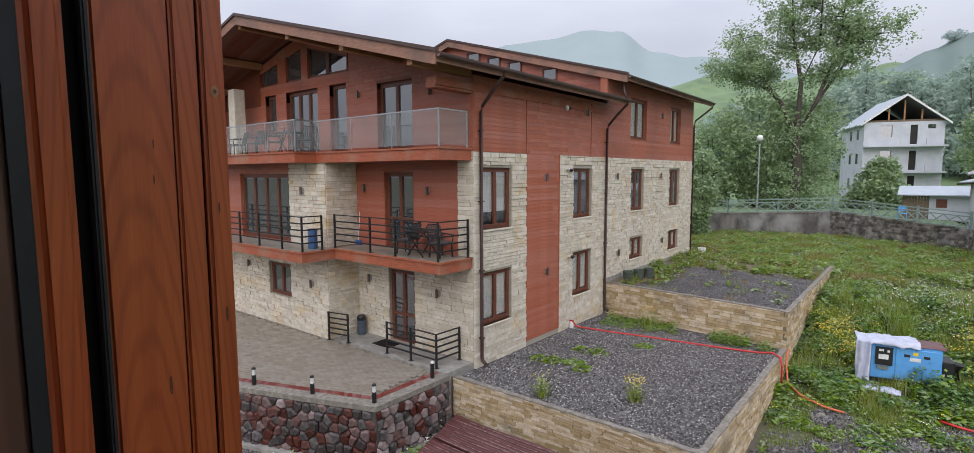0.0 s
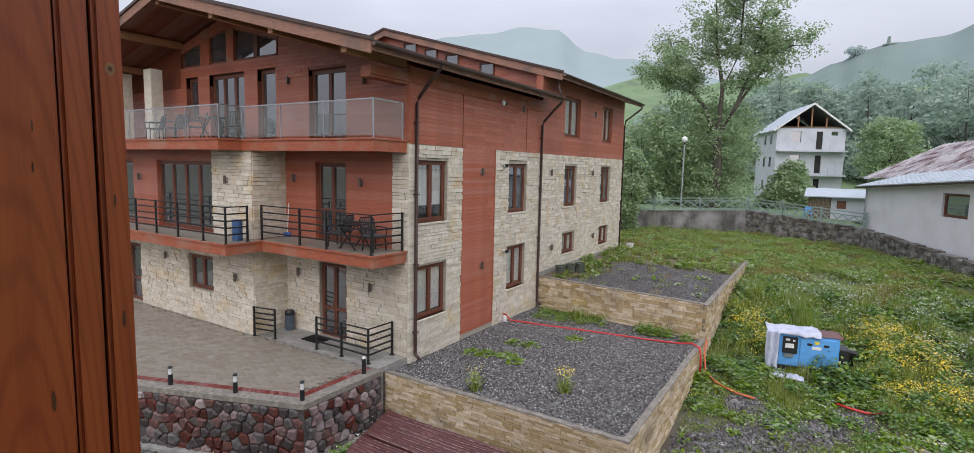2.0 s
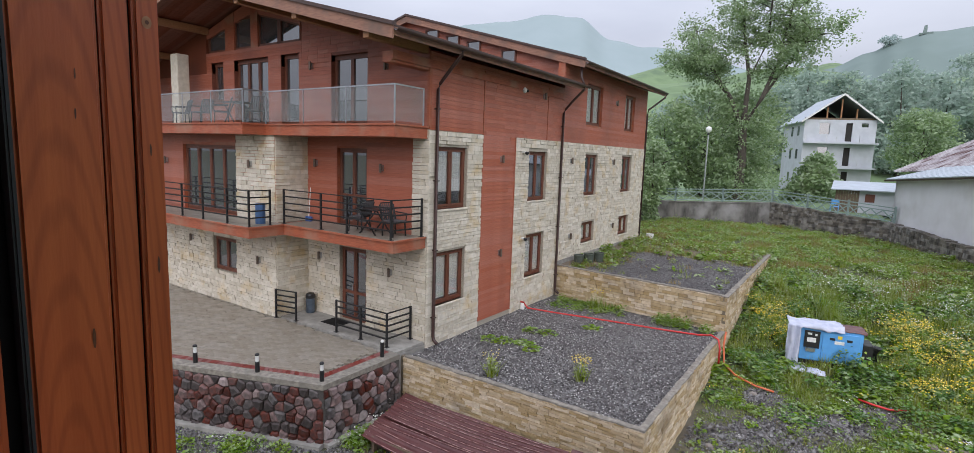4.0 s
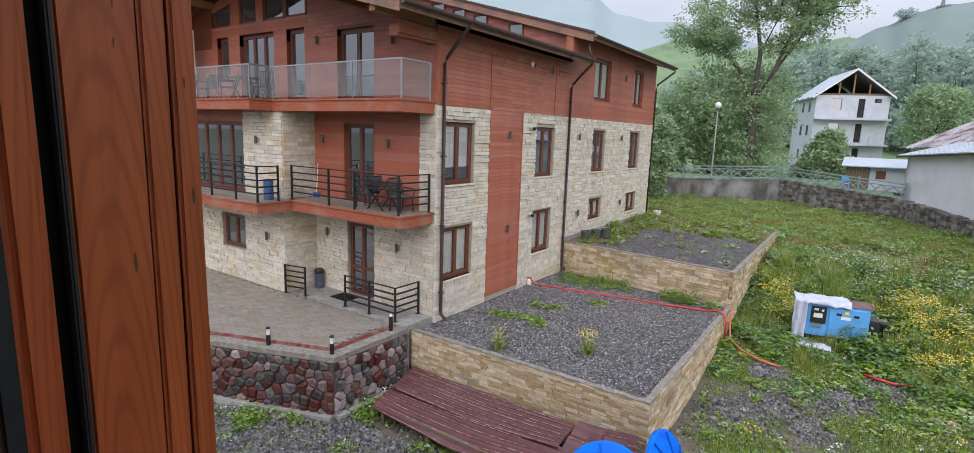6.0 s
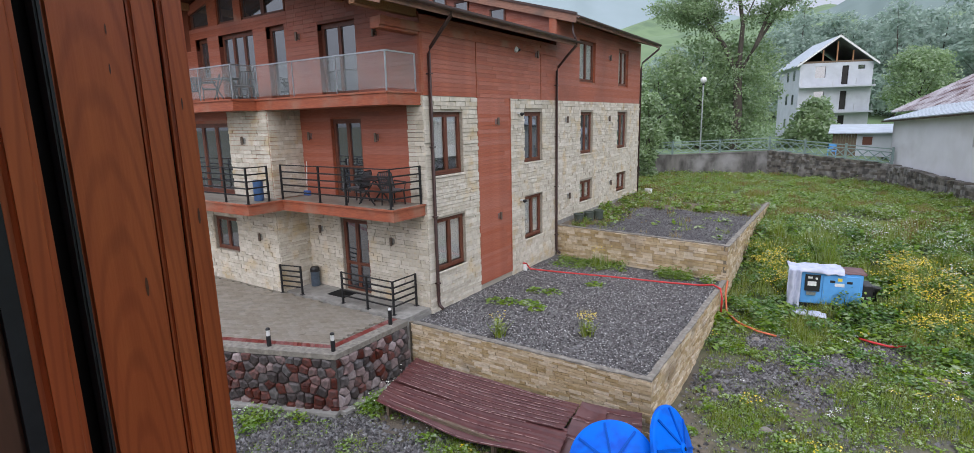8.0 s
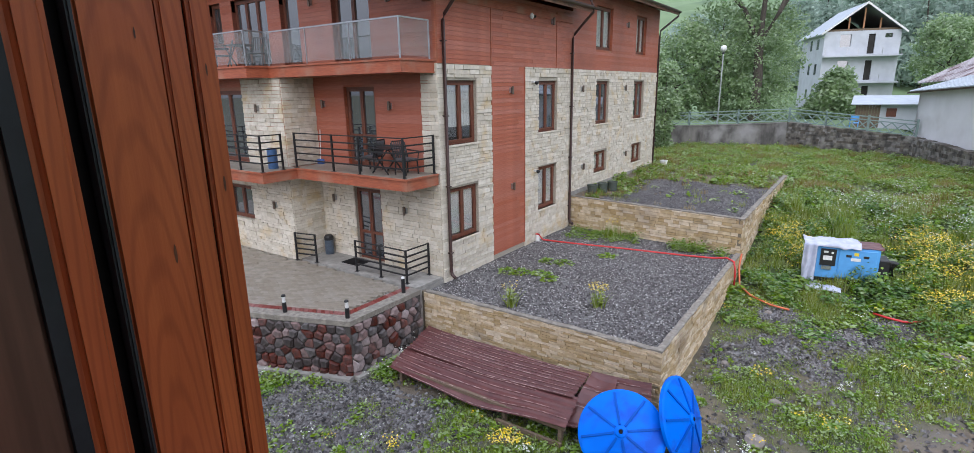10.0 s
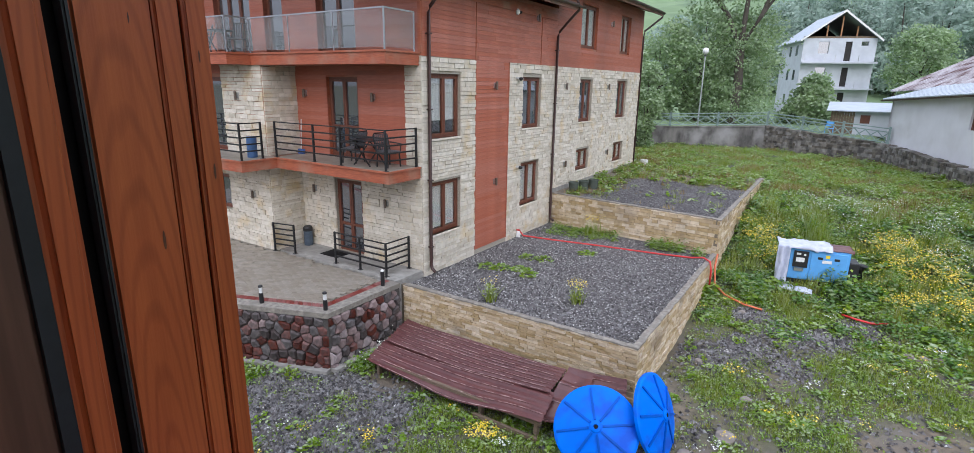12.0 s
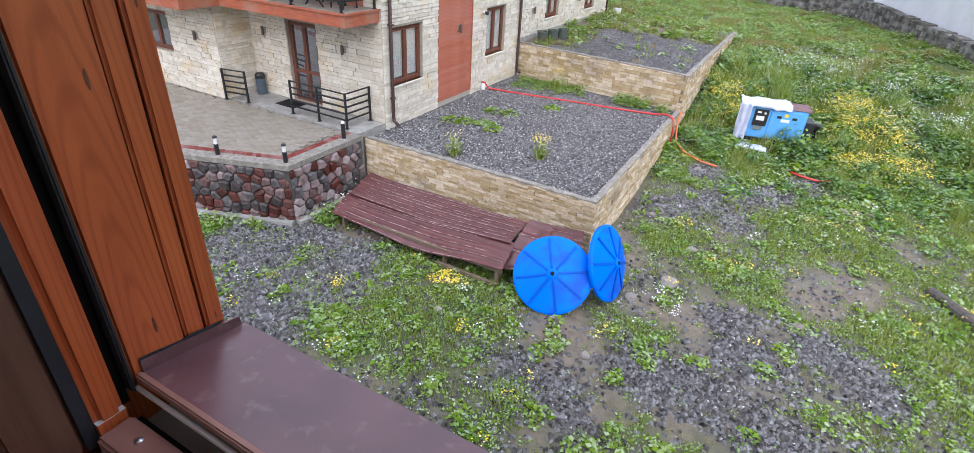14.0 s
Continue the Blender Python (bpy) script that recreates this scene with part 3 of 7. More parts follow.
STONY = [(7.5, 2.3, 0.8), (8.5, 3.2, 0.8), (9.5, 2.9, 0.7), (9.3, 4.2, 0.8), (10.3, 4.5, 0.7), (11.2, 5.6, 0.7), (8.4, 5.0, 0.6), (10.2, -1.7, 0.8),
         (10.7, -2.5, 0.9), (12.0, -1.7, 0.8), (9.4, -4.0, 1.2), (12.6, -2.2, 0.8), (11.3, -4.6, 1.0), (7.6, -5.2, 1.0)]
DIRT = [(12.3, 1.1, 0.8), (11.6, 0.0, 0.6), (7.35, 0.4, 0.6), (7.6, -3.9, 0.8), (9.0, -2.1, 0.7), (1.6, -3.4, 0.7), (9.6, -0.9, 0.45), (13.4, 3.6, 0.6), (7.3, -1.6, 0.5)]
TURF = [(8.2, 0.9, 0.7), (10.2, -0.1, 1.0), (11.8, 2.9, 1.2), (11.0, 3.4, 0.7), (13.6, -0.6, 1.0), (5.4, -4.1, 1.3), (4.2, -5.6, 0.9), (8.6, -2.9, 0.7), (3.4, -3.6, 0.6), (12.8, -0.2, 0.5), (8.7, 1.6, 0.6), (7.4, -6.0, 0.6)]


def stony(x, y):
    """1 where loose grey stones cover the yard."""
    n = noise.noise((x * 0.9, y * 0.9, 7)) + 0.6 * noise.noise((x * 2.3, y * 2.3, 2))
    left = (1 - ramp(x, 2.4, 4.2)) * (1 - ramp(y, -3.6, -2.8)) * 1.1
    right = blobs(x, y, STONY) * 1.1
    yard = 0.3 if y < -0.8 and x > 5 else 0.0
    return max(0.0, min(1.0, max(left, right, yard) + 0.45 * n - 0.9 * blobs(x, y, DIRT) - 0.15))


def lush(x, y):
    """1 where plants cover the ground."""
    n = noise.noise((x * 0.8, y * 0.8, 17)) + 0.7 * noise.noise((x * 2.0, y * 2.0, 12))
    base = 0.47 + 0.15 * ramp(y, 1.5, 3.0) + 0.5 * ramp(y, 4.8, 7.0) - 0.25 * ramp(y, 13.5, 17.0)
    base += 0.65 * blobs(x, y, TURF) + 0.25 * ramp(x, 12.6, 14.5)
    base -= 0.5 * blobs(x, y, STONY) + 0.7 * blobs(x, y, DIRT)
    if x < 3.6 and y < -2.8:
        base -= 0.13
    return max(0.0, min(1.0, base + 0.5 * n))


def ground_sheet():
    g = Geo()
    def axis(lo, hi, fine0, fine1, step):
        v, p = [], lo
        while p < hi:
            v.append(p)
            if p < fine0:
                p = min(fine0, p + max(step, (fine0 - p) * 0.22))
            elif p < fine1:
                p += step
            else:
                p += max(step, (p - fine1) * 0.22)
        return v + [hi]
    xs, ys = axis(-900, 900, -8, 19, 0.22), axis(-700, 900, -10, 34, 0.22)
    nx = len(xs)
    for y in ys:
        for x in xs:
            under = -9.0 < x < 6.5 and -0.7 < y < 18 or x < -0.6 and -3 < y < 18
            g.v.append((x, y, min(land_z(x, y), -1.0) if under else land_z(x, y)))
    g.f = [(j * nx + i, j * nx + i + 1, (j + 1) * nx + i + 1, (j + 1) * nx + i) for j in range(len(ys) - 1) for i in range(nx - 1)]
    ob = solid("ground", g, SOIL, "uneven grassy meadow with bare soil and gravel patches", "ground", kind="structure", smooth=True)
    ob.data.materials.append(HILL_GREEN)
    cover = ob.data.color_attributes.new("cover", "FLOAT_COLOR", "POINT")
    flat = []
    for x, y, z in g.v:
        near = -9 < x < 20 and -11 < y < 35
        flat += [0.85 * stony(x, y) if near else 0.2, lush(x, y) if near else 0.6, 0.0, 1.0]
    cover.data.foreach_set("color", flat)
    for p in ob.data.polygons:
        c = p.center
        if beyond_wall(c.x, c.y) > 0.5:
            p.material_index = 1
    return ob


ground_sheet()

# ---- the guest house ----
house = thing("guest_house", "three-storey guest house clad in cream stone and red cedar boards", "building")
A = [(0.39, 1.83), (5.60, 7.02), (10.55, 11.97), (15.10, 16.55)]
SIDE_HOLES = [(A[0][0], A[0][1], 4.07, 5.89), (A[0][0], A[0][1], 1.20, 2.80), (A[1][0], A[1][1], 4.07, 5.89), (A[1][0], A[1][1], 1.18, 2.80),
              (A[2][0], A[2][1], 4.07, 5.89), (A[2][0], A[2][1], 1.92, 2.85), (A[3][0], A[3][1], 4.07, 5.89), (A[3][0], A[3][1], 1.84, 2.80),
              (10.42, 12.15, 7.17, 8.92), (15.1, 16.5, 7.17, 8.95)]
GX = -5.25
WEST = -17.0
FRONT_HOLES = [(-3.78, -2.42, SLAB1 + 0.02, 5.76), (-3.65, -2.42, PATIO + 0.02, 2.62)]
TOP_HOLES = [(-4.05, -2.42, SLAB2 + 0.05, 8.62), (-6.62, -5.66, SLAB2 + 0.05, 8.82), (-9.43, -7.34, SLAB2 + 0.05, 8.82), (-10.95, -10.15, SLAB2 + 0.9, 8.82)]
WING_HOLES = [(-8.95, -7.47, 1.30, 2.50), (-10.85, -7.40, SLAB1 + 0.02, 5.72), (-13.3, -12.3, PATIO + 0.02, 2.50), (-14.6, -12.6, SLAB1 + 0.02, 5.72)]


def build_walls():
    w = Geo()
    wall_with_holes(w, side, 0.0, FAR, -1.4, STONE_TOP, [h for h in SIDE_HOLES if h[3] < STONE_TOP], -0.3, 0)
    part("wall_east", w, MORTAR, house)
    part("wall_east_top", wall_with_holes(Geo(), side, 0.0, FAR, STONE_TOP, 8.45, [h for h in SIDE_HOLES if h[3] > STONE_TOP], -0.3, 0), CEDAR_TRIM, house)
    w = Geo()
    wall_with_holes(w, side, 8.2, FAR, 8.45, 9.5, [h for h in SIDE_HOLES if h[3] > 8.45], -0.3, 0)
    part("wall_east_upper", w, CEDAR_TRIM, house)
    w = Geo()
    wall_with_holes(w, front, GX, -0.3, -1.4, SLAB1, FRONT_HOLES[1:], -0.3, 0)
    part("wall_south", w, MORTAR, house)
    part("wall_south_upper", wall_with_holes(Geo(), front, GX, -0.3, SLAB1, SLAB2, FRONT_HOLES[:1], -0.3, 0), CEDAR_TRIM, house)
    w = Geo()
    wall_with_holes(w, front, WEST, -0.3, SLAB2, 8.45, TOP_HOLES, -0.3, 0)
    w.prism([(-0.3, 8.45), (-0.3, front_top(-0.3)), (-2.3, front_top(-2.3)), (-2.3, 8.62), (-2.42, 8.62), (-2.42, 8.45)], "y", 0, 0.3)
    w.prism([(-2.3, 8.62), (-2.3, front_top(-2.3)), (-5.45, front_top(-5.45)), (-5.45, 8.82), (-4.05, 8.82), (-4.05, 8.62)], "y", 0, 0.3)
    w.prism([(-5.45, 8.82), (-5.45, 9.20), (-11.3, 9.20), (-11.3, 8.82)], "y", 0, 0.3)
    w.prism([(-11.3, 8.45), (-11.3, 10.2), (-12.2, 10.0), (WEST, front_top(WEST)), (WEST, 8.45)], "y", 0, 0.3)
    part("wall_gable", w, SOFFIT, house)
    w = Geo()
    wall_with_holes(w, wing, WEST, GX, -1.4, SLAB1, [h for h in WING_HOLES if h[3] < SLAB1], -0.3, 0)
    part("wall_wing_upper", wall_with_holes(Geo(), wing, WEST, GX, SLAB1, SLAB2 - 0.3, [h for h in WING_HOLES if h[3] > SLAB1], -0.3, 0), CEDAR_TRIM, house)
    part("wall_wing", w, MORTAR, house)
    part("wall_flank", wall_with_holes(Geo(), flank, -0.94, 0.0, -1.4, SLAB2 - 0.3, [], -0.3, 0), MORTAR, house)
    w = Geo().box(WEST, 0.3, -1.4, WEST + 0.3, FAR, 8.45).box(WEST, FAR - 0.3, -1.4, -0.3, FAR, 9.5)
    part("wall_back", w, MORTAR, house)
    for z in (PATIO - 0.25, SLAB1 - 0.25, SLAB2 - 0.25):
        part("floor_slab", Geo().box(WEST + 0.3, 0.3, z, -0.3, FAR - 0.3, z + 0.2), CONCRETE, house)


build_walls()

# openings of the long side
for i, h in enumerate(SIDE_HOLES):
    window("window", side, *h, house, curtain=(0.7 if i in (0,) else 1.0 if i in (1, 3, 5, 7, 8, 9) else 0.0),
           label="brown two-leaf window with drawn curtains" if i else "brown two-leaf window with half-drawn curtains")
for h in SIDE_HOLES[:8]:
    part("window_sill", bevelled(Geo().box(-0.12, h[0] - 0.03, h[2] - 0.06, 0.06, h[1] + 0.03, h[2]), 0.008, 1), STONE, house, "pale stone window sill")
window("balcony_door", front, *FRONT_HOLES[0], house, door=True, label="brown glazed two-leaf balcony door")
window("entrance_door", front, *FRONT_HOLES[1], house, door=True, label="brown glazed two-leaf entrance door")
for h, n in zip(TOP_HOLES, (2, 1, 3, 1)):
    window("balcony_door", front, *h, house, leaves=n, label="tall brown glazed balcony door" if n < 3 else "wide brown three-leaf glazed door", depth=0.14)
window("window", wing, *WING_HOLES[0], house, label="brown two-leaf window in cream stone")
window("balcony_door", wing, *WING_HOLES[1], house, leaves=4, label="wide brown four-leaf glazed door")
window("entrance_door", wing, *WING_HOLES[2], house, door=True, leaves=1, label="brown glazed entrance door")
window("balcony_door", wing, *WING_HOLES[3], house, leaves=2, label="brown glazed balcony door")


def sloped_light(x0, x1, zb):
    """A glazed light under the rake, with a slanted head."""
    o = part("gable_window", Geo(), FRAME, house, "slanted glazed light under the gable")
    t0, t1 = min(front_top(x0) - 0.30, 10.3), min(front_top(x1) - 0.30, 10.3)
    g = Geo()
    for a, b in (((x0, zb), (x1, zb)), ((x1, zb), (x1, t1)), ((x1, t1), (x0, t0)), ((x0, t0), (x0, zb))):
        g.bar((a[0], 0.1, a[1]), (b[0], 0.1, b[1]), 0.09, 0.09, up=(0, 1, 0))
    part("frame", g, FRAME, o)
    part("pane", Geo().prism([(x0, zb), (x1, zb), (x1, t1), (x0, t0)], "y", 0.11, 0.12), PANE, o)


for x0, x1 in ((-6.75, -5.66), (-7.95, -6.85), (-9.41, -8.37), (-11.2, -10.0)):
    sloped_light(x0, x1, 9.24)
for x0, x1 in ((-8.37, -7.95), (-10.0, -9.41)):
    part("gable_post", Geo().prism([(x0, 9.2), (x1, 9.2), (x1, front_top(x1)), (x0, front_top(x0))], "y", 0, 0.3), CEDAR_TRIM, house)
part("gable_head", Geo().prism([(-5.6, 9.2), (-5.6, front_top(-5.6)), (RIDGE_X, front_top(RIDGE_X)), (-11.3, front_top(-11.3)), (-11.3, front_top(-11.3) - 0.3), (RIDGE_X, 10.35), (-7.9, 10.3), (-5.66, front_top(-5.66) - 0.28)],
                               "y", 0.02, 0.28), CEDAR, house)

# cedar boards
s = Geo()
siding(s, side, 0.02, 8.2, STONE_TOP, 8.45, SIDE_HOLES, rng)
siding(s, side, 2.64, 4.62, PATIO, STONE_TOP, SIDE_HOLES, rng, length=2.4)
siding(s, front, GX, -0.56, SLAB1, SLAB2 - 0.3, FRONT_HOLES, rng)
NEAR_BOARDS = s
s = Geo()
siding(s, side, 8.2, FAR, STONE_TOP, 9.5, SIDE_HOLES, rng)
part("cedar_cladding", s, CEDAR, house, "red-brown horizontal cedar boards", kind="stuff")
s = Geo()
siding(s, front, WEST, -0.02, SLAB2, 8.45, TOP_HOLES, rng)
siding(s, front, -5.5, -0.02, 8.45, 10.4, TOP_HOLES, rng, top=front_top, length=0.5)
siding(s, front, -11.3, -5.5, 8.45, 9.2, TOP_HOLES, rng)
part("cedar_cladding", s, CEDAR, house, "red-brown horizontal cedar boards", kind="stuff")
s = Geo()
siding(s, wing, WEST, -7.40, SLAB1, SLAB2 - 0.3, WING_HOLES, rng)
part("cedar_cladding", s, CEDAR, house, "red-brown horizontal cedar boards", kind="stuff")
for y, z0, z1 in ((2.63, PATIO, STONE_TOP), (4.63, PATIO, STONE_TOP), (2.63, STONE_TOP, 8.3), (6.9, STONE_TOP, 8.3)):
    part("corner_board", Geo().box(0.0, y - 0.02, z0, 0.034, y + 0.02, z1), CEDAR_TRIM, house)
part("corner_board", Geo().box(-0.06, -0.03, SLAB2, 0.035, 0.06, 8.3), CEDAR_TRIM, house)

# cream stone cladding
boxes = ledger(side, 0.0, 2.62, PATIO - 0.2, STONE_TOP, SIDE_HOLES, rng)
boxes += ledger(side, 4.64, 8.1, PATIO - 0.2, STONE_TOP, SIDE_HOLES, rng)
boxes += ledger(side, 8.1, FAR, 1.45, STONE_TOP, SIDE_HOLES, rng)
boxes += ledger(front, GX, 0.0, PATIO, SLAB1 - 0.32, FRONT_HOLES, rng)
boxes += ledger(front, -0.56, 0.04, SLAB1, STONE_TOP, [], rng, short=0.2, long=0.6)
boxes += ledger(wing, WEST, GX, PATIO, SLAB1 - 0.32, WING_HOLES, rng)
boxes += ledger(wing, -7.38, GX, SLAB1, SLAB2 - 0.32, WING_HOLES, rng)
boxes += ledger(flank, -1.24, 0.0, PATIO, SLAB1 - 0.32, [], rng)
boxes += ledger(flank, -1.24, 0.0, SLAB1, SLAB2 - 0.32, [], rng)
HOUSE_STONES = boxes
part("plinth", Geo().box(0.0, 8.15, 0.9, 0.05, FAR, 1.45), CONCRETE, house, "grey plastered plinth")


# roofs
def roof_slab(y0, y1, zx, name, ridge=RIDGE_X, slope=SLOPE):
    """A gable roof over y0..y1 whose upper face is at zx above x = 0.8."""
    top = zx + slope * (0.8 - ridge)
    low = 2 * ridge - 0.8
    g = Geo().prism([(0.8, zx - 0.07), (0.8, zx), (ridge, top), (low, zx), (low, zx - 0.07), (ridge, top - 0.07)], "y", y0, y1)
    part(name, g, ROOF, house, "dark brown sheet-metal gable roof")
    g = Geo()
    n = int((y1 - y0) / 0.14)
    for k in range(n):
        a, b = y0 + 0.02 + (y1 - y0 - 0.04) * k / n, y0 + 0.02 + (y1 - y0 - 0.04) * (k + 0.95) / n
        g.prism([(0.72, zx - 0.19), (0.72, zx - 0.08), (ridge, top - 0.08), (ridge, top - 0.19)], "y", a, b)
        g.prism([(low + 0.1, zx - 0.19), (low + 0.1, zx - 0.08), (ridge, top - 0.08), (ridge, top - 0.19)], "y", a, b)
    part("soffit", g, SOFFIT, house, "dark brown soffit boards", kind="stuff")
    for sgn in (1, -1):
        e = 0.84 if sgn > 0 else low - 0.04
        f = Geo().prism([(e, zx - 0.34), (e, zx - 0.03), (ridge, top - 0.03), (ridge, top - 0.34)], "y", y0 - 0.04, y0 + 0.01)
        part("bargeboard", f, BARGE, house, "weathered brown timber bargeboard")
        f = Geo().prism([(e + 0.03 * sgn, zx - 0.05), (e + 0.03 * sgn, zx + 0.04), (ridge, top + 0.04), (ridge, top - 0.05)], "y", y0 - 0.09, y0 + 0.06)
        part("verge_flashing", f, ROOF, house)
        part("fascia", Geo().box(e - 0.05, y0, zx - 0.26, e - 0.01, y1, zx - 0.06), BARGE, house)
    return top


top1 = roof_slab(-2.3, 8.4, 8.60, "roof_front")
top2 = roof_slab(8.2, 19.0, 9.52, "roof_rear", slope=0.287)
for x in (-0.15, -2.9, -5.6, RIDGE_X, -11.2, -14.0, -16.6):
    z = (8.60 + SLOPE * (0.8 - x) if x > RIDGE_X else 8.60 + SLOPE * (0.8 - 2 * RIDGE_X + x)) - 0.34
    part("purlin", bevelled(Geo().box(x - 0.1, -2.22, z - 0.13, x + 0.1, 0.0, z + 0.12), 0.01, 1), BEAM, house, "pale timber purlin end")
part("corner_beam", bevelled(Geo().box(-0.32, -1.5, 7.93, 0.0, 0.0, 8.22), 0.012, 1), CEDAR_TRIM, house, "heavy cedar bracket beam")
part("eave_beam", Geo().box(-0.02, -1.5, 8.0, 0.05, 8.2, 8.22), CEDAR_TRIM, house)
# rear gable with its row of small lights
g = Geo()
REAR_HOLES = [(-7.5, -6.75, 10.95, 11.42), (-6.25, -5.55, 10.55, 11.05), (-5.05, -4.35, 10.2, 10.7), (-3.2, -2.5, 9.68, 10.18)]


def gable_top(x):
    return 9.52 + 0.287 * (0.8 - max(x, 2 * RIDGE_X - x)) - 0.1 if x > RIDGE_X else 9.52 + 0.287 * (0.8 - 2 * RIDGE_X + x) - 0.1


def rear(a, t, z):
    return (a, 8.5 - t, z)


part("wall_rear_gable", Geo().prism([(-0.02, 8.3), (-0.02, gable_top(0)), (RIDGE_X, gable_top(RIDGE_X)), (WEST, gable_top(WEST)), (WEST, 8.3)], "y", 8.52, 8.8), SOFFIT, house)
siding(g, rear, WEST, 0.0, 8.45, 12.1, REAR_HOLES, rng, top=gable_top, length=1.0)
part("cedar_cladding", g, CEDAR, house, "red-brown horizontal cedar boards", kind="stuff")
for h in REAR_HOLES:
    w = part("gable_light", Geo(), FRAME, house, "small square gable light")
    q = Geo()
    for a, b in (((h[0], h[2]), (h[1], h[2])), ((h[1], h[2]), (h[1], h[3])), ((h[1], h[3]), (h[0], h[3])), ((h[0], h[3]), (h[0], h[2]))):
        q.bar((a[0], 8.47, a[1]), (b[0], 8.47, b[1]), 0.07, 0.07, up=(0, 1, 0))
    part("frame", q, FRAME, w)
    part("pane", Geo().box(h[0], 8.485, h[2], h[1], 8.495, h[3]), PANE, w)


# gutters and downpipes
def gutter(x, y0, y1, z):
    prof = [(x + 0.07 * math.cos(a), z + 0.07 * math.sin(a)) for a in [math.pi + math.pi * k / 8 for k in range(9)]]
    prof += [(x + 0.06 * math.cos(a), z + 0.06 * math.sin(a)) for a in [2 * math.pi - math.pi * k / 8 for k in range(9)]]
    part("gutter", Geo().prism(prof, "y", y0, y1), SPOUT, house, "dark brown half-round gutter")


gutter(0.92, -2.3, 8.55, 8.50)
gutter(0.92, 8.25, 19.0, 9.42)
for y, z in ((0.25, 8.45), (8.08, 8.45)):
    g = Geo().tube([(0.92, y, z), (0.9, y, z - 0.12), (0.5, y, z - 0.5), (0.16, y, z - 0.85), (0.1, y, z - 1.0), (0.1, y, 0.35), (0.13, y, 0.24), (0.28, y - 0.03, 0.16)], 0.05, 12)
    part("downpipe", g, SPOUT, house, "dark brown round downpipe", smooth=True)
    for zz in (0.9, 2.9, 4.9, 6.9):
        g = Geo()
        g.box(-0.01, y - 0.065, zz, 0.165, y + 0.065, zz + 0.035)
        part("pipe_bracket", g, SPOUT, house)
part("downpipe", Geo().tube([(0.92, 18.9, 9.35), (0.86, 18.9, 9.2), (0.1, 18.5, 8.5), (0.05, 18.5, 8.2), (0.05, 18.5, 1.2)], 0.05, 12), SPOUT, house, "dark brown round downpipe", smooth=True)
part("downpipe", Geo().tube([(0.6, 8.42, 9.5), (0.62, 8.4, 8.9), (0.8, 8.36, 8.5)], 0.045, 10), SPOUT, house, "dark brown round downpipe", smooth=True)


# balconies
def fascia_block(poly, z0, z1, label):
    part("balcony_slab", Geo().prism(poly, "z", z0, z1 - 0.02), CEDAR_TRIM, house, label)
    part("balcony_floor", Geo().prism(poly, "z", z1 - 0.018, z1 + 0.004), PAVER, house, "pale balcony floor")
    g = Geo()
    for a, b in zip(poly, poly[1:]):
        g.bar((*a, z1 - 0.02), (*b, z1 - 0.02), 0.07, 0.05)
    part("edge_trim", g, CEDAR_TRIM, house)


B1 = [(-0.06, 0.0), (-0.06, -1.3), (-4.75, -1.3), (-4.75, -2.5), (-16.5, -2.5), (-16.5, -1.3), (-5.0, -1.2), (-5.0, 0.0)]
B2 = [(-0.03, 0.0), (-0.03, -1.33), (-5.6, -1.33), (-5.6, -2.1), (-16.5, -2.1), (-16.5, 0.0)]
fascia_block(B1, SLAB1 - 0.33, SLAB1, "cedar-faced balcony slab with worn edge")
fascia_block(B2, SLAB2 - 0.34, SLAB2, "cedar-faced upper balcony slab")


def steel_rail(name, pts, z, h, rows, group, label, parent_kind="railing"):
    """A black bar railing through plan points; each point is a post."""
    r = thing(name, label, "railing", group, at=(pts[0][0], pts[0][1], z))
    o = Vector((pts[0][0], pts[0][1], z))
    for p in pts:
        q = Vector((p[0], p[1], z)) - o
        part("post", Geo().box(q.x - 0.025, q.y - 0.025, 0, q.x + 0.025, q.y + 0.025, h), BLACK_STEEL, r)
        part("foot_plate", Geo().box(q.x - 0.06, q.y - 0.06, 0, q.x + 0.06, q.y + 0.06, 0.012), BLACK_STEEL, r)
    for a, b in zip(pts, pts[1:]):
        a3, b3 = Vector((a[0], a[1], z)) - o, Vector((b[0], b[1], z)) - o
        for k in range(rows):
            zz = Vector((0, 0, h - 0.02 - k * (h - 0.12) / (rows - 0.2)))
            part("rail", Geo().bar(a3 + zz, b3 + zz, 0.04, 0.04 if k else 0.03), BLACK_STEEL, r)
    return r


steel_rail("balcony_railing", [(-0.12, -0.1), (-0.22, -1.22), (-1.95, -1.22), (-3.08, -1.22), (-4.85, -1.22)], SLAB1, 1.1, 5, "steel railings", "black steel bar railing on the cedar balcony")
steel_rail("balcony_railing", [(-4.84, -1.72), (-4.84, -2.42), (-6.0, -2.42), (-7.4, -2.42), (-8.7, -2.42), (-10.0, -2.42), (-11.4, -2.42), (-12.8, -2.42), (-14.2, -2.42)], SLAB1, 1.1, 5,
           "steel railings", "black steel bar railing along the wing balcony")
steel_rail("entrance_railing", [(-0.48, -0.1), (-0.5, -1.05), (-1.55, -1.05), (-2.6, -1.05)], PATIO + 0.03, 1.0, 5, "steel railings", "black steel bar railing beside the entrance")
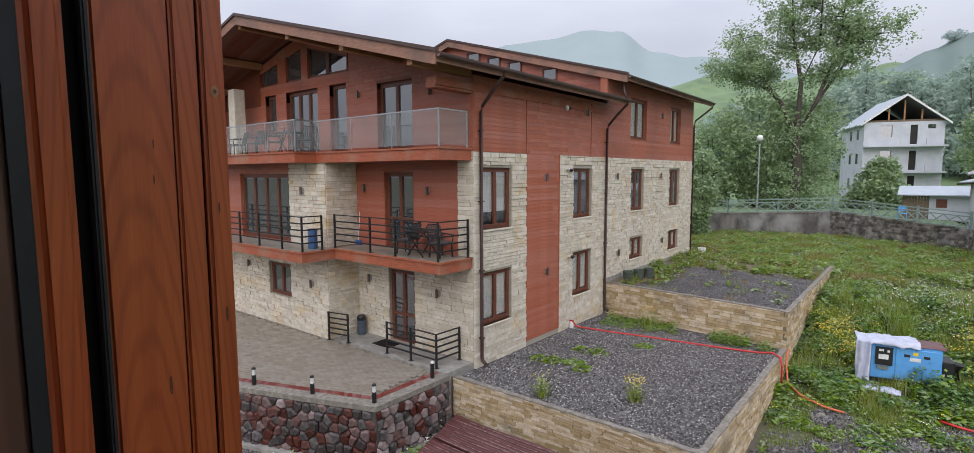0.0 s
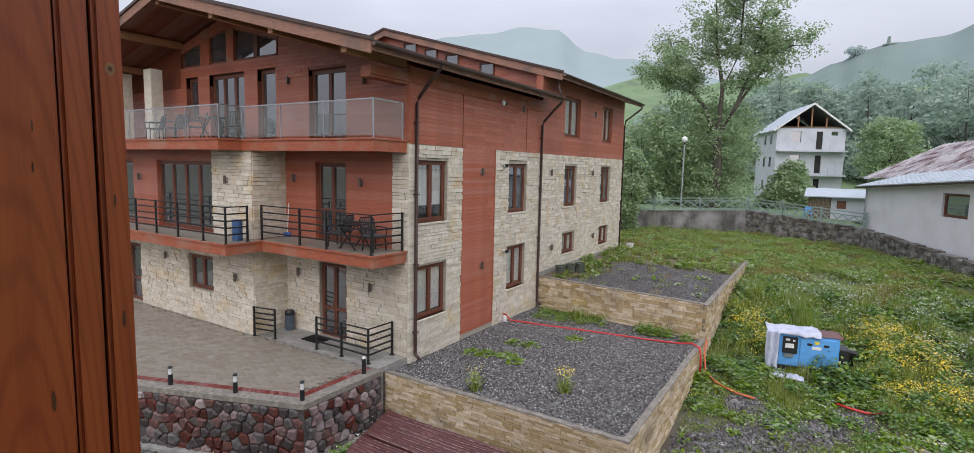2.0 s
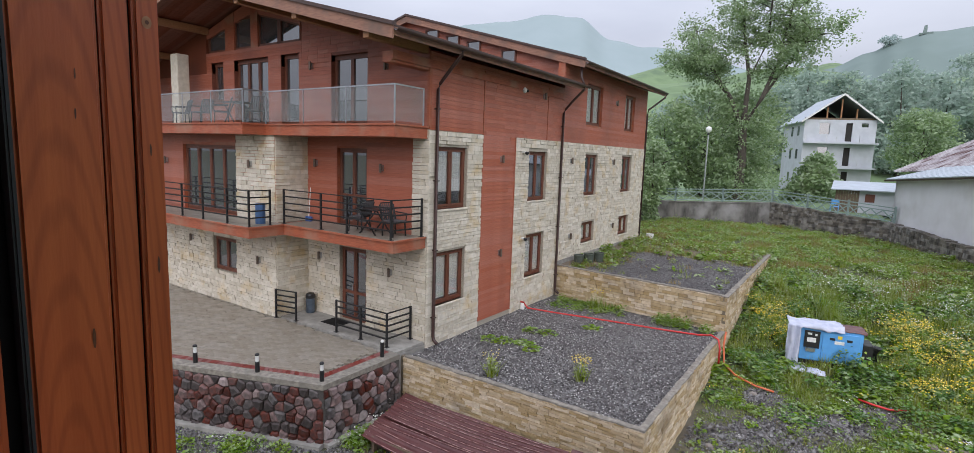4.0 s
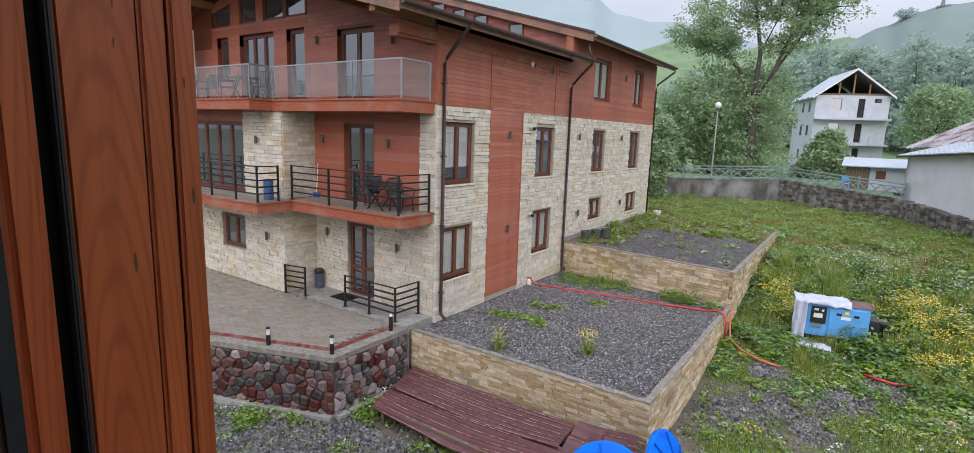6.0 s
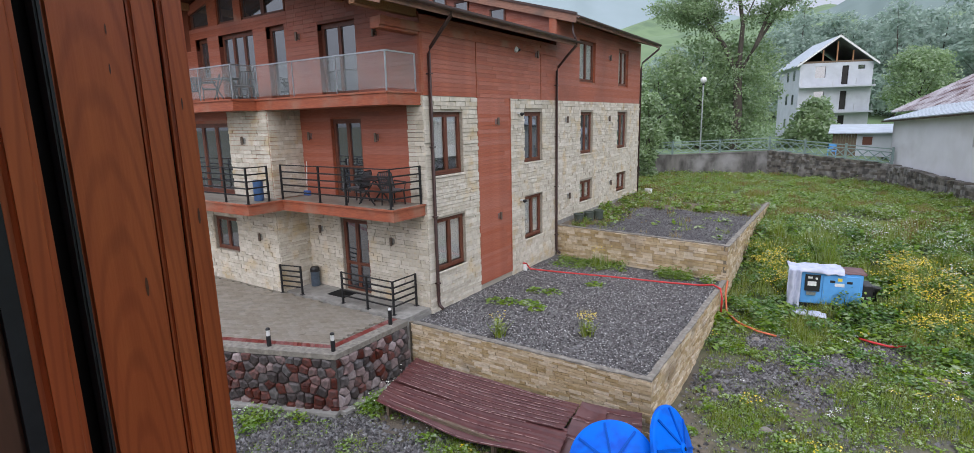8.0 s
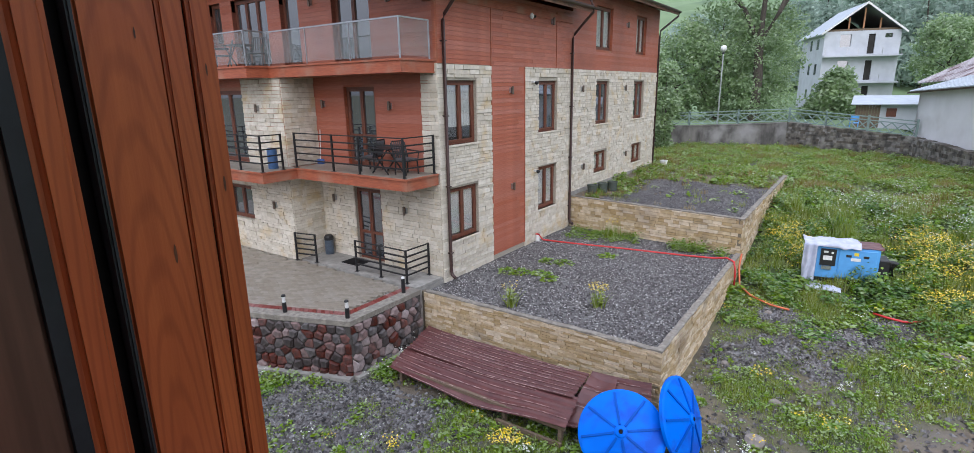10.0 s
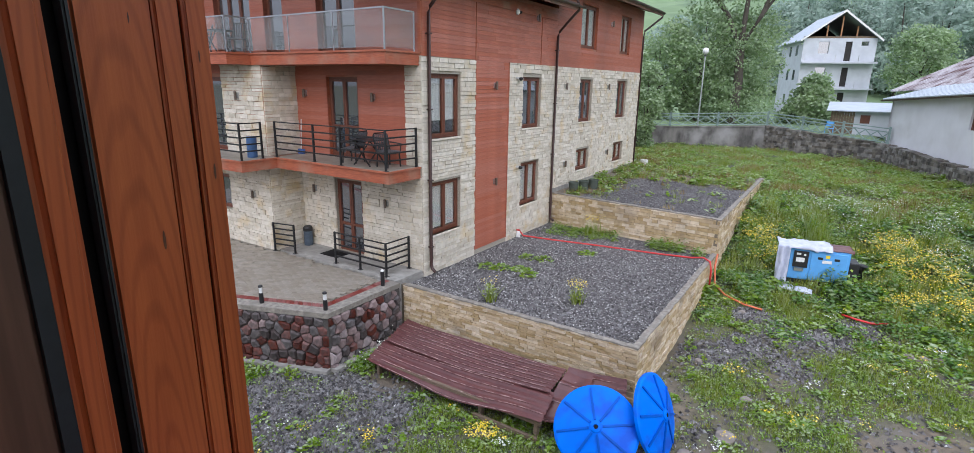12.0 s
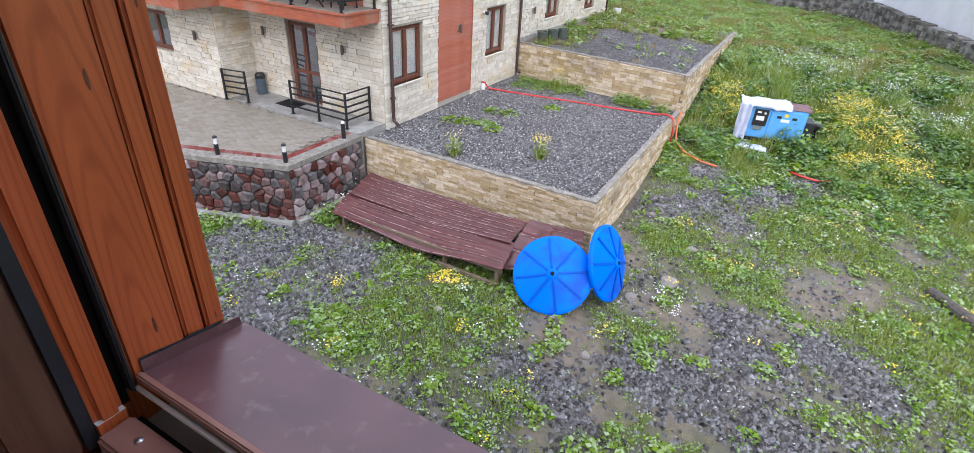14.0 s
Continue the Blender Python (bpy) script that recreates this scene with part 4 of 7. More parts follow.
steel_rail("entrance_railing", [(-5.2, -1.32), (-4.4, -1.15)], PATIO + 0.03, 0.95, 5, "steel railings", "short black steel bar railing beside the stone pier")

gr = thing("glass_railing", "frosted glass balcony railing with steel rail on top", "railing", at=(0, 0, SLAB2))
gp = [(-0.08, -0.15), (-0.08, -1.28), (-5.62, -1.28), (-5.62, -2.05), (-16.3, -2.05)]
for a, b in zip(gp, gp[1:]):
    d = Vector((b[0] - a[0], b[1] - a[1], 0))
    n = max(1, round(d.length / 1.85))
    for k in range(n):
        p, q = Vector((*a, 0)) + d * (k / n) + d.normalized() * 0.02, Vector((*a, 0)) + d * ((k + 1) / n) - d.normalized() * 0.02
        part("glass_panel", Geo().bar(p + Vector((0, 0, 0.53)), q + Vector((0, 0, 0.53)), 0.012, 0.92), RAIL_GLASS, gr)
        if k:
            c = Vector((*a, 0)) + d * (k / n)
            part("post", Geo().box(c.x - 0.011, c.y - 0.011, 0, c.x + 0.011, c.y + 0.011, 0.98), STEEL, gr)
    part("hand_rail", Geo().bar((*a, 1.0), (*b, 1.0), 0.035), STEEL, gr, "thin steel hand rail")
for c in gp[:4]:
    part("post", Geo().box(c[0] - 0.016, c[1] - 0.016, 0, c[0] + 0.016, c[1] + 0.016, 1.0), STEEL, gr)
for x in (-11.9, -14.2):
    part("stone_column", bevelled(Geo().box(x - 0.25, -0.95, SLAB2, x + 0.25, -0.5, 9.1), 0.02, 1), STONE, house, "cream stone column")


# wall lamps: a steel cylinder on a small plate
def wall_lamp(p, out, label="small steel up-and-down wall lamp"):
    o = thing("wall_lamp", label, "lamp", "wall lamps", at=p)
    o.rotation_euler = (0, 0, {"x": 0, "-y": -math.pi / 2}[out])
    part("back_plate", Geo().box(-0.04, -0.045, -0.09, 0.03, 0.045, 0.09), STEEL, o)
    part("lamp_body", Geo().lathe([(0.034, -0.13), (0.04, -0.125), (0.04, 0.125), (0.034, 0.13)], 14, (0.075, 0, 0)), BRONZE, o, smooth=False)


for p in ((0.05, 3.71, 5.58), (0.05, 3.78, 2.39), (0.06, 9.05, 5.58), (0.06, 13.77, 5.58), (0.06, 9.29, 2.39), (0.06, 14.11, 2.44), (0.05, 6.5, 7.94), (0.05, 13.8, 8.4)):
    wall_lamp(p, "x")
for x, y, z in ((-1.75, -0.05, 5.2), (-4.75, -0.05, 5.25), (-1.35, -0.07, 2.1), (-4.55, -0.07, 2.2), (-1.6, -0.05, 8.15), (-4.95, -0.05, 8.35), (-6.5, -1.3, 5.15), (-6.1, -1.3, 2.0), (-10.3, -1.3, 2.3), (-12.0, -1.3, 5.1)):
    wall_lamp((x, y, z), "-y")
o = thing("flood_light", "white round flood light with a dark lens", "lamp", at=(0.02, 5.04, 7.99))
part("housing", Geo().lathe([(0.09, 0), (0.1, 0.02), (0.1, 0.05), (0.06, 0.09)], 16), LIGHT_CAP, o).rotation_euler = (0, math.pi / 2, 0)
part("lens", Geo().lathe([(0.05, 0.0), (0.05, 0.07), (0.03, 0.1)], 14, (0.0, 0.16, 0.0)), BLACK_STEEL, o).rotation_euler = (0, math.pi / 2, 0)
for y, z in ((5.14, 5.85), (5.28, 2.73)):
    o = thing("security_camera", "small black dome camera beside a window", "camera", "dome cameras", at=(0.05, y, z))
    part("bracket", Geo().box(-0.04, -0.05, -0.03, 0.08, 0.05, 0.03), LIGHT_CAP, o)
    part("dome", Geo().lathe([(0.05, 0.0), (0.08, -0.02), (0.07, -0.08), (0.02, -0.12)], 14, (0.12, 0.05, 0.02)), BLACK_STEEL, o, smooth=True)

# ---- patio ----
PAR = [(0.15, -1.2), (0.15, -3.77), (-4.0, -5.35), (-16.0, -9.9)]
part_p = solid("patio", Geo().prism([(0.0, -0.0), (0.0, -3.7), (-4.0, -5.2), (-16.5, -9.9), (-16.5, 0.0)], "z", -1.4, PATIO - 0.06), CONCRETE, "concrete base of the paved patio", "pavement", kind="structure")
apron = solid("entrance_apron", Geo().box(-5.2, -1.15, PATIO - 0.05, -0.02, -0.02, PATIO + 0.03), CONCRETE, "smooth pale concrete apron at the entrance", "pavement", kind="structure")


def inset(p, q, d):
    n = Vector((q[1] - p[1], p[0] - q[0])).normalized()
    return (p[0] + n.x * d, p[1] + n.y * d), (q[0] + n.x * d, q[1] + n.y * d)


pav = Geo()
ang = math.atan2(-1.58, -4.15)
ux, uy = (math.cos(ang), math.sin(ang)), (math.sin(ang), -math.cos(ang))
for r in range(70):
    a = -3.0 + (0.1 if r % 2 else 0)
    while a < 19:
        v = 0.60 + r * 0.125
        pts = [(0.15 + ux[0] * (a + i) + uy[0] * (v + j), -3.77 + ux[1] * (a + i) + uy[1] * (v + j)) for i, j in ((0.004, 0.004), (0.246, 0.004), (0.246, 0.121), (0.004, 0.121))]
        cx, cy = pts[0][0] + 0.0, pts[0][1]
        inside = all(x < -0.44 and (y < -0.02 if x > -5.2 else y < -1.26) and not (x > -5.25 and y > -1.16) and x > -16.4 for x, y in pts)
        if inside:
            z = PATIO + rng.uniform(-0.004, 0.004)
            pav.add([(x, y, z) for x, y in pts] + [(x, y, PATIO - 0.05) for x, y in pts], [(0, 1, 2, 3), (0, 4, 5, 1), (1, 5, 6, 2), (2, 6, 7, 3), (3, 7, 4, 0)])
        a += 0.25
pv = sorted((pav.v[i:i + 8] for i in range(0, len(pav.v), 8)), key=lambda b: (b[0][0] - 2) ** 2 + (b[0][1] + 6) ** 2)
PAVER_FACES = [(0, 1, 2, 3), (0, 4, 5, 1), (1, 5, 6, 2), (2, 6, 7, 3), (3, 7, 4, 0)]
far_pav = Geo()
for b in pv[300:]:
    far_pav.add(b, PAVER_FACES)
part("paving", far_pav, PAVER, part_p, "wet grey concrete pavers in running bond", kind="stuff")
cop, red = Geo(), Geo()


def offset_line(pts, d):
    """The plan line moved sideways by d, with mitred corners."""
    out = []
    for i, p in enumerate(pts):
        ns = []
        for a, b in ((i - 1, i), (i, i + 1)):
            if a >= 0 and b < len(pts):
                e = Vector((pts[b][0] - pts[a][0], pts[b][1] - pts[a][1])).normalized()
                ns.append(Vector((e.y, -e.x)))
        n = sum(ns, Vector((0, 0))).normalized()
        s = d / n.dot(ns[0])
        out.append((p[0] + n.x * s, p[1] + n.y * s))
    return out


LINES = [offset_line(PAR, d) for d in (0.0, 0.34, 0.36, 0.58)]
for i in range(len(PAR) - 1):
    cop.prism([LINES[0][i], LINES[0][i + 1], LINES[1][i + 1], LINES[1][i]], "z", PATIO - 0.10, PATIO + 0.03)
    c0, c1, e0, e1 = LINES[2][i], LINES[2][i + 1], LINES[3][i], LINES[3][i + 1]
    n = int(Vector((c1[0] - c0[0], c1[1] - c0[1])).length / 0.12)
    for k in range(n):
        f0, f1 = (k + 0.04) / n, (k + 0.96) / n
        red.prism([(c0[0] + (c1[0] - c0[0]) * f, c0[1] + (c1[1] - c0[1]) * f) for f in (f0, f1)] + [(e0[0] + (e1[0] - e0[0]) * f, e0[1] + (e1[1] - e0[1]) * f) for f in (f1, f0)], "z", PATIO - 0.05, PATIO + 0.012)
solid("patio_coping", cop, CAP, "pale concrete coping along the patio edge", "coping", kind="structure")
solid("patio_border", red, PAVER_RED, "red paver border along the patio edge", "pavement", kind="structure")


def bollard(p):
    o = thing("bollard_light", "black bollard light with a white head", "lamp", "bollard lights", at=(*p, PATIO + 0.03))
    part("post", Geo().lathe([(0.055, 0), (0.055, 0.26), (0.05, 0.27)], 16), BLACK_STEEL, o)
    part("lens", Geo().lathe([(0.044, 0.27), (0.044, 0.42)], 16), LIGHT_CAP, o, "white frosted lens")
    part("cap", Geo().lathe([(0.055, 0.42), (0.055, 0.45), (0.03, 0.475)], 16), BLACK_STEEL, o)
    return o


b0 = bollard((-0.08, -3.62))
for p in ((-1.72, -4.24), (-3.42, -4.86), (-5.1, -5.5), (-6.8, -6.2)):
    copy_thing(b0, Matrix.Translation((*p, PATIO + 0.03)))
o = thing("bollard_light", "black bollard light with a small pale cap", "lamp", "bollard lights", at=(-0.1, -1.62, PATIO + 0.03))
part("post", Geo().lathe([(0.055, 0), (0.055, 0.4), (0.05, 0.41)], 16), BLACK_STEEL, o)
part("cap", Geo().lathe([(0.05, 0.41), (0.05, 0.44), (0.02, 0.47)], 16), LIGHT_CAP, o)

o = thing("litter_bin", "grey-blue steel litter bin with a black top", "bin", at=(-4.85, -0.25, PATIO + 0.03))
part("bin_body", Geo().lathe([(0.14, 0), (0.15, 0.02), (0.15, 0.5), (0.14, 0.52)], 20), mat("bin_steel", (0.10, 0.13, 0.17), 0.35, 0.4, scale=8), o, smooth=False)
part("bin_top", Geo().lathe([(0.155, 0.5), (0.155, 0.6), (0.12, 0.66), (0.05, 0.67)], 20), BLACK_STEEL, o)
solid("door_mat", bevelled(Geo().box(-3.75, -0.72, PATIO + 0.031, -2.95, -0.15, PATIO + 0.045), 0.004, 1), RUBBER_AND_GAPS, "black rubber door mat at the entrance", "mat")

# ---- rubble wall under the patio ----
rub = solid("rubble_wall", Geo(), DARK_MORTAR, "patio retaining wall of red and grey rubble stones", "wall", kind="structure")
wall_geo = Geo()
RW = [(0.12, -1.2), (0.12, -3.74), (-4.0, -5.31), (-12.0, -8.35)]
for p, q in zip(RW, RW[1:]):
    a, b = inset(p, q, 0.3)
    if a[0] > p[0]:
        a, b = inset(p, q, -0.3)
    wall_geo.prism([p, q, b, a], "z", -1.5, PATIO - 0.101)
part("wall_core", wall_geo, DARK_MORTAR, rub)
def clip_cell(poly, m_, d):
    """Keeps the side of a polygon that lies behind the line through m_ with normal d."""
    out = []
    for a, b in zip(poly, poly[1:] + poly[:1]):
        fa, fb = (a - m_).dot(d), (b - m_).dot(d)
        if fa <= 0:
            out.append(a)
        if fa * fb < 0:
            out.append(a.lerp(b, fa / (fa - fb)))
    return out


def rubble_face(p, q, z0, z1, length, pale, r6):
    """Angular stones fitted together without courses, each a piece of its own."""
    d = Vector((q[0] - p[0], q[1] - p[1], 0)).normalized()
    n = Vector((-d.y, d.x, 0))
    nu, nv = int(length / 0.24), 6
    seeds = {(i, j): Vector(((i + 0.5 + 0.5 * (j % 2) + r6.uniform(-0.33, 0.33)) * length / nu, z0 + (j + 0.5 + r6.uniform(-0.33, 0.33)) * (z1 - z0) / nv)) for i in range(-2, nu + 2) for j in range(-1, nv + 1)}
    for (i, j), c in seeds.items():
        if not (0 <= j < nv and 0 < c.x < length):
            continue
        poly = [Vector((max(0, c.x - 0.5), z0)), Vector((min(length, c.x + 0.5), z0)), Vector((min(length, c.x + 0.5), z1)), Vector((max(0, c.x - 0.5), z1))]
        for (a, b), o in seeds.items():
            if (a, b) != (i, j) and abs(a - i) < 3 and abs(b - j) < 3 and len(poly) > 2:
                poly = clip_cell(poly, (c + o) / 2, (o - c).normalized())
        if len(poly) < 3:
            continue
        m_ = sum(poly, Vector((0, 0))) / len(poly)
        k, h = len(poly), r6.uniform(0.03, 0.11)
        rings = []
        for scale, out in ((0.96, -0.05), (0.90, h * 0.45), (0.62, h)):
            rings += [(d.x * (v.x * scale) + n.x * out, d.y * (v.x * scale) + n.y * out, v.y * scale) for v in [w - m_ for w in poly]]
        faces = [(a, (a + 1) % k, k + (a + 1) % k, k + a) for a in range(k)] + [(k + a, k + (a + 1) % k, 2 * k + (a + 1) % k, 2 * k + a) for a in range(k)] + [tuple(range(2 * k, 3 * k))]
        u = r6.random()
        st = new("rubble_stone", Geo().add(rings, faces).mesh("rubble_stone", RUBBLE_PALE if u < pale else RUBBLE if u < pale + 0.45 * (1 - pale) else RUBBLE_GREY))
        st.parent, st.location = rub, (p[0] + d.x * m_.x, p[1] + d.y * m_.x, m_.y)


for (p, q), pale in zip(zip(RW[:3], RW[1:4]), (0.38, 0.07, 0.05)):
    rubble_face(p, q, -1.36, PATIO - 0.105, min(6.5, math.hypot(q[0] - p[0], q[1] - p[1])), pale, rng)
foot = Geo()
for p, q in zip(RW, RW[1:]):
    dd = Vector((q[0] - p[0], q[1] - p[1])).normalized()
    n = Vector((-dd.y, dd.x)) * (1 if p[1] != -1.2 else 1)
    foot.prism([p, q, (q[0] + n.x * 0.22, q[1] + n.y * 0.22), (p[0] + n.x * 0.22, p[1] + n.y * 0.22)], "z", -1.6, -1.22)
part("footing", foot, CONCRETE, rub, "rough concrete footing")

# ---- gravel terraces with ledger stone walls ----
LOW_TOP, HIGH_TOP = 0.13, 1.30


def cross_y(x):
    return 8.25 - 0.12 * x


# Wall cores take the darkened joint colour, so the recesses read as shaded.
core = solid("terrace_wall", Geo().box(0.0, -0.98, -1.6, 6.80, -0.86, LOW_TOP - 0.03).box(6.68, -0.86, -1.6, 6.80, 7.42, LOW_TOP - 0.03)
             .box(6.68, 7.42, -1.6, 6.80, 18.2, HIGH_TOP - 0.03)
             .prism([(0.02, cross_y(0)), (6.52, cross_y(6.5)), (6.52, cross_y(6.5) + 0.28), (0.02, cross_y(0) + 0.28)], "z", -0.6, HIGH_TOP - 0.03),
             JOINT_SHADE, "terrace walls faced with honey-coloured ledger stone", "wall", kind="structure")
def rough_cap(geo, p, q, z, w, r6):
    """An uneven run of trowelled cement: short lumps of different height and width along a line."""
    a, b = Vector((*p, 0)), Vector((*q, 0))
    n = max(1, int((b - a).length / 0.16))
    d = (b - a) / n
    side_ = Vector((-d.y, d.x, 0)).normalized()
    h0, o0 = 0.0, 0.0
    for k in range(n):
        h1, o1 = r6.uniform(-0.016, 0.016), r6.uniform(-0.018, 0.018)
        u, v = a + d * k, a + d * (k + 1)
        v4 = [u + side_ * (o0 - w / 2), v + side_ * (o1 - w / 2), v + side_ * (o1 + w / 2), u + side_ * (o0 + w / 2)]
        geo.add([(c.x, c.y, z - 0.032) for c in v4] + [(c.x, c.y, z + h) for c, h in zip(v4, (h0, h1, h1 * 0.5, h0 * 0.5))], BOX)
        h0, o0 = h1, o1


cap = Geo()
for p, q, z in (((0.14, -0.93), (6.84, -0.93), LOW_TOP), ((6.76, -0.86), (6.76, 7.40), LOW_TOP), ((6.76, 7.40), (6.76, 18.25), HIGH_TOP), ((0.02, cross_y(0) + 0.13), (6.68, cross_y(6.68) + 0.13), HIGH_TOP)):
    rough_cap(cap, p, q, z, 0.16, rng)
part("capping", cap, CAP, core, "rough cement capping")


def south_face(a, t, z):
    return (a, -0.98 - t, z)


def east_face(a, t, z):
    return (6.80 + t, a, z)


def cross_face(a, t, z):
    return (a, cross_y(a) - t, z)


near_boxes = ledger(south_face, 0.1, 6.84, -1.5, LOW_TOP - 0.03, [], rng, low=0.045, high=0.095, short=0.14, long=0.48)
rest = ledger(east_face, -1.0, 7.42, -1.5, LOW_TOP - 0.03, [], rng, low=0.045, high=0.095, short=0.14, long=0.48)
rest += ledger(east_face, 7.42, 18.2, -1.0, HIGH_TOP - 0.03, [], rng, low=0.06, high=0.13, short=0.2, long=0.5)
rest += ledger(cross_face, 0.05, 6.8, PATIO - 0.2, HIGH_TOP - 0.03, [], rng, low=0.07, high=0.13, short=0.2, long=0.5)

bed = solid("gravel_bed_lower", Geo().box(0.01, -0.859, -0.6, 6.679, 8.3, 0.03), GRAVEL, "lower terrace bed filled with wet grey gravel", "gravel", kind="structure")
bed2 = Geo()
nx, ny = 28, 42
for j in range(ny + 1):
    for i in range(nx + 1):
        x, y = 0.02 + 6.65 * i / nx, 7.6 + 10.8 * j / ny
        bed2.v.append((x, y, 1.2 + 0.05 * noise.noise((x, y, 0)) + max(0, y - 14) * 0.015 + max(0, 1.5 - x) * 0.06))
bed2.f = [(j * (nx + 1) + i, j * (nx + 1) + i + 1, (j + 1) * (nx + 1) + i + 1, (j + 1) * (nx + 1) + i) for j in range(ny) for i in range(nx)]
bo = solid("gravel_bed_upper", bed2, GRAVEL, "upper terrace bed of gravel, weedy towards its edges", "gravel", kind="structure", smooth=True)
for v in bo.data.vertices:
    if v.co.y < cross_y(v.co.x) + 0.14:
        v.co.y = cross_y(v.co.x) + 0.14
bo.data.materials.append(SOIL)
for p in bo.data.polygons:
    if p.center.y > 14.2 + 0.8 * noise.noise((p.center.x, 0, 0)) or p.center.x < 1.3:
        p.material_index = 1


def on_bed(x, y):
    return 1.2 + 0.05 * noise.noise((x, y, 0)) + max(0, y - 14) * 0.015 + max(0, 1.5 - x) * 0.06


def pebbles(spots, rmin, rmax, name, label, material=None):
    """Many small angular stones as one heap of loose geometry."""
    g, r3 = Geo(), random.Random(9)
    for x, y, z in spots:
        r = r3.uniform(rmin, rmax)
        t = r3.uniform(0, 6.28)
        c, s_ = math.cos(t) * r, math.sin(t) * r
        q = r3.uniform(0.45, 0.9)
        g.v += [(x + c, y + s_, z), (x - s_ * q, y + c * q, z + r * 0.1), (x - c, y - s_, z), (x + s_ * q, y - c * q, z + r * 0.2), (x + r * r3.uniform(-0.3, 0.3), y + r * r3.uniform(-0.3, 0.3), z + r * r3.uniform(0.5, 0.9))]
        k = len(g.v) - 5
        g.f += [(k, k + 1, k + 4), (k + 1, k + 2, k + 4), (k + 2, k + 3, k + 4), (k + 3, k, k + 4)]
    ob = new(name, g.mesh(name, material or PEBBLE, fix=False))
    return tagged(ob, label, "gravel", kind="stuff")


r5 = random.Random(5)
pebbles([(x, y, 0.03) for x, y in ((r5.uniform(0.1, 6.66), r5.uniform(-0.84, 7.6)) for _ in range(36000)) if y < cross_y(x)], 0.016, 0.056, "gravel_stones", "loose grey gravel stones on the lower bed")
pebbles([(x, y, on_bed(x, y)) for x, y in ((r5.uniform(1.2, 6.66), r5.uniform(7.5, 14.6)) for _ in range(12000)) if y > cross_y(x) + 0.3], 0.02, 0.05, "gravel_stones", "loose grey gravel stones on the upper bed")


def meadow(x, y):
    if -0.2 < x < 6.95 and -1.1 < y < 18.4 or x < 0.3 and -3.9 + 0.38 * min(0, x) < y < 18.6 or beyond_wall(x, y) > -0.3:
        return False
    return True


sp = []
while len(sp) < 60000:
    x, y = r5.uniform(-4, 16), r5.uniform(-10, 7)
    if meadow(x, y) and r5.random() < 0.05 + stony(x, y) ** 1.3:
        sp.append((x, y, ground_z(x, y)))
pebbles(sp, 0.02, 0.085, "yard_stones", "scattered grey stones on the bare yard", YARD_STONE)


pebbles([(x, y, 0.045) for x, y in ((r5.uniform(0.1, 6.66), r5.uniform(-0.84, 7.6)) for _ in range(5500)) if y < cross_y(x)], 0.014, 0.032, "pale_pebbles", "pale pebbles among the grey gravel", WHITE_PEBBLE)
pebbles([(x, y, z + 0.015) for x, y, z in sp[::17]], 0.014, 0.035, "pale_pebbles", "pale pebbles among the yard stones", WHITE_PEBBLE)


# ---- plants ----
def blades(g, x, y, z, n, h, spread, r4, lean=0.5):
    for _ in range(n):
        a, t = r4.uniform(0, 6.28), r4.uniform(0, 6.28)
        bx, by = x + math.cos(a) * spread * r4.random(), y + math.sin(a) * spread * r4.random()
        hh, w = h * r4.uniform(0.5, 1.2), 0.008 + h * 0.03
        l = hh * lean * r4.random()
        k = len(g.v)
        g.v += [(bx + math.cos(t) * w, by + math.sin(t) * w, z), (bx - math.cos(t) * w, by - math.sin(t) * w, z), (bx + math.sin(t) * l, by - math.cos(t) * l, z + hh)]
        g.f.append((k, k + 1, k + 2))


def leaves(g, x, y, z, n, h, spread, size, r4):
    for _ in range(n):
        a, rr = r4.uniform(0, 6.28), spread * math.sqrt(r4.random())
        c = Vector((x + math.cos(a) * rr, y + math.sin(a) * rr, z + h * (1 - (rr / spread) ** 2 * 0.6) * r4.uniform(0.35, 1)))
        s_ = size * r4.uniform(0.6, 1.3)
        t = r4.uniform(0, 6.28)
        u = Vector((math.cos(t), math.sin(t), r4.uniform(-0.5, 0.3))) * s_
        v = Vector((-math.sin(t), math.cos(t), r4.uniform(-0.4, 0.4))) * (s_ * 0.45)
        k = len(g.v)
        g.v += [tuple(c - u * 0.5), tuple(c + v), tuple(c + u * 0.7), tuple(c - v)]
        g.f.append((k, k + 1, k + 2, k + 3))


def flowers(g, x, y, z, n, h, spread, size, r4):
    for _ in range(n):
        a, rr = r4.uniform(0, 6.28), spread * math.sqrt(r4.random())
        c = (x + math.cos(a) * rr, y + math.sin(a) * rr, z + h * r4.uniform(0.7, 1.1))
        k = len(g.v)
        s_ = size * r4.uniform(0.6, 1.2)
        g.v += [(c[0] - s_, c[1], c[2]), (c[0], c[1] - s_, c[2] + s_ * 0.3), (c[0] + s_, c[1], c[2]), (c[0], c[1] + s_, c[2] + s_ * 0.3), (c[0], c[1], c[2] + s_ * 0.8)]
        g.f += [(k, k + 1, k + 4), (k + 1, k + 2, k + 4), (k + 2, k + 3, k + 4), (k + 3, k, k + 4)]


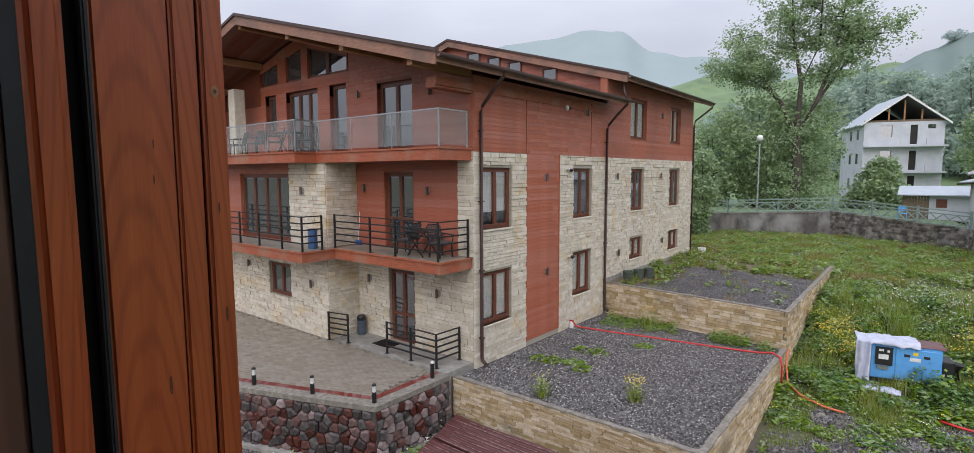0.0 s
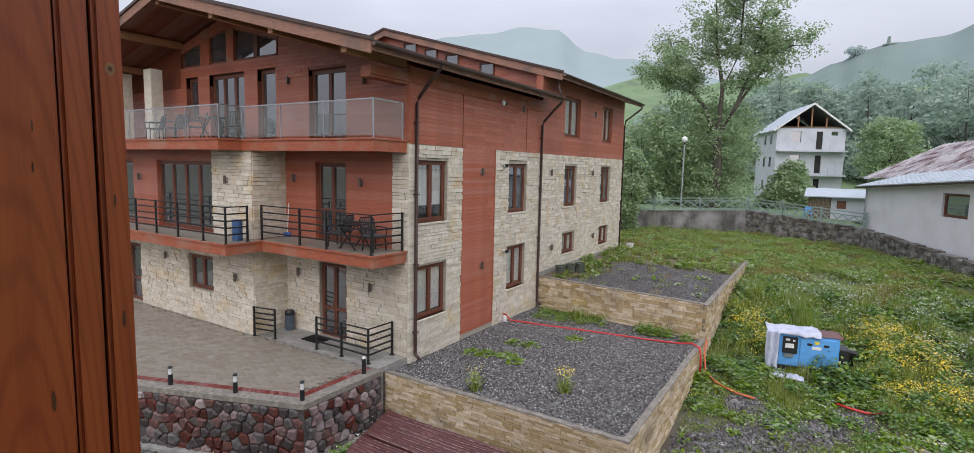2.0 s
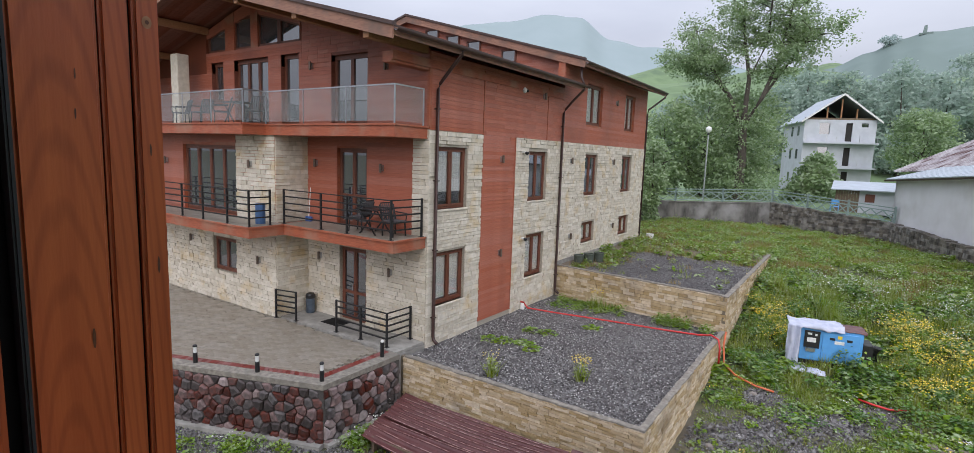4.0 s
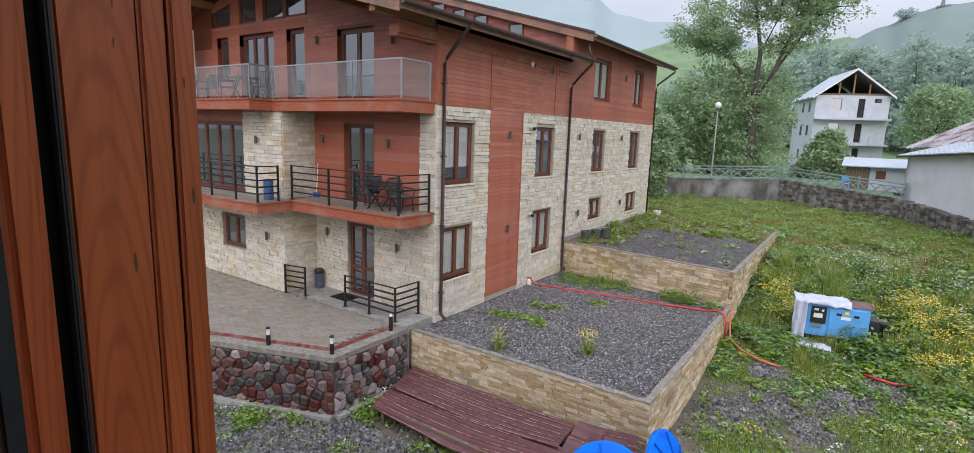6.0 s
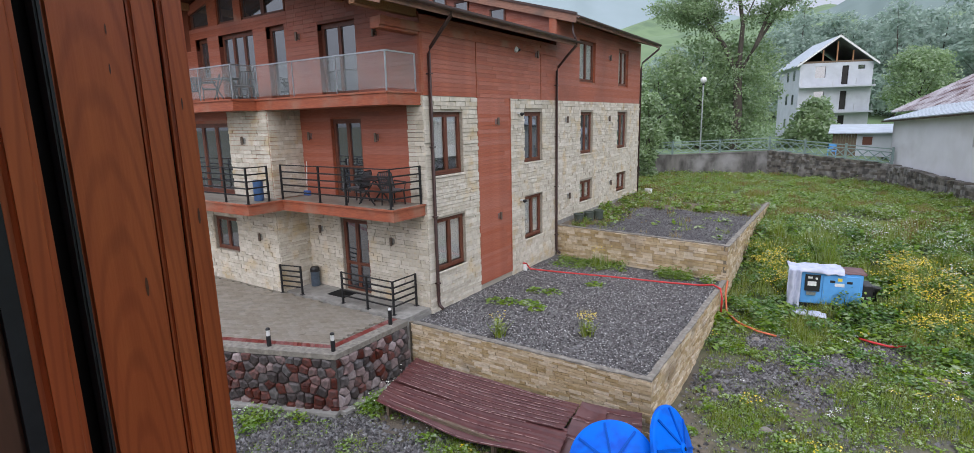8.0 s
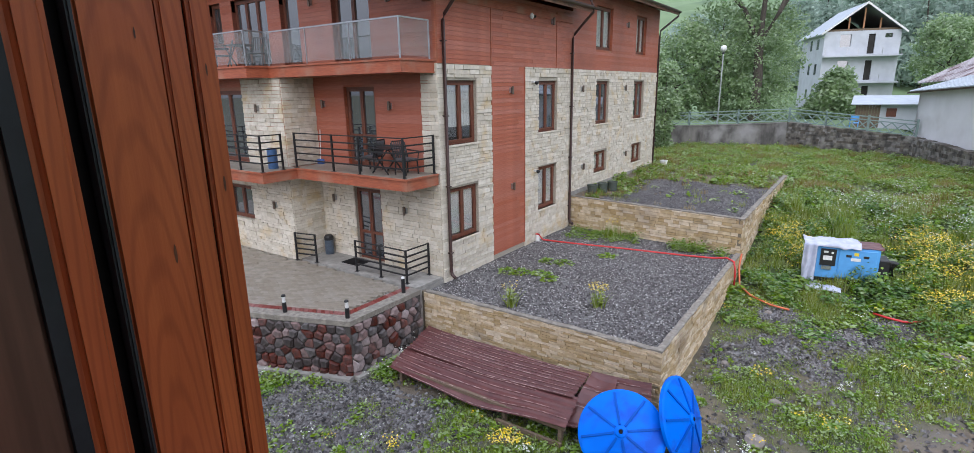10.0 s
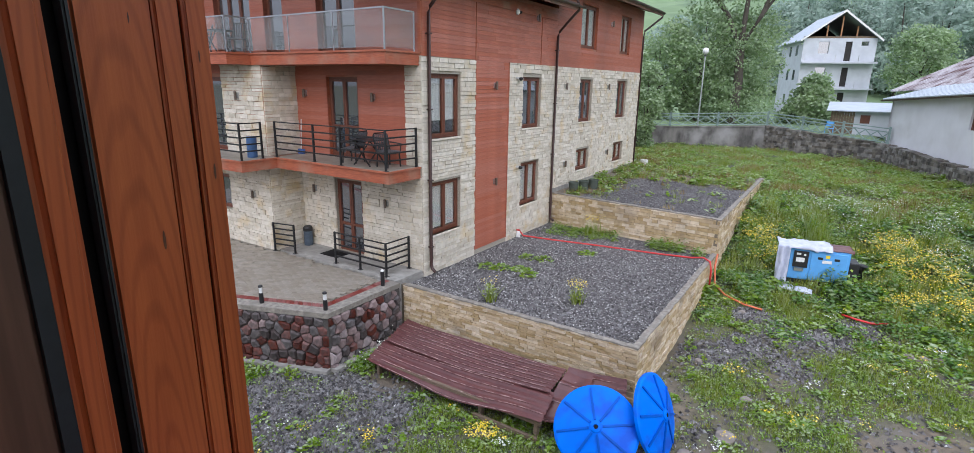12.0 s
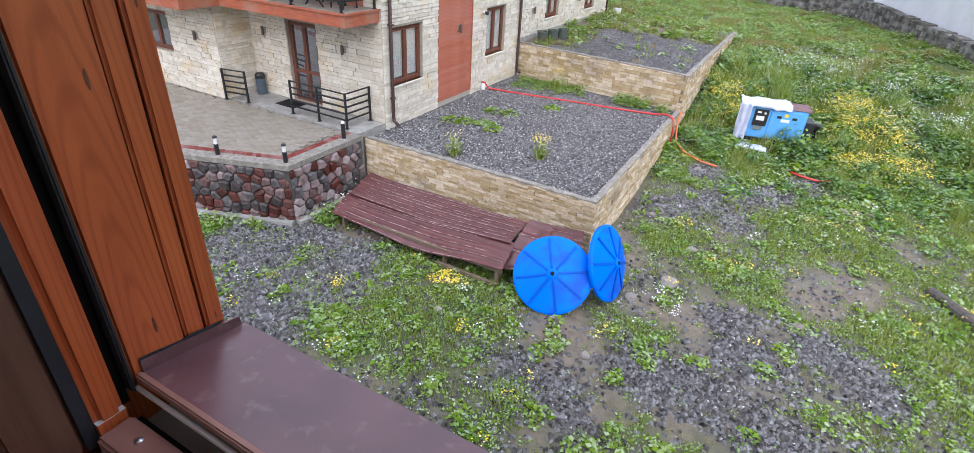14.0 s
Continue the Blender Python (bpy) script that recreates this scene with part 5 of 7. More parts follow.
def expand(tufts, each):
    """Repeats rows of (x, y, z, height, spread) each times, moved about inside their spread."""
    t = np.repeat(np.array(tufts), each, axis=0)
    a, r = NR.uniform(0, 6.283, len(t)), np.sqrt(NR.random(len(t)))
    return t[:, 0] + np.cos(a) * r * t[:, 4], t[:, 1] + np.sin(a) * r * t[:, 4], t[:, 2], t[:, 3], r


def loose_faces(name, corners, material, label, category):
    """One object of many loose faces; corners is a list of (n, 3) arrays, one for each corner."""
    k, n = len(corners), len(corners[0])
    co = np.stack(corners, axis=1).reshape(-1, 3).astype(np.float32)
    me = bpy.data.meshes.new(name)
    me.vertices.add(n * k)
    me.vertices.foreach_set("co", co.ravel())
    me.loops.add(n * k)
    me.loops.foreach_set("vertex_index", np.arange(n * k, dtype=np.int32))
    me.polygons.add(n)
    me.polygons.foreach_set("loop_start", np.arange(0, n * k, k, dtype=np.int32))
    me.update(calc_edges=True)
    me.materials.append(material)
    return tagged(new(name, me), label, category, kind="stuff")


def grass_stuff(name, tufts, each, material, label, width=0.045, lean=0.6):
    x, y, z, h, r = expand(tufts, each)
    n = len(x)
    t, hh = NR.uniform(0, 6.283, n), h * NR.uniform(0.45, 1.15, n) * (1 - 0.35 * r)
    w, l = 0.003 + hh * width, hh * lean * NR.random(n)
    loose_faces(name, [np.stack([x + np.cos(t) * w, y + np.sin(t) * w, z - 0.01], 1), np.stack([x - np.cos(t) * w, y - np.sin(t) * w, z - 0.01], 1),
                       np.stack([x + np.sin(t) * l, y - np.cos(t) * l, z + hh], 1)], material, label, "grass")


def leaf_stuff(name, tufts, each, size, material, label):
    x, y, z, h, r = expand(tufts, each)
    n = len(x)
    t, tilt, s_ = NR.uniform(0, 6.283, n), NR.uniform(-0.6, 0.5, n), size * NR.uniform(0.5, 1.35, n)
    c = np.stack([x, y, z + h * (1 - 0.6 * r * r) * NR.uniform(0.25, 1, n)], 1)
    u = np.stack([np.cos(t), np.sin(t), tilt], 1) * s_[:, None]
    v = np.stack([-np.sin(t), np.cos(t), NR.uniform(-0.4, 0.4, n)], 1) * (s_ * 0.42)[:, None]
    loose_faces(name, [c - u * 0.5, c + v, c + u * 0.7, c - v], material, label, "weeds")


def flower_stuff(name, tufts, each, size, material, label):
    x, y, z, h, r = expand(tufts, each)
    n = len(x)
    t, s_ = NR.uniform(0, 6.283, n), size * NR.uniform(0.5, 1.3, n)
    c = np.stack([x, y, z + h * NR.uniform(0.8, 1.1, n)], 1)
    u = np.stack([np.cos(t), np.sin(t), NR.uniform(-0.5, 0.5, n)], 1) * s_[:, None]
    v = np.stack([-np.sin(t), np.cos(t), NR.uniform(-0.5, 0.5, n)], 1) * s_[:, None]
    loose_faces(name, [c - u, c - v, c + u, c + v], material, label, "flowers")


def trodden(x, y):
    """The strips where hoses lie and press the plants down."""
    return 10.4 < x < 11.8 and abs(y - 5.8) < 0.36 or 6.9 < x < 8.9 and abs(y - 5.25 - 0.7 * (8.7 - x) ** 1.2 * (x < 8.7)) < 0.34


NR = np.random.default_rng(11)
r4 = random.Random(11)
turf, meadow_grass, dry, small_leaf, leafy, dark_leaf, broad, yellow, white = [], [], [], [], [], [], [], [], []
YELLOW_SPOTS = [(11.9, 10.3, 1.0), (12.5, 9.4, 1.0), (13.0, 8.8, 1.0), (11.3, 8.4, 0.7), (7.9, 10.1, 0.8), (13.5, 7.2, 0.8), (12.2, 7.4, 0.7), (8.2, 8.6, 0.6)]
WHITE_SPOTS = [(9.8, 14.0, 1.4), (11.3, 12.0, 1.3), (13.4, 12.8, 1.6), (12.6, 13.3, 1.3), (14.5, 11.0, 1.5), (11.0, 13.5, 1.2), (13.9, 9.6, 0.9)]
# low turf and small weeds of the yard
for _ in range(52000):
    x, y = r4.uniform(-5, 17), r4.uniform(-9.5, 6.5)
    if not meadow(x, y):
        continue
    f = lush(x, y)
    if r4.random() > f * f * 1.6 + 0.05:
        continue
    z, u = ground_z(x, y), r4.random()
    if u < 0.62:
        turf.append((x, y, z, 0.05 + 0.15 * f * r4.random(), 0.12))
    elif u < 0.95:
        small_leaf.append((x, y, z, 0.03 + 0.14 * f * r4.random(), 0.12))
    else:
        dry.append((x, y, z, 0.10, 0.12))
    v = r4.random()
    if v < 0.005:
        white.append((x, y, z, 0.14, 0.16))
    elif v < 0.02 and noise.noise((x, y, 40)) > 0.1:
        yellow.append((x, y, z, 0.16, 0.16))
# single broad weeds standing out of the yard
for _ in range(420):
    x, y = r4.uniform(-3, 15), r4.uniform(-8, 5)
    if meadow(x, y) and r4.random() < 0.25 + lush(x, y):
        z = ground_z(x, y)
        for _ in range(4):
            (leafy if r4.random() < 0.7 else small_leaf).append((x + r4.gauss(0, 0.14), y + r4.gauss(0, 0.14), z, r4.uniform(0.08, 0.24), 0.16))
for cx, cy in ((10.1, 2.2), (12.7, 5.1), (8.75, -1.5), (8.9, -1.9), (5.0, -3.7)):
    for _ in range(5):
        x, y = cx + r4.gauss(0, 0.2), cy + r4.gauss(0, 0.12)
        white.append((x, y, ground_z(x, y), 0.12, 0.1))
for _ in range(16):
    x, y = 4.6 + r4.gauss(0, 0.25), -3.75 + r4.gauss(0, 0.12)
    yellow.append((x, y, ground_z(x, y), 0.22, 0.12))
# the tall meadow behind
for _ in range(24000):
    x, y = r4.uniform(6.9, 19), r4.uniform(4.2, 32)
    if r4.random() < 0.22:
        x, y = r4.uniform(-3, 8), r4.uniform(18.4, 33)
    if not meadow(x, y) or trodden(x, y):
        continue
    f, z = lush(x, y), ground_z(x, y)
    if r4.random() > f + 0.12:
        continue
    clump = noise.noise((x * 0.75, y * 0.75, 31)) + 0.7 * noise.noise((x * 1.9, y * 1.9, 33))
    if r4.random() > ramp(clump, -0.75, -0.05) + 0.12:
        continue
    tall = ramp(y, 4.0, 7.5) * (1 - 0.5 * ramp(y, 13.5, 17))
    h = 0.08 + tall * max(0.08, 0.36 + 0.75 * clump) * r4.uniform(0.6, 1.1)
    kind_ = noise.noise((x * 0.9, y * 0.9, 81)) + r4.gauss(0, 0.16)
    if kind_ < -0.08:
        meadow_grass.append((x, y, z, h, 0.17))
    elif kind_ < 0.16:
        leafy.append((x, y, z, h * 0.95, 0.22))
    elif kind_ < 0.36:
        (dark_leaf if y < 15 else leafy).append((x, y, z, h * 1.1, 0.24))
    else:
        (broad if y < 15 or r4.random() < 0.4 else dry).append((x, y, z, h * 0.8, 0.26))
    if y > 13.5 and noise.noise((x * 0.8, y * 0.8, 91)) > 0.2:
        dry.append((x, y, z, 0.1 + h * 0.8, 0.25))
    if (x - 9.9) ** 2 + (y - 8.0) ** 2 < 2.2:
        continue
    if r4.random() < 0.75 * blobs(x, y, YELLOW_SPOTS) ** 1.5:
        yellow.append((x, y, z, h * 1.25 + 0.08, 0.24))
    if r4.random() < 0.3 * blobs(x, y, WHITE_SPOTS):
        white.append((x, y, z, h * 1.3 + 0.08, 0.22))
# bushy dark weeds
for cx, cy, s_, h in ((11.85, 5.85, 0.28, 0.5), (10.0, 6.15, 0.4, 0.45), (9.5, 6.4, 0.3, 0.35), (7.5, 15.0, 0.5, 0.5), (7.3, 13.6, 0.4, 0.6), (7.4, 9.0, 0.3, 0.4), (13.9, 9.0, 0.5, 0.6), (14.8, 10.0, 0.6, 0.7), (8.3, 7.2, 0.3, 0.4), (11.0, 7.4, 0.35, 0.5)):
    for _ in range(12):
        x, y = cx + r4.gauss(0, s_ * 0.6), cy + r4.gauss(0, s_ * 0.6)
        if meadow(x, y):
            (dark_leaf if r4.random() < 0.7 else leafy).append((x, y, ground_z(x, y), h * r4.uniform(0.6, 1.1), 0.22))
# overgrown far end and house side of the upper bed
for _ in range(2600):
    x, y = r4.uniform(0.15, 6.6), r4.uniform(8.5, 18.4)
    if y < cross_y(x) + 0.35:
        continue
    edge = y > 14.4 + 0.9 * noise.noise((x, 0, 0)) or x < 1.5 - 0.1 * (y - 8) + 0.9 * r4.random()
    if edge and noise.noise((x * 1.2, y * 1.2, 50)) > -0.12 or r4.random() < 0.03:
        z, u = on_bed(x, y), r4.random()
        (meadow_grass if u < 0.3 else leafy if u < 0.55 else broad if u < 0.72 else dry).append((x, y, z, r4.uniform(0.1, 0.42), 0.2))
# weeds before the cross wall, the rubble wall and the terrace foot
for _ in range(240):
    u = r4.random()
    x, y = (0.6 + r4.random() * 2.8, 6.9 + r4.uniform(-0.5, 0.9)) if u < 0.6 else (4.6 + r4.random() * 1.8, 7.1 + r4.uniform(-0.3, 0.3))
    if y < cross_y(x) - 0.05 and noise.noise((x * 1.6, y * 1.6, 60)) > -0.15:
        leafy.append((x, y, 0.03, r4.uniform(0.1, 0.3) if u < 0.6 else r4.uniform(0.2, 0.5), 0.2))
for _ in range(7):
    x, y = 2.3 + r4.gauss(0, 0.15), 7.3 + r4.gauss(0, 0.12)
    yellow.append((x, y, 0.03, 0.75, 0.14))
    meadow_grass.append((x, y, 0.03, 0.7, 0.12))
for _ in range(240):
    u = r4.random()
    x, y = (r4.uniform(0.38, 0.95), r4.uniform(-3.4, -1.2)) if u < 0.5 else (-0.3 - 4.5 * r4.random(), 0.0)
    if u >= 0.5:
        y = -3.95 + 0.38 * x - r4.uniform(0.25, 0.9)
    if u < 0.5 or noise.noise((x * 1.1, y, 70)) > 0:
        (leafy if r4.random() < 0.7 else meadow_grass).append((x, y, ground_z(x, y), r4.uniform(0.12, 0.4), 0.2))
        if r4.random() < 0.12:
            white.append((x, y, ground_z(x, y), 0.45, 0.2))
grass_stuff("turf", turf, 20, GRASS, "short bright grass in patches over the yard", 0.05)
grass_stuff("grass", meadow_grass, 22, GRASS, "tall wild grass of the meadow", 0.02)
grass_stuff("dry_grass", dry, 18, DRY_GRASS, "dry brown grass between the green", 0.025)
leaf_stuff("ground_weeds", small_leaf, 12, 0.042, LEAFY, "small-leaved low weeds over the yard")
leaf_stuff("weeds", leafy, 20, 0.075, LEAFY, "broad-leaved light green weeds of the meadow")
leaf_stuff("broad_weeds", broad, 11, 0.15, LEAFY, "large-leaved weeds of the meadow")
leaf_stuff("dark_weeds", dark_leaf, 22, 0.085, DARK_LEAF, "dark green bushy weeds of the meadow")
flower_stuff("yellow_flowers", yellow, 15, 0.018, YELLOW, "small yellow wild flowers in the meadow")
flower_stuff("white_flowers", white, 9, 0.017, WHITE_FLOWER, "small white wild flowers in the meadow")


def bed_plant(x, y, kind_):
    o = thing("gravel_weed", "broad-leaved green weed growing through the gravel" if kind_ == "leaf" else "tall yellow-flowering weed growing through the gravel", "plant", "weeds in the gravel", at=(x, y, 0.03))
    g, r6 = Geo(), random.Random(int(x * 100))
    if kind_ == "leaf":
        leaves(g, 0, 0, 0, 60, 0.13, 0.34, 0.11, r6)
        part("leaf_mat", g, LEAFY, o, kind="stuff")
    else:
        blades(g, 0, 0, 0, 34, 0.55, 0.16, r6, 0.9)
        leaves(g, 0, 0, 0.05, 70, 0.55, 0.2, 0.06, r6)
        part("stem_tuft", g, GRASS, o, kind="stuff")
        f = Geo()
        flowers(f, 0, 0, 0.12, 90 if kind_ == "tall" else 18, 0.5, 0.26, 0.02, r6)
        part("blossom_cluster", f, YELLOW, o, kind="stuff")


for x, y, k in ((1.1, 1.85, "leaf"), (1.45, 2.0, "leaf"), (2.1, 2.2, "leaf"), (2.45, 1.95, "leaf"), (1.7, 3.4, "leaf"), (4.6, 0.75, "tall"), (2.65, -0.45, "small"), (3.1, 5.0, "leaf"), (2.2, 3.5, "leaf")):
    bed_plant(x, y, k)


# ---- trees ----
def tree(name, x, y, z, h, crown_r, base, n_clump, leaf, mat_leaf, seed, label, bare_trunk=0.3, flat=1.0, clump=1.0, per=34, cone=False, group="trees", open_=False):
    r6 = random.Random(seed)
    o = thing(name, label, "tree", group, at=(x, y, z))
    t, c = Geo(), Geo()
    lean = Vector((r6.uniform(-0.06, 0.06), r6.uniform(-0.06, 0.06), 0)) * h
    spine = [Vector((0, 0, -0.3)), Vector((0.1, 0, h * 0.25)), lean * 0.5 + Vector((0, 0, h * 0.55)), lean + Vector((0, 0, h * 0.92))]
    t.tube(spine, 0.3, 9, [base, base * 0.8, base * 0.45, base * 0.08])
    for i in range(n_clump):
        f = r6.uniform(bare_trunk, 1.0) if not cone else 1 - (1 - bare_trunk) * math.sqrt(r6.random())
        a = r6.uniform(0, 6.28)
        wide = (1 - f) / (1 - bare_trunk) if cone else math.sqrt(max(0.05, 1 - ((f - 0.62) / 0.42) ** 2))
        rr = crown_r * wide * (0.35 + 0.65 * math.sqrt(r6.random()))
        tip = Vector((math.cos(a) * rr, math.sin(a) * rr, f * h)) + lean * f
        root_f = max(0.12, f - r6.uniform(0.1, 0.25))
        k = root_f * 3
        s0 = spine[min(int(k), 2)].lerp(spine[min(int(k) + 1, 3)], k - int(k))
        if i % (6 if open_ else 8) == 0:
            mid = s0.lerp(tip, 0.55) + Vector((0, 0, -0.04 * h))
            t.tube([s0, mid, tip], 0.1, 5, [base * 0.24, base * 0.13, 0.02])
        for _ in range(per):
            d = Vector((r6.gauss(0, 1), r6.gauss(0, 1), r6.gauss(0, 1))).normalized() * (clump * r6.random() ** 0.45)
            d.z *= 0.65
            p = tip + d
            s_ = leaf * r6.uniform(0.6, 1.4)
            u = Vector((r6.uniform(-1, 1), r6.uniform(-1, 1), r6.uniform(-0.7, 0.7))).normalized() * s_
            v = u.cross(Vector((r6.uniform(-1, 1), r6.uniform(-1, 1), r6.uniform(-1, 1)))).normalized() * (s_ * 0.55)
            kk = len(c.v)
            c.v += [tuple(p - u), tuple(p + v), tuple(p + u), tuple(p - v)]
            c.f.append((kk, kk + 1, kk + 2, kk + 3))
    part("trunk", t, BARK, o)
    cr = new("crown", c.mesh("crown", mat_leaf, fix=False))
    cr.parent = o
    return o


def forked_tree(x, y, z):
    """A tall tree whose trunk forks into a few long limbs with open sprays of leaves."""
    r6 = random.Random(3)
    o = thing("poplar_tree", "tall open-crowned tree with forked trunk behind the fence", "tree", "trees", at=(x, y, z))
    t, c = Geo(), []
    t.tube([(0, 0, -0.3), (0.1, 0, 4), (-0.1, 0.2, 7.2)], 0.4, 10, [0.5, 0.42, 0.36])
    limbs = [[(-0.1, 0.2, 7.0), (-1.6, 0.5, 10), (-3.6, -0.4, 13.0), (-5.4, 0.3, 17)], [(-0.1, 0.2, 7.0), (0.1, 0, 11.5), (-0.8, 0.6, 16), (-1.2, 0.2, 22.5)],
             [(-0.1, 0.2, 7.0), (1.4, -0.3, 9.6), (2.4, 0.5, 13.2), (3.4, 0.2, 19.5)], [(1.4, -0.3, 9.6), (2.6, 1.0, 12.0), (4.2, 0.4, 14.2), (5.6, 0, 15.6)],
             [(0.1, 0, 11.5), (1.2, 1.4, 15), (1.6, -1.0, 19), (2.2, 0, 23)], [(-1.6, 0.5, 10), (-3.0, 1.2, 11.4), (-4.8, 0.6, 12.8), (-6.4, 0, 13.6)]]
    for k, limb in enumerate(limbs):
        limb = [Vector(p) for p in limb]
        t.tube(limb, 0.2, 8, [0.27, 0.19, 0.12, 0.03] if k < 3 else [0.15, 0.11, 0.07, 0.02])
        for j in range(26):
            f = r6.uniform(0.36, 1.0) ** 0.8 * 2.999
            root = limb[int(f)].lerp(limb[int(f) + 1], f - int(f))
            a = r6.uniform(0, 6.28)
            tip = root + Vector((math.cos(a), math.sin(a), r6.uniform(-0.2, 0.7))) * r6.uniform(0.7, 2.7)
            t.tube([root, root.lerp(tip, 0.5) + Vector((0, 0, 0.15)), tip], 0.05, 5, [0.06, 0.035, 0.012])
            for m_, rad in ((tip, 1.05), (root.lerp(tip, 0.6), 0.8)):
                for _ in range(r6.randint(2, 4)):
                    c.append((m_ + Vector((r6.gauss(0, 0.6), r6.gauss(0, 0.6), r6.gauss(0, 0.45))), rad * r6.uniform(0.45, 0.95)))
    for _ in range(110):
        a, f = r6.uniform(0, 6.28), r6.random()
        c.append((Vector((math.cos(a) * 3.4 * r6.random() ** 0.5, math.sin(a) * 2.4 * r6.random() ** 0.5, 0.5 + 7.5 * f)), r6.uniform(0.6, 1.2)))
    part("trunk", t, BARK, o)
    g = Geo()
    for p, rad in c:
        for _ in range(int(64 * rad)):
            d = Vector((r6.gauss(0, 0.5), r6.gauss(0, 0.5), r6.gauss(0, 0.36))) * rad
            s_ = r6.uniform(0.07, 0.15)
            u = Vector((r6.uniform(-1, 1), r6.uniform(-1, 1), r6.uniform(-0.7, 0.7))).normalized() * s_
            v = u.cross(Vector((r6.uniform(-1, 1), r6.uniform(-1, 1), r6.uniform(-1, 1)))).normalized() * (s_ * 0.6)
            q, k = p + d, len(g.v)
            g.v += [tuple(q - u), tuple(q + v), tuple(q + u), tuple(q - v)]
            g.f.append((k, k + 1, k + 2, k + 3))
    cr = new("crown", g.mesh("crown", FOLIAGE, fix=False))
    cr.parent = o


forked_tree(0.6, 45.5, 2.3)
tree("bushy_tree", -3.2, 47, 2.3, 10.5, 4.2, 0.3, 130, 0.17, FOLIAGE, 5, "dense bushy tree behind the fence", 0.05, clump=1.4, per=80)
tree("bushy_tree", -0.2, 49, 2.3, 10.5, 3.6, 0.3, 130, 0.17, FOLIAGE, 6, "dense bushy tree behind the fence", 0.05, clump=1.4, per=80)
tree("bushy_tree", -6.8, 46, 2.3, 8.0, 3.6, 0.25, 90, 0.17, FOLIAGE, 7, "dense bushy tree beside the guest house", 0.05, clump=1.3, per=80)
tree("columnar_tree", -2.6, 29.0, 1.0, 6.2, 1.0, 0.15, 70, 0.13, FOLIAGE, 8, "slim columnar tree beside the guest house", 0.02, clump=0.6, per=60)
tree("columnar_tree", -4.6, 31.0, 1.2, 7.0, 1.3, 0.15, 70, 0.14, FOLIAGE, 9, "slim columnar tree beside the boundary wall", 0.02, clump=0.7, per=60)
tree("yard_tree", 6.9, 50, 2.3, 5.2, 2.6, 0.2, 110, 0.2, FOLIAGE, 12, "small dark conifer-like tree in front of the white house", 0.03, clump=1.0, per=70, cone=True)
tree("yard_tree", 16.0, 66, 2.4, 9.6, 3.0, 0.3, 120, 0.17, FOLIAGE, 13, "broad leafy tree beside the white house", 0.08, clump=1.3, per=80)
r7 = random.Random(21)
for i in range(56):
    a = r7.uniform(-0.30, 0.30)
    d = r7.uniform(112, 165)
    x, y = 9.9 + d * math.sin(a), -11 + d * math.cos(a)
    if -0.22 < a < -0.14 and d < 130:
        continue
    h = r7.uniform(13, 22) if a > -0.12 else r7.uniform(6, 11)
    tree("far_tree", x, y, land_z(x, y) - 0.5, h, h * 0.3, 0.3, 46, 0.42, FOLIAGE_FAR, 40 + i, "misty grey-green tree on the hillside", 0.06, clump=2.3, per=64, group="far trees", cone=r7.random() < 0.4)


# ---- distant hills ----
def ridge(name, pts, d, base, material, label, seed):
    """A far hill as a sloping sheet whose crest passes the given bearings (degrees left of ahead) and rises (tangent)."""
    g, n = Geo(), 60
    crest = []
    for k in range(n + 1):
        f = k / n * (len(pts) - 1)
        i = min(int(f), len(pts) - 2)
        s_ = f - i
        s_ = s_ * s_ * (3 - 2 * s_)
        b = pts[i][0] + (pts[i + 1][0] - pts[i][0]) * (f - i)
        t = pts[i][1] + (pts[i + 1][1] - pts[i][1]) * s_
        crest.append((b, t + 0.003 * noise.noise((b * 0.5, seed, 0))))
    rows = 14
    for r in range(rows + 1):
        u = r / rows
        dd = d * (0.45 + 0.55 * u)
        for b, t in crest:
            a = radians(b)
            z = base + (5.7 + t * d - base) * (u ** 1.4) + 0.02 * d * u * (1 - u) * noise.noise((b * 0.3, u * 6, seed))
            g.v.append((9.9 - math.sin(a) * dd, -11.4 + math.cos(a) * dd, z))
    w = n + 1
    g.f = [(r * w + k, r * w + k + 1, (r + 1) * w + k + 1, (r + 1) * w + k) for r in range(rows) for k in range(n)]
    solid(name, g, material, label, "hill", kind="structure", smooth=True)


# Hills, ruin and hilltop trees carry their haze in pale material colours.
ridge("backdrop_far", [(75, 0.19), (55, 0.21), (42, 0.215), (33, 0.238), (28.5, 0.252), (25.5, 0.247), (22, 0.208), (19, 0.197), (15, 0.19), (8, 0.15), (0, 0.12), (-20, 0.15)], 900, 0, HILL_HAZE_TINT, "pale misty mountain slope far away", 1)
ridge("backdrop_hill", [(14, 0.03), (7, 0.115), (3, 0.15), (0, 0.172), (-2, 0.188), (-4, 0.195), (-7, 0.197), (-10, 0.215), (-14, 0.25), (-25, 0.3), (-45, 0.3)], 520, 0, HILL_HAZE_TINT_NEAR, "misty grey-green hill with a ruin on top", 2)
tow = thing("ruined_tower", "small dark ruined tower on the misty hilltop", "tower", at=(9.9 + 0.0615 * 515, -11.4 + 515, 105.0))
tow.scale = (0.55, 0.55, 0.5)
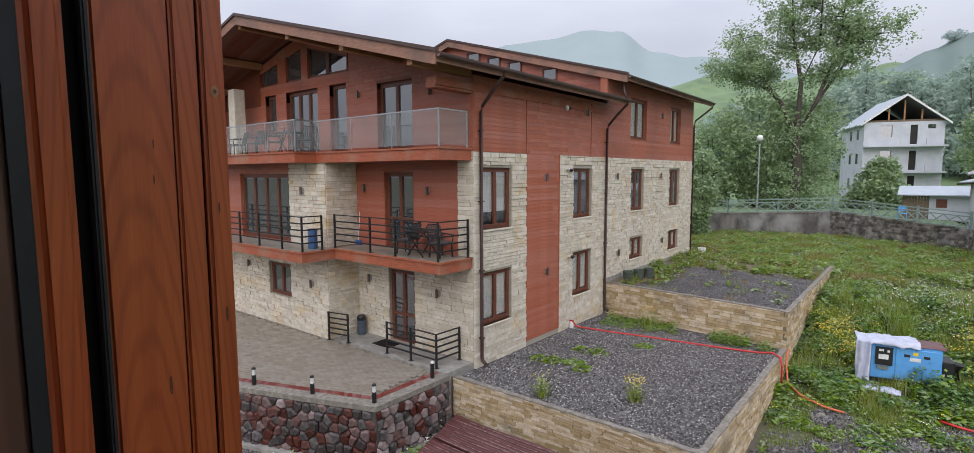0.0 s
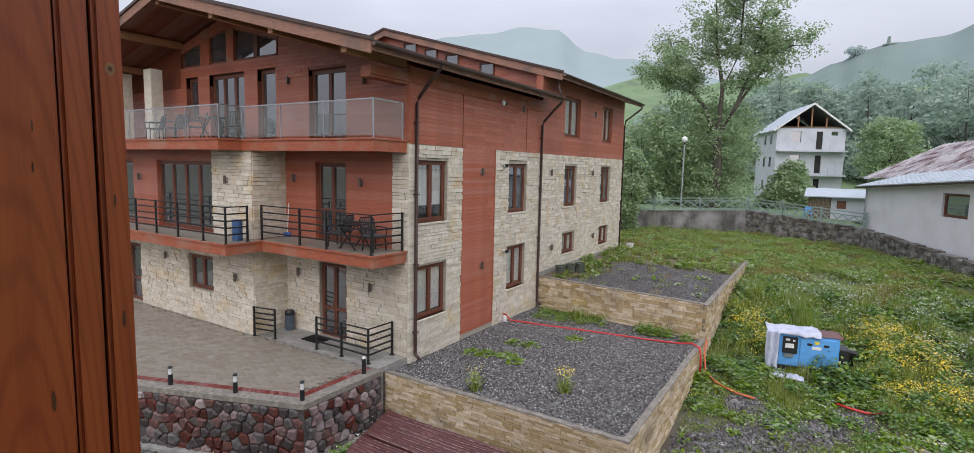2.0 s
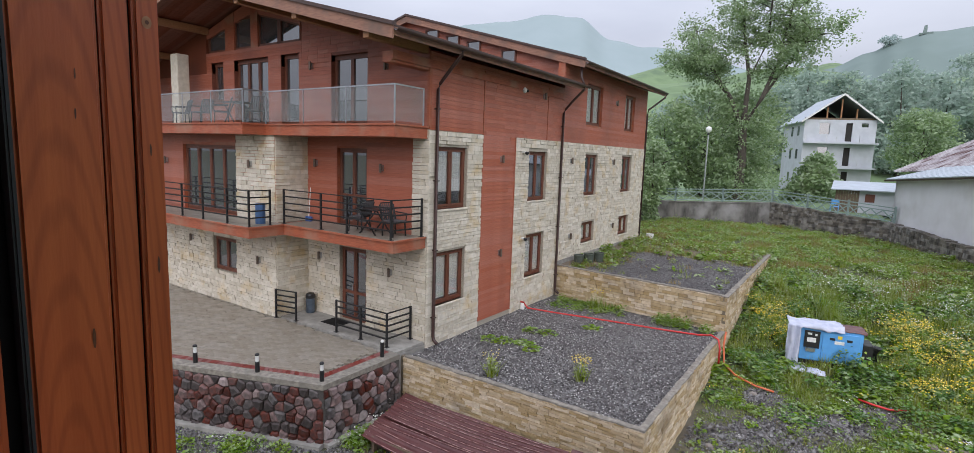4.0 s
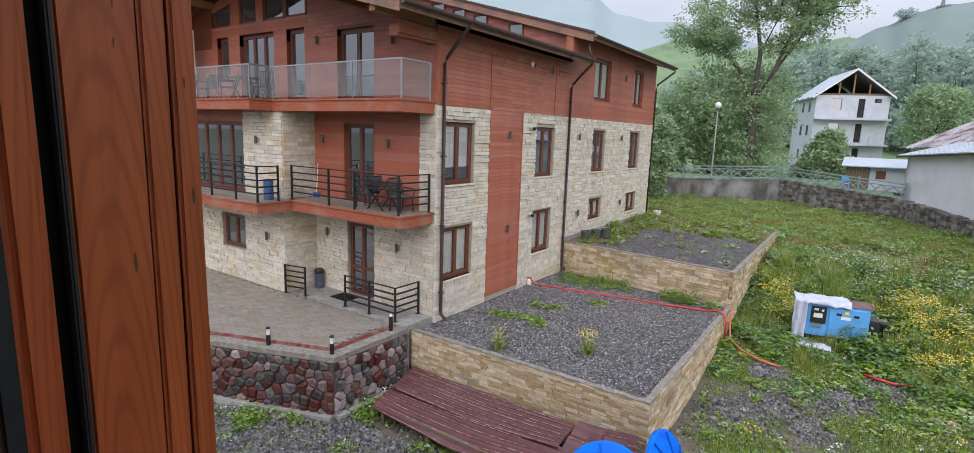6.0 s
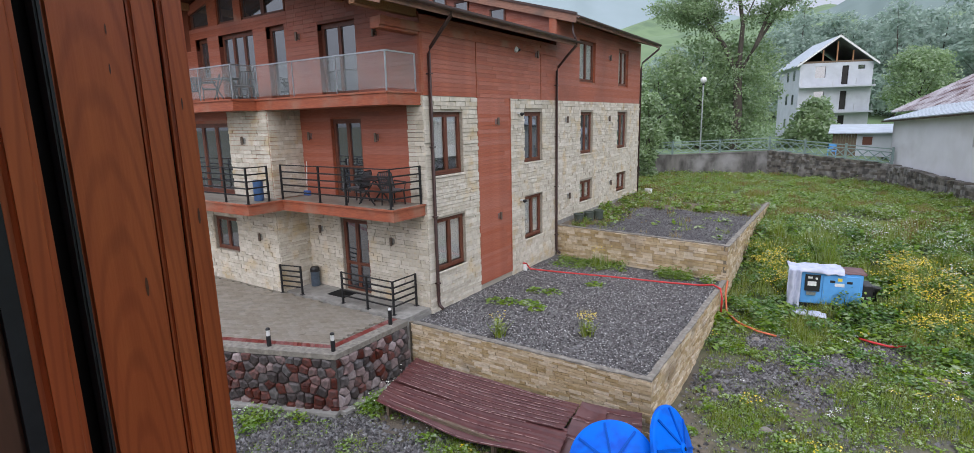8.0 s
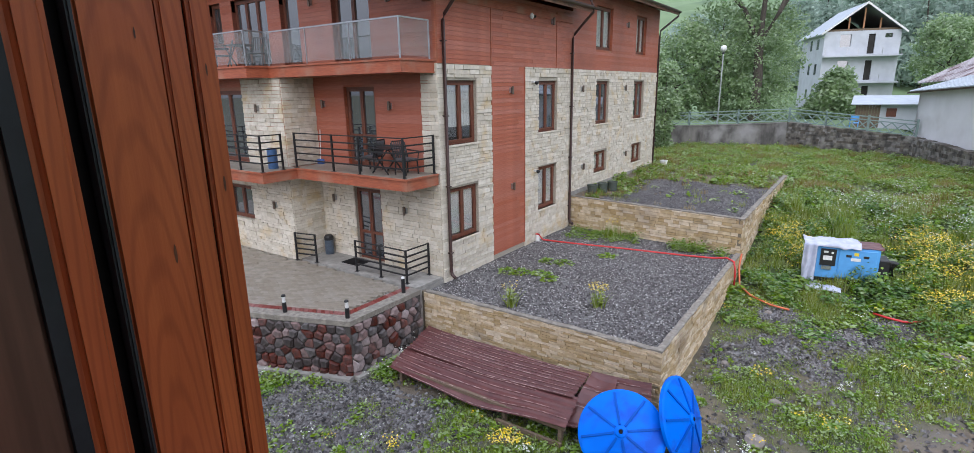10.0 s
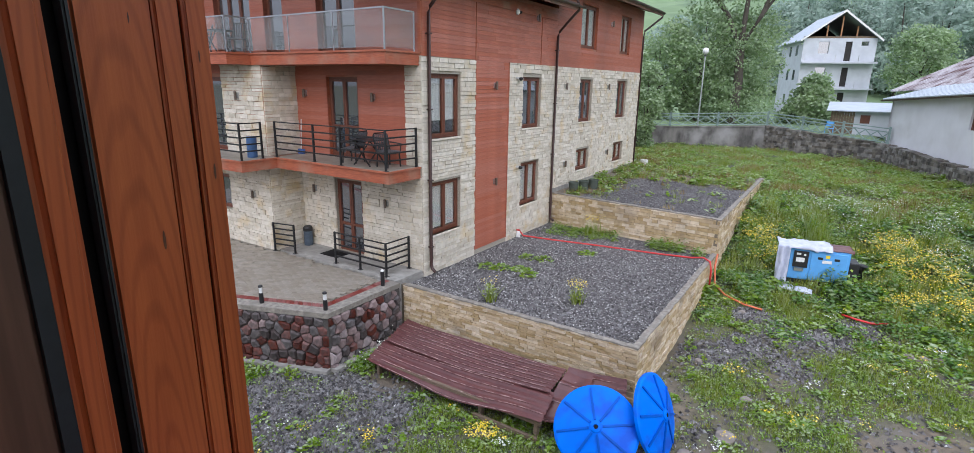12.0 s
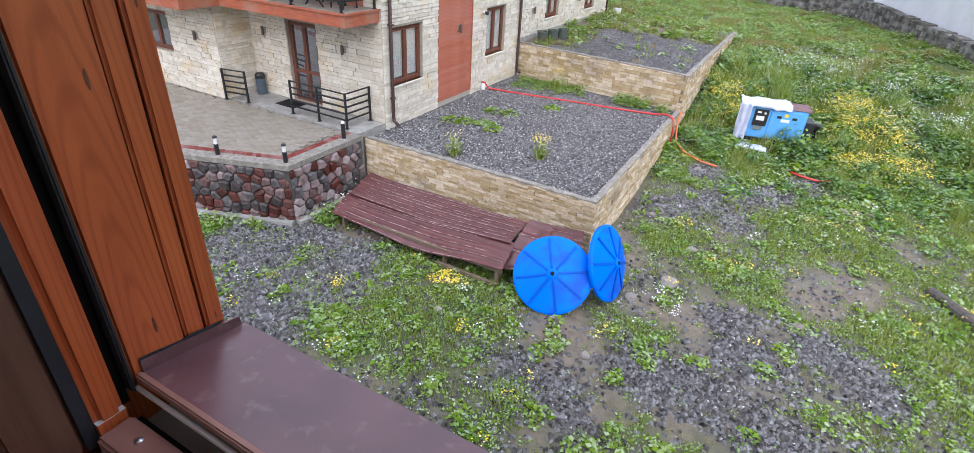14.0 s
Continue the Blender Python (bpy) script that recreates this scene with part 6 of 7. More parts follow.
part("shaft", Geo().add([(-2.4, -2.4, 0), (2.4, -2.4, 0), (2.4, 2.4, 0), (-2.4, 2.4, 0), (-1.2, -1.5, 11.5), (1.9, -1.5, 12.5), (1.9, 1.5, 12.5), (-1.2, 1.5, 11.5)], BOX), HILL_HAZE_TINT_NEAR, tow)
part("ruin_base", Geo().box(-6, -2, -1, 9, 2, 1.6), HILL_HAZE_TINT_NEAR, tow)
tree("hilltop_tree", 9.9 + 0.022 * 515, 503, 97.5, 7.0, 6.5, 0.4, 46, 0.8, FOLIAGE_HAZE_TINT, 77, "misty clump of trees on the hilltop", 0.05, clump=3, per=16, group="far trees")

# ---- old boundary wall, fence and street lamp ----
TOPS = [2.55, 2.6, 2.85, 2.35, 2.05, 1.2]
bw = solid("boundary_wall", Geo(), OLD_CONCRETE, "old boundary wall of stained concrete and grey stone", "wall", kind="structure")


def wall_run(p, q, z0, z1, zb, th=0.4):
    d = Vector((q[0] - p[0], q[1] - p[1], 0)).normalized()
    n = Vector((d.y, -d.x, 0)) * (th / 2)
    a, b = Vector((*p, 0)), Vector((*q, 0))
    v = [a - n, b - n, b + n, a + n]
    return Geo().add([(w.x, w.y, zb) for w in v] + [(w.x, w.y, z) for w, z in zip(v, (z0, z1, z1, z0))], BOX)


for i, (p, q) in enumerate(zip(WALL_LINE[:5], WALL_LINE[1:6])):
    z0, z1 = TOPS[i], TOPS[i + 1]
    part("wall_run", wall_run(p, q, z0, z1, 0.2 if i < 3 else -0.6), OLD_CONCRETE if i < 2 else OLD_STONE, bw, "stained grey concrete run" if i < 2 else "rough grey stone run")
    if i >= 2:
        d = Vector((q[0] - p[0], q[1] - p[1], 0))
        ln = d.length
        d.normalize()
        n = Vector((d.y, -d.x, 0))
        if n.y > 0:
            n = -n

        def face(a, t, z, p=p, d=d, n=n):
            w = Vector((*p, 0)) + d * a + n * (0.2 + t)
            return (w.x, w.y, z)
        st = ledger(face, 0, ln, 0.3, max(z0, z1), [], rng, low=0.09, high=0.22, short=0.18, long=0.6, top=lambda a, z0=z0, z1=z1, ln=ln: z0 + (z1 - z0) * a / ln + 0.05)
        sg = Geo()
        for bx8 in st:
            sg.add(bx8, BOX)
        part("stonework", sg, OLD_STONE, bw, "uneven grey stones", kind="stuff")
    if i < 2:
        part("wall_cap", Geo().bar((*p, z0 + 0.035), (*q, z1 + 0.035), 0.47, 0.09), OLD_CONCRETE, bw)
    else:
        cg, m_ = Geo(), int(ln / 0.42)
        for k in range(m_):
            f0, f1 = k / m_, (k + 0.93) / m_
            a3, b3 = Vector((*p, z0)).lerp(Vector((*q, z1)), f0), Vector((*p, z0)).lerp(Vector((*q, z1)), f1)
            up_ = Vector((0, 0, rng.uniform(0.0, 0.07)))
            cg.bar(a3 + up_, b3 + up_ + Vector((0, 0, rng.uniform(-0.03, 0.03))), 0.42 + rng.uniform(0, 0.12), 0.13)
        part("cap_stones", cg, OLD_STONE, bw, "uneven grey cap stones", kind="stuff")

def fence_panel(p, q, z0, z1, h=0.95):
    o = thing("fence_panel", "pale green steel fence panel with crossed bars", "fence", "fence panels", at=(*p, z0))
    a, b = Vector((0, 0, 0)), Vector((q[0] - p[0], q[1] - p[1], z1 - z0))
    up = Vector((0, 0, 1))
    for e in (a, b):
        part("post", Geo().bar(e, e + up * (h + 0.12), 0.13), FENCE_GREEN, o)
    for z in (0.12, h * 0.78, h):
        part("rail", Geo().bar(a + up * z, b + up * z, 0.07, 0.06), FENCE_GREEN, o)
    n = 4
    for k in range(n):
        c0, c1 = a.lerp(b, k / n), a.lerp(b, (k + 1) / n)
        part("brace", Geo().bar(c0 + up * 0.14, c1 + up * h * 0.76, 0.05), FENCE_GREEN, o)
        part("brace", Geo().bar(c0 + up * h * 0.76, c1 + up * 0.14, 0.05), FENCE_GREEN, o)


for (p, q, z0, z1, n) in ((WALL_LINE[0], WALL_LINE[1], 2.61, 2.67, 4), (WALL_LINE[1], WALL_LINE[2], 2.67, 2.92, 2), (WALL_LINE[2], WALL_LINE[3], 2.92, 2.42, 3)):
    for k in range(n):
        a, b = k / n, (k + 1) / n
        fence_panel((p[0] + (q[0] - p[0]) * a, p[1] + (q[1] - p[1]) * a), (p[0] + (q[0] - p[0]) * b, p[1] + (q[1] - p[1]) * b), z0 + (z1 - z0) * a, z0 + (z1 - z0) * b)
sl = thing("street_lamp", "slim pale street lamp with a white globe", "lamp", at=(0.15, 33.2, 2.3))
part("pole", Geo().tube([(0, 0, 0), (0, 0, 2), (0, 0, 5.7)], 0.06, 12, [0.075, 0.06, 0.05]), STEEL, sl)
part("neck", Geo().lathe([(0.09, 5.6), (0.11, 5.66), (0.06, 5.76)], 14), BLACK_STEEL, sl)
part("globe", Geo().lathe([(0.05, 5.74), (0.19, 5.86), (0.23, 6.0), (0.19, 6.16), (0.05, 6.24)], 18), LIGHT_CAP, sl, "white globe", smooth=True)
ol = thing("slab_stones", "flat grey stone slabs lying in the meadow", "stone", at=(0, 0, 0))
for x, y, w in ((11.2, 20.2, 0.8), (11.1, 17.8, 0.9), (12.4, 17.9, 0.6), (13.3, 14.8, 0.6), (14.6, 15.0, 0.7)):
    part("slab", bevelled(Geo().box(x, y, ground_z(x, y) - 0.2, x + w, y + w * 0.7, ground_z(x, y) + 0.13), 0.05, 1), ROCK, ol)

# ---- white farmhouse beside the meadow ----
fh = thing("farmhouse", "low white-plastered farmhouse with a metal roof", "building", at=(0, 0, 0))
P0, P1 = Vector((12.05, 30.1, 0)), Vector((18.0, 13.6, 0))
fd = (P1 - P0).normalized()
fn = Vector((-fd.y, fd.x, 0))
if fn.x < 0:
    fn = -fn
FL = (P1 - P0).length


def fw(a, t, z):
    w = P0 + fd * a - fn * t
    return (w.x, w.y, z)


WIN = [(8.0, 10.0, 3.85, 5.0)]


def eave(a):
    return 5.1 + 0.05 * a


w = Geo()
wall_with_holes(w, fw, 0, FL, 0.8, 5.1, WIN, -0.3, 0)
part("wall", w, WHITE_WALL, fh)
w = Geo().add([fw(0, 0, 5.1), fw(FL, 0, 5.1), fw(FL, -0.3, 5.1), fw(0, -0.3, 5.1), fw(0, 0, 5.12), fw(FL, 0, eave(FL)), fw(FL, -0.3, eave(FL)), fw(0, -0.3, 5.12)], BOX)
part("wall_top", w, WHITE_WALL, fh)
part("end_wall", Geo().add([fw(0, 0, 1.5), fw(0.3, 0, 1.5), fw(0.3, -7, 1.5), fw(0, -7, 1.5), fw(0, 0, 5.1), fw(0.3, 0, 5.1), fw(0.3, -7, 5.1), fw(0, -7, 5.1)], BOX), WHITE_WALL, fh)
window("window", fw, *WIN[0], fh, label="single brown-framed farmhouse window", leaves=1)
nn = 26
rf = Geo()
for k in range(nn):
    a0, a1 = -0.5 + (FL + 1) * k / nn, -0.5 + (FL + 1) * (k + 1) / nn
    rf.add([fw(a0, 0.35, eave(a0) - 0.02), fw(a1, 0.35, eave(a1) - 0.02), fw(a1, -2.6, eave(a1) + 0.82), fw(a0, -2.6, eave(a0) + 0.82),
            fw(a0, 0.35, eave(a0) + 0.03), fw(a1 - 0.01, 0.35, eave(a1) + 0.03), fw(a1 - 0.01, -2.6, eave(a1) + 0.87), fw(a0, -2.6, eave(a0) + 0.87)], BOX)
    rf.bar(fw(a0, 0.35, eave(a0) + 0.04), fw(a0, -2.6, eave(a0) + 0.88), 0.03, 0.04)
part("roof", rf, BLUE_ROOF, fh, "pale grey-blue sheet roof", kind="stuff")
rr = Geo()
for k in range(60):
    a0, a1 = -6.5 + 30 * k / 60, -6.5 + 30 * (k + 1) / 60
    rise = 0.036
    rr.add([fw(a0, -2.5, 5.75 + rise * a0), fw(a1, -2.5, 5.75 + rise * a1), fw(a1, -7.5, 8.3 + rise * a1), fw(a0, -7.5, 8.3 + rise * a0),
            fw(a0, -2.5, 5.8 + rise * a0), fw(a1 - 0.02, -2.5, 5.8 + rise * a1), fw(a1 - 0.02, -7.5, 8.35 + rise * a1), fw(a0, -7.5, 8.35 + rise * a0)], BOX)
    rr.bar(fw(a0, -2.5, 5.85 + rise * a0), fw(a0, -7.5, 8.4 + rise * a0), 0.06, 0.07)
part("upper_roof", rr, RUST_ROOF, fh, "faded maroon ribbed metal roof", kind="stuff")
gt = Geo().bar(fw(-0.5, 0.42, eave(-0.5) - 0.08), fw(FL + 0.5, 0.42, eave(FL) - 0.08), 0.1, 0.09)
part("eave_board", gt, SPOUT, fh)
part("cable", Geo().tube([fw(-0.1, 0.1, 2.5), fw(2.5, 0.12, 1.85), fw(6, 0.12, 1.75), fw(8.5, 0.12, 1.5), fw(12, 0.12, 1.55), fw(16, 0.12, 1.4)], 0.05, 8), LIGHT_CAP, fh, "sagging white pipe along the wall foot", smooth=True)
sh = thing("garden_shed", "small shed of boards and white plaster with tin roof", "building", at=(10.2, 38.0, 2.3))
part("shed_wall", Geo().box(0, 0, 0, 3.4, 3, 1.75), BLOCK_WALL, sh)
for k in range(9):
    part("shed_board", Geo().box(-1.4 + 0.17 * k, -0.05, 0, -1.24 + 0.17 * k, 0, 1.75), TIMBER, sh)
part("shed_roof", Geo().add([(-1.7, -0.6, 1.75), (3.8, -0.6, 1.75), (3.8, 3.2, 2.3), (-1.7, 3.2, 2.3), (-1.7, -0.6, 1.82), (3.8, -0.6, 1.82), (3.8, 3.2, 2.37), (-1.7, 3.2, 2.37)], BOX), BLUE_ROOF, sh)
part("shed_window", Geo().box(0.5, -0.04, 0.9, 1.1, 0.02, 1.5), FRAME, sh)
ch = thing("garden_chair", "bright blue garden chair beside the shed", "chair", at=(8.6, 35.6, 2.4))
for x in (0, 0.5):
    for y in (0, 0.5):
        part("leg", Geo().box(x, y, -0.1, x + 0.05, y + 0.05, 0.95 if y else 0.45), GEN_BLUE, ch)
part("seat", Geo().box(0, 0, 0.42, 0.55, 0.55, 0.47), GEN_BLUE, ch)
part("backrest", Geo().box(0, 0.5, 0.6, 0.55, 0.54, 0.95), GEN_BLUE, ch)

# ---- four-storey house on the rise ----
wh = thing("apartment_house", "unfinished white four-storey house with a steep metal roof", "building", at=(3.75, 71.5, 0))
wh.rotation_euler = (0, 0, radians(19))
W, D, H0 = 8.3, 10.0, 11.9
WH_HOLES = [(1.8, 3.0, 10.05, 11.5), (4.85, 5.6, 9.15, 11.5), (6.6, 7.4, 11.0, 11.5), (1.8, 3.0, 6.85, 8.35), (4.85, 5.6, 6.0, 8.35), (4.85, 5.6, 2.9, 5.25), (1.8, 3.0, 3.6, 5.1)]


def whf(a, t, z):
    return (a, -t, z)


w = Geo()
wall_with_holes(w, whf, 0, W, 1.0, H0, WH_HOLES, -0.3, 0)
part("wall_front", w, BLOCK_WALL, wh)
part("wall_side", Geo().box(0, 0.3, 1.0, 0.3, D, H0), BLOCK_WALL, wh)
part("wall_side", Geo().box(W - 0.3, 0.3, 1.0, W, D, H0), BLOCK_WALL, wh)
# Back wall coloured near-black for the shade inside the open attic.
part("wall_back", Geo().prism([(0.3, 1.0), (W - 0.3, 1.0), (W - 0.3, H0), (W / 2, 14.8), (0.3, H0)], "y", D - 0.3, D), UNLIT_ROOM, wh)
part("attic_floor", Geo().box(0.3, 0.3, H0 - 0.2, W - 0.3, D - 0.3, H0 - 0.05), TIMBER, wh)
# Tall openings are filled with near-black sheets in place of unlit rooms.
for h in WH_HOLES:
    part("window", Geo().box(h[0], 0.16, h[2], h[1], 0.2, h[3]), PANE if h[3] - h[2] < 2 else UNLIT_ROOM, wh)
for y, z in ((2, 9.9), (5, 9.9), (2, 6.8), (5, 6.8), (2.2, 3.6), (5, 3.6)):
    part("side_window", Geo().box(-0.02, y, z, 0.05, y + 0.9, z + 1.3), PANE, wh)
for z in (8.8, 5.6):
    part("balcony_slab", Geo().box(-0.1, -1.0, z, W + 0.1, 0.0, z + 0.2), BLOCK_WALL, wh)
    for x in (0, 2.4, 3.6, 6.2, 8.2):
        part("balcony_post", Geo().box(x, -0.96, z + 0.2, x + 0.05, -0.91, z + 1.0), STEEL, wh)
for x in (2.6, 4.2, 6.0):
    part("attic_post", Geo().bar((x, 0.3, H0), (x, 0.3, 14.9 - abs(x - W / 2) * 0.68 - 0.3), 0.16), BEAM, wh)
part("tie_beam", Geo().box(0, 0.05, H0, W, 0.3, H0 + 0.25), TIMBER, wh)
for s_ in (-1, 1):
    c = W / 2
    e = c + s_ * (c + 0.5)
    part("roof", Geo().prism([(c, 15.2), (e, 11.65), (e, 11.53), (c, 15.05)], "y", -0.45, D + 0.6), BLUE_ROOF, wh, "pale sheet-metal roof slope")
    part("verge", Geo().prism([(c, 15.25), (e, 11.7), (e, 11.45), (c, 14.98)], "y", -0.52, -0.45), LIGHT_CAP, wh)

# ---- generator in the meadow ----
ge = thing("generator", "blue diesel generator cabinet half covered with tarpaulin", "generator", at=(8.98, 7.7, -0.52))
ge.rotation_euler = (0, 0, radians(10))
ge.scale = (0.86, 0.86, 0.9)
part("skid", Geo().box(-0.05, 0.0, 0, 2.0, 0.95, 0.16), BLACK_STEEL, ge)
part("cabinet", bevelled(Geo().box(0, 0.02, 0.16, 1.95, 0.93, 1.32), 0.025, 2), GEN_BLUE, ge)
part("control_panel", Geo().box(0.13, -0.02, 0.62, 0.62, 0.03, 1.22), BLACK_STEEL, ge, "black control panel")
for x, z, w, h in ((0.22, 1.08, 0.14, 0.07), (0.22, 0.82, 0.28, 0.16), (0.46, 1.06, 0.07, 0.07)):
    part("dial", Geo().box(x, -0.03, z, x + w, -0.015, z + h), LIGHT_CAP, ge)
part("side_door", bevelled(Geo().box(0.70, -0.012, 0.24, 1.86, 0.03, 1.24), 0.01, 1), GEN_BLUE, ge)
for x in (0.92, 1.45):
    part("door_grip", bevelled(Geo().box(x, -0.025, 0.98, x + 0.17, -0.005, 1.07), 0.01, 1), BLACK_STEEL, ge)
part("maker_plate", Geo().box(1.08, -0.02, 0.86, 1.38, -0.011, 0.97), LIGHT_CAP, ge)
part("warning_plate", Geo().box(1.16, -0.02, 1.05, 1.30, -0.011, 1.16), YELLOW, ge)
part("socket_box", Geo().box(0.2, -0.05, 0.48, 0.5, 0.03, 0.6), STEEL, ge)
part("exhaust", Geo().tube([(2.0, 0.3, 0.4), (2.35, 0.25, 0.5), (2.4, 0.2, 0.9)], 0.16, 12), BLACK_STEEL, ge, smooth=True)
part("radiator_shroud", bevelled(Geo().box(1.96, 0.1, 0.2, 2.3, 0.85, 0.95), 0.03, 1), BLACK_STEEL, ge)


def draped(name, x0, x1, y0, y1, z, mat_, seed, hang, n=26, m=14, amp=0.05):
    """A crumpled sheet lying on the cabinet, with its front falling by hang."""
    g = Geo()
    for j in range(m + 1):
        for i in range(n + 1):
            x, y = x0 + (x1 - x0) * i / n, y0 + (y1 - y0) * j / m
            zz = z + amp * (1 + noise.noise((x * 3 + seed, y * 4, 0))) + amp * 0.6 * noise.noise((x * 9, y * 9, seed))
            if j < 3:
                zz -= hang * (3 - j) / 3 * (0.7 + 0.5 * noise.noise((x * 3, seed, 1)))
                y = y0 + (y1 - y0) * 3 / m - 0.05 - 0.02 * (3 - j)
            g.v.append((x, y, zz))
    g.f = [(j * (n + 1) + i, j * (n + 1) + i + 1, (j + 1) * (n + 1) + i + 1, (j + 1) * (n + 1) + i) for j in range(m) for i in range(n)]
    ob = new(name, g.mesh(name, mat_, True))
    md = ob.modifiers.new("thickness", "SOLIDIFY")
    md.thickness = 0.012
    ob.location, ob.rotation_euler, ob.scale = ge.location, ge.rotation_euler, ge.scale
    return ob


tagged(draped("tarpaulin", -0.42, 1.35, -0.25, 0.9, 1.36, TARP, 2, 0.18, amp=0.07), "crumpled white tarpaulin lying on the generator", "tarpaulin")
tagged(draped("rusty_cover", 0.4, 2.05, -0.12, 1.0, 1.33, MAROON, 5, 0.05, amp=0.03), "brown sheet cover lying on the generator", "cover")
g = Geo()
n, m = 12, 18
for j in range(m + 1):
    for i in range(n + 1):
        u, v = i / n, j / m
        g.v.append((-0.45 + 0.42 * u + 0.05 * noise.noise((u * 4, v * 3, 1)), -0.16 - 0.1 * v + 0.07 * math.sin(u * 11 + v * 2), 1.40 - 1.33 * v + 0.03 * noise.noise((u * 5, v * 5, 8))))
g.f = [(j * (n + 1) + i, j * (n + 1) + i + 1, (j + 1) * (n + 1) + i + 1, (j + 1) * (n + 1) + i) for j in range(m) for i in range(n)]
hang = new("hanging_tarpaulin", g.mesh("hanging_tarpaulin", TARP, True))
hang.modifiers.new("thickness", "SOLIDIFY").thickness = 0.012
hang.location, hang.rotation_euler, hang.scale = ge.location, ge.rotation_euler, ge.scale
tagged(hang, "white tarpaulin hanging in folds to the ground", "tarpaulin")

# ---- hoses ----
solid("red_hose", Geo().tube([(0.15, 5.45, 0.28), (0.3, 5.5, 0.1), (1.5, 5.75, 0.07), (3.1, 6.05, 0.07), (5.2, 6.32, 0.08), (6.2, 6.4, 0.12), (6.6, 6.38, 0.2), (6.85, 6.2, 0.16), (6.93, 6.1, -0.1), (6.95, 6.0, -0.55)], 0.03, 8), RED_HOSE,
      "red hose laid across the gravel and over the wall", "hose", smooth=True)
pts = [(6.94, 6.9, 0.25), (6.95, 6.6, -0.1), (7.1, 6.1, -0.55), (7.5, 5.7, -0.68), (8.1, 5.4, -0.75), (8.6, 5.36, -0.78)]
solid("orange_hose", Geo().tube([(x, y, max(z, ground_z(x, y) + 0.07)) for x, y, z in pts], 0.03, 8), ORANGE_HOSE, "orange hose falling from the wall into the meadow", "hose", smooth=True)
pts = [(10.6, 6.1), (10.95, 5.98), (11.3, 5.95), (11.75, 6.05)]
solid("red_hose", Geo().tube([(x, y, ground_z(x, y) + 0.1) for x, y in pts], 0.032, 8), RED_HOSE, "red hose lying in the grass", "hose", smooth=True)
va = thing("water_valve", "white standpipe valve with a red handle at the wall", "valve", at=(0.12, 5.4, 0.03))
part("pipe", Geo().lathe([(0.08, 0), (0.08, 0.2), (0.05, 0.26)], 12), LIGHT_CAP, va)
part("handle", Geo().box(-0.09, -0.02, 0.26, 0.09, 0.02, 0.31), RED_HOSE, va)

# ---- maroon sheets, pallet frame and blue lids ----


def metal_sheet(name, c, label, ribs, seed, sag=0.05, lift=0.0, droop=0.0):
    """A ribbed sheet spanned by four corners, ribs along the first edge."""
    a, b, d, e = [Vector(p) for p in c]
    g, sc = Geo(), Geo()
    n = ribs * 6
    m = 32
    def at(u, v):
        p = a.lerp(b, u).lerp(e.lerp(d, u), v)
        k = (v * ribs) % 1
        p.z -= droop * math.exp(-((u - 0.5) / 0.3) ** 2) * (1 - v) ** 2 - 0.5 * droop * noise.noise((u * 2.2, 0, seed)) * (1 - v)
        p += Vector((0, 1, 0)) * droop * 0.5 * noise.noise((u * 2.5, 3, seed)) * (1 - v)
        p.z += (0.035 if k < 0.18 else 0.0) + lift + sag * (0.5 * noise.noise((u * 3, v * 4, seed)) - math.sin(u * math.pi) * 0.6)
        return p
    for i in range(m + 1):
        for j in range(n + 1):
            g.v.append(tuple(at(i / m, j / n)))
    g.f = [(i * (n + 1) + j, i * (n + 1) + j + 1, (i + 1) * (n + 1) + j + 1, (i + 1) * (n + 1) + j) for i in range(m) for j in range(n)]
    o = thing(name, label, "metal sheet", "maroon metal sheets")
    q = part("sheet", g, MAROON, o)
    q.modifiers.new("thickness", "SOLIDIFY").thickness = 0.004
    for r in range(ribs):
        u0 = rng.uniform(0.0, 0.12)
        u1 = rng.uniform(0.8, 1.0)
        v = (r + 0.02) / ribs
        part("scuffed_rib", Geo().tube([at(u0 + (u1 - u0) * k / 16, v) + Vector((0, 0, 0.034)) for k in range(17)], 0.008, 5), SCRATCH, o)
    return o


metal_sheet("roofing_sheet", [(0.85, -2.55, -0.78), (5.45, -2.45, -0.72), (5.30, -1.25, -0.78), (0.35, -1.18, -0.84)], "maroon ribbed metal sheet lying on a pallet heap", 8, 1, 0.08, droop=0.06)
metal_sheet("roofing_sheet", [(0.95, -3.35, -0.92), (5.72, -3.30, -0.82), (5.55, -2.35, -0.74), (0.75, -2.45, -0.83)], "maroon ribbed metal sheet with a sagging front edge", 5, 2, 0.07, droop=0.2)
metal_sheet("roofing_sheet", [(5.35, -2.2, -0.98), (6.9, -1.75, -0.85), (6.7, -1.15, -0.62), (5.35, -1.2, -0.72)], "maroon metal offcut beside the terrace wall", 4, 3, 0.04)
metal_sheet("roofing_sheet", [(5.45, -3.0, -1.05), (6.3, -2.8, -1.0), (6.0, -1.35, -0.66), (5.4, -1.35, -0.66)], "bent maroon sheet leaning at the heap", 3, 4, 0.05)
pal = thing("timber_pallet", "weathered timber frame carrying the metal sheets", "pallet")
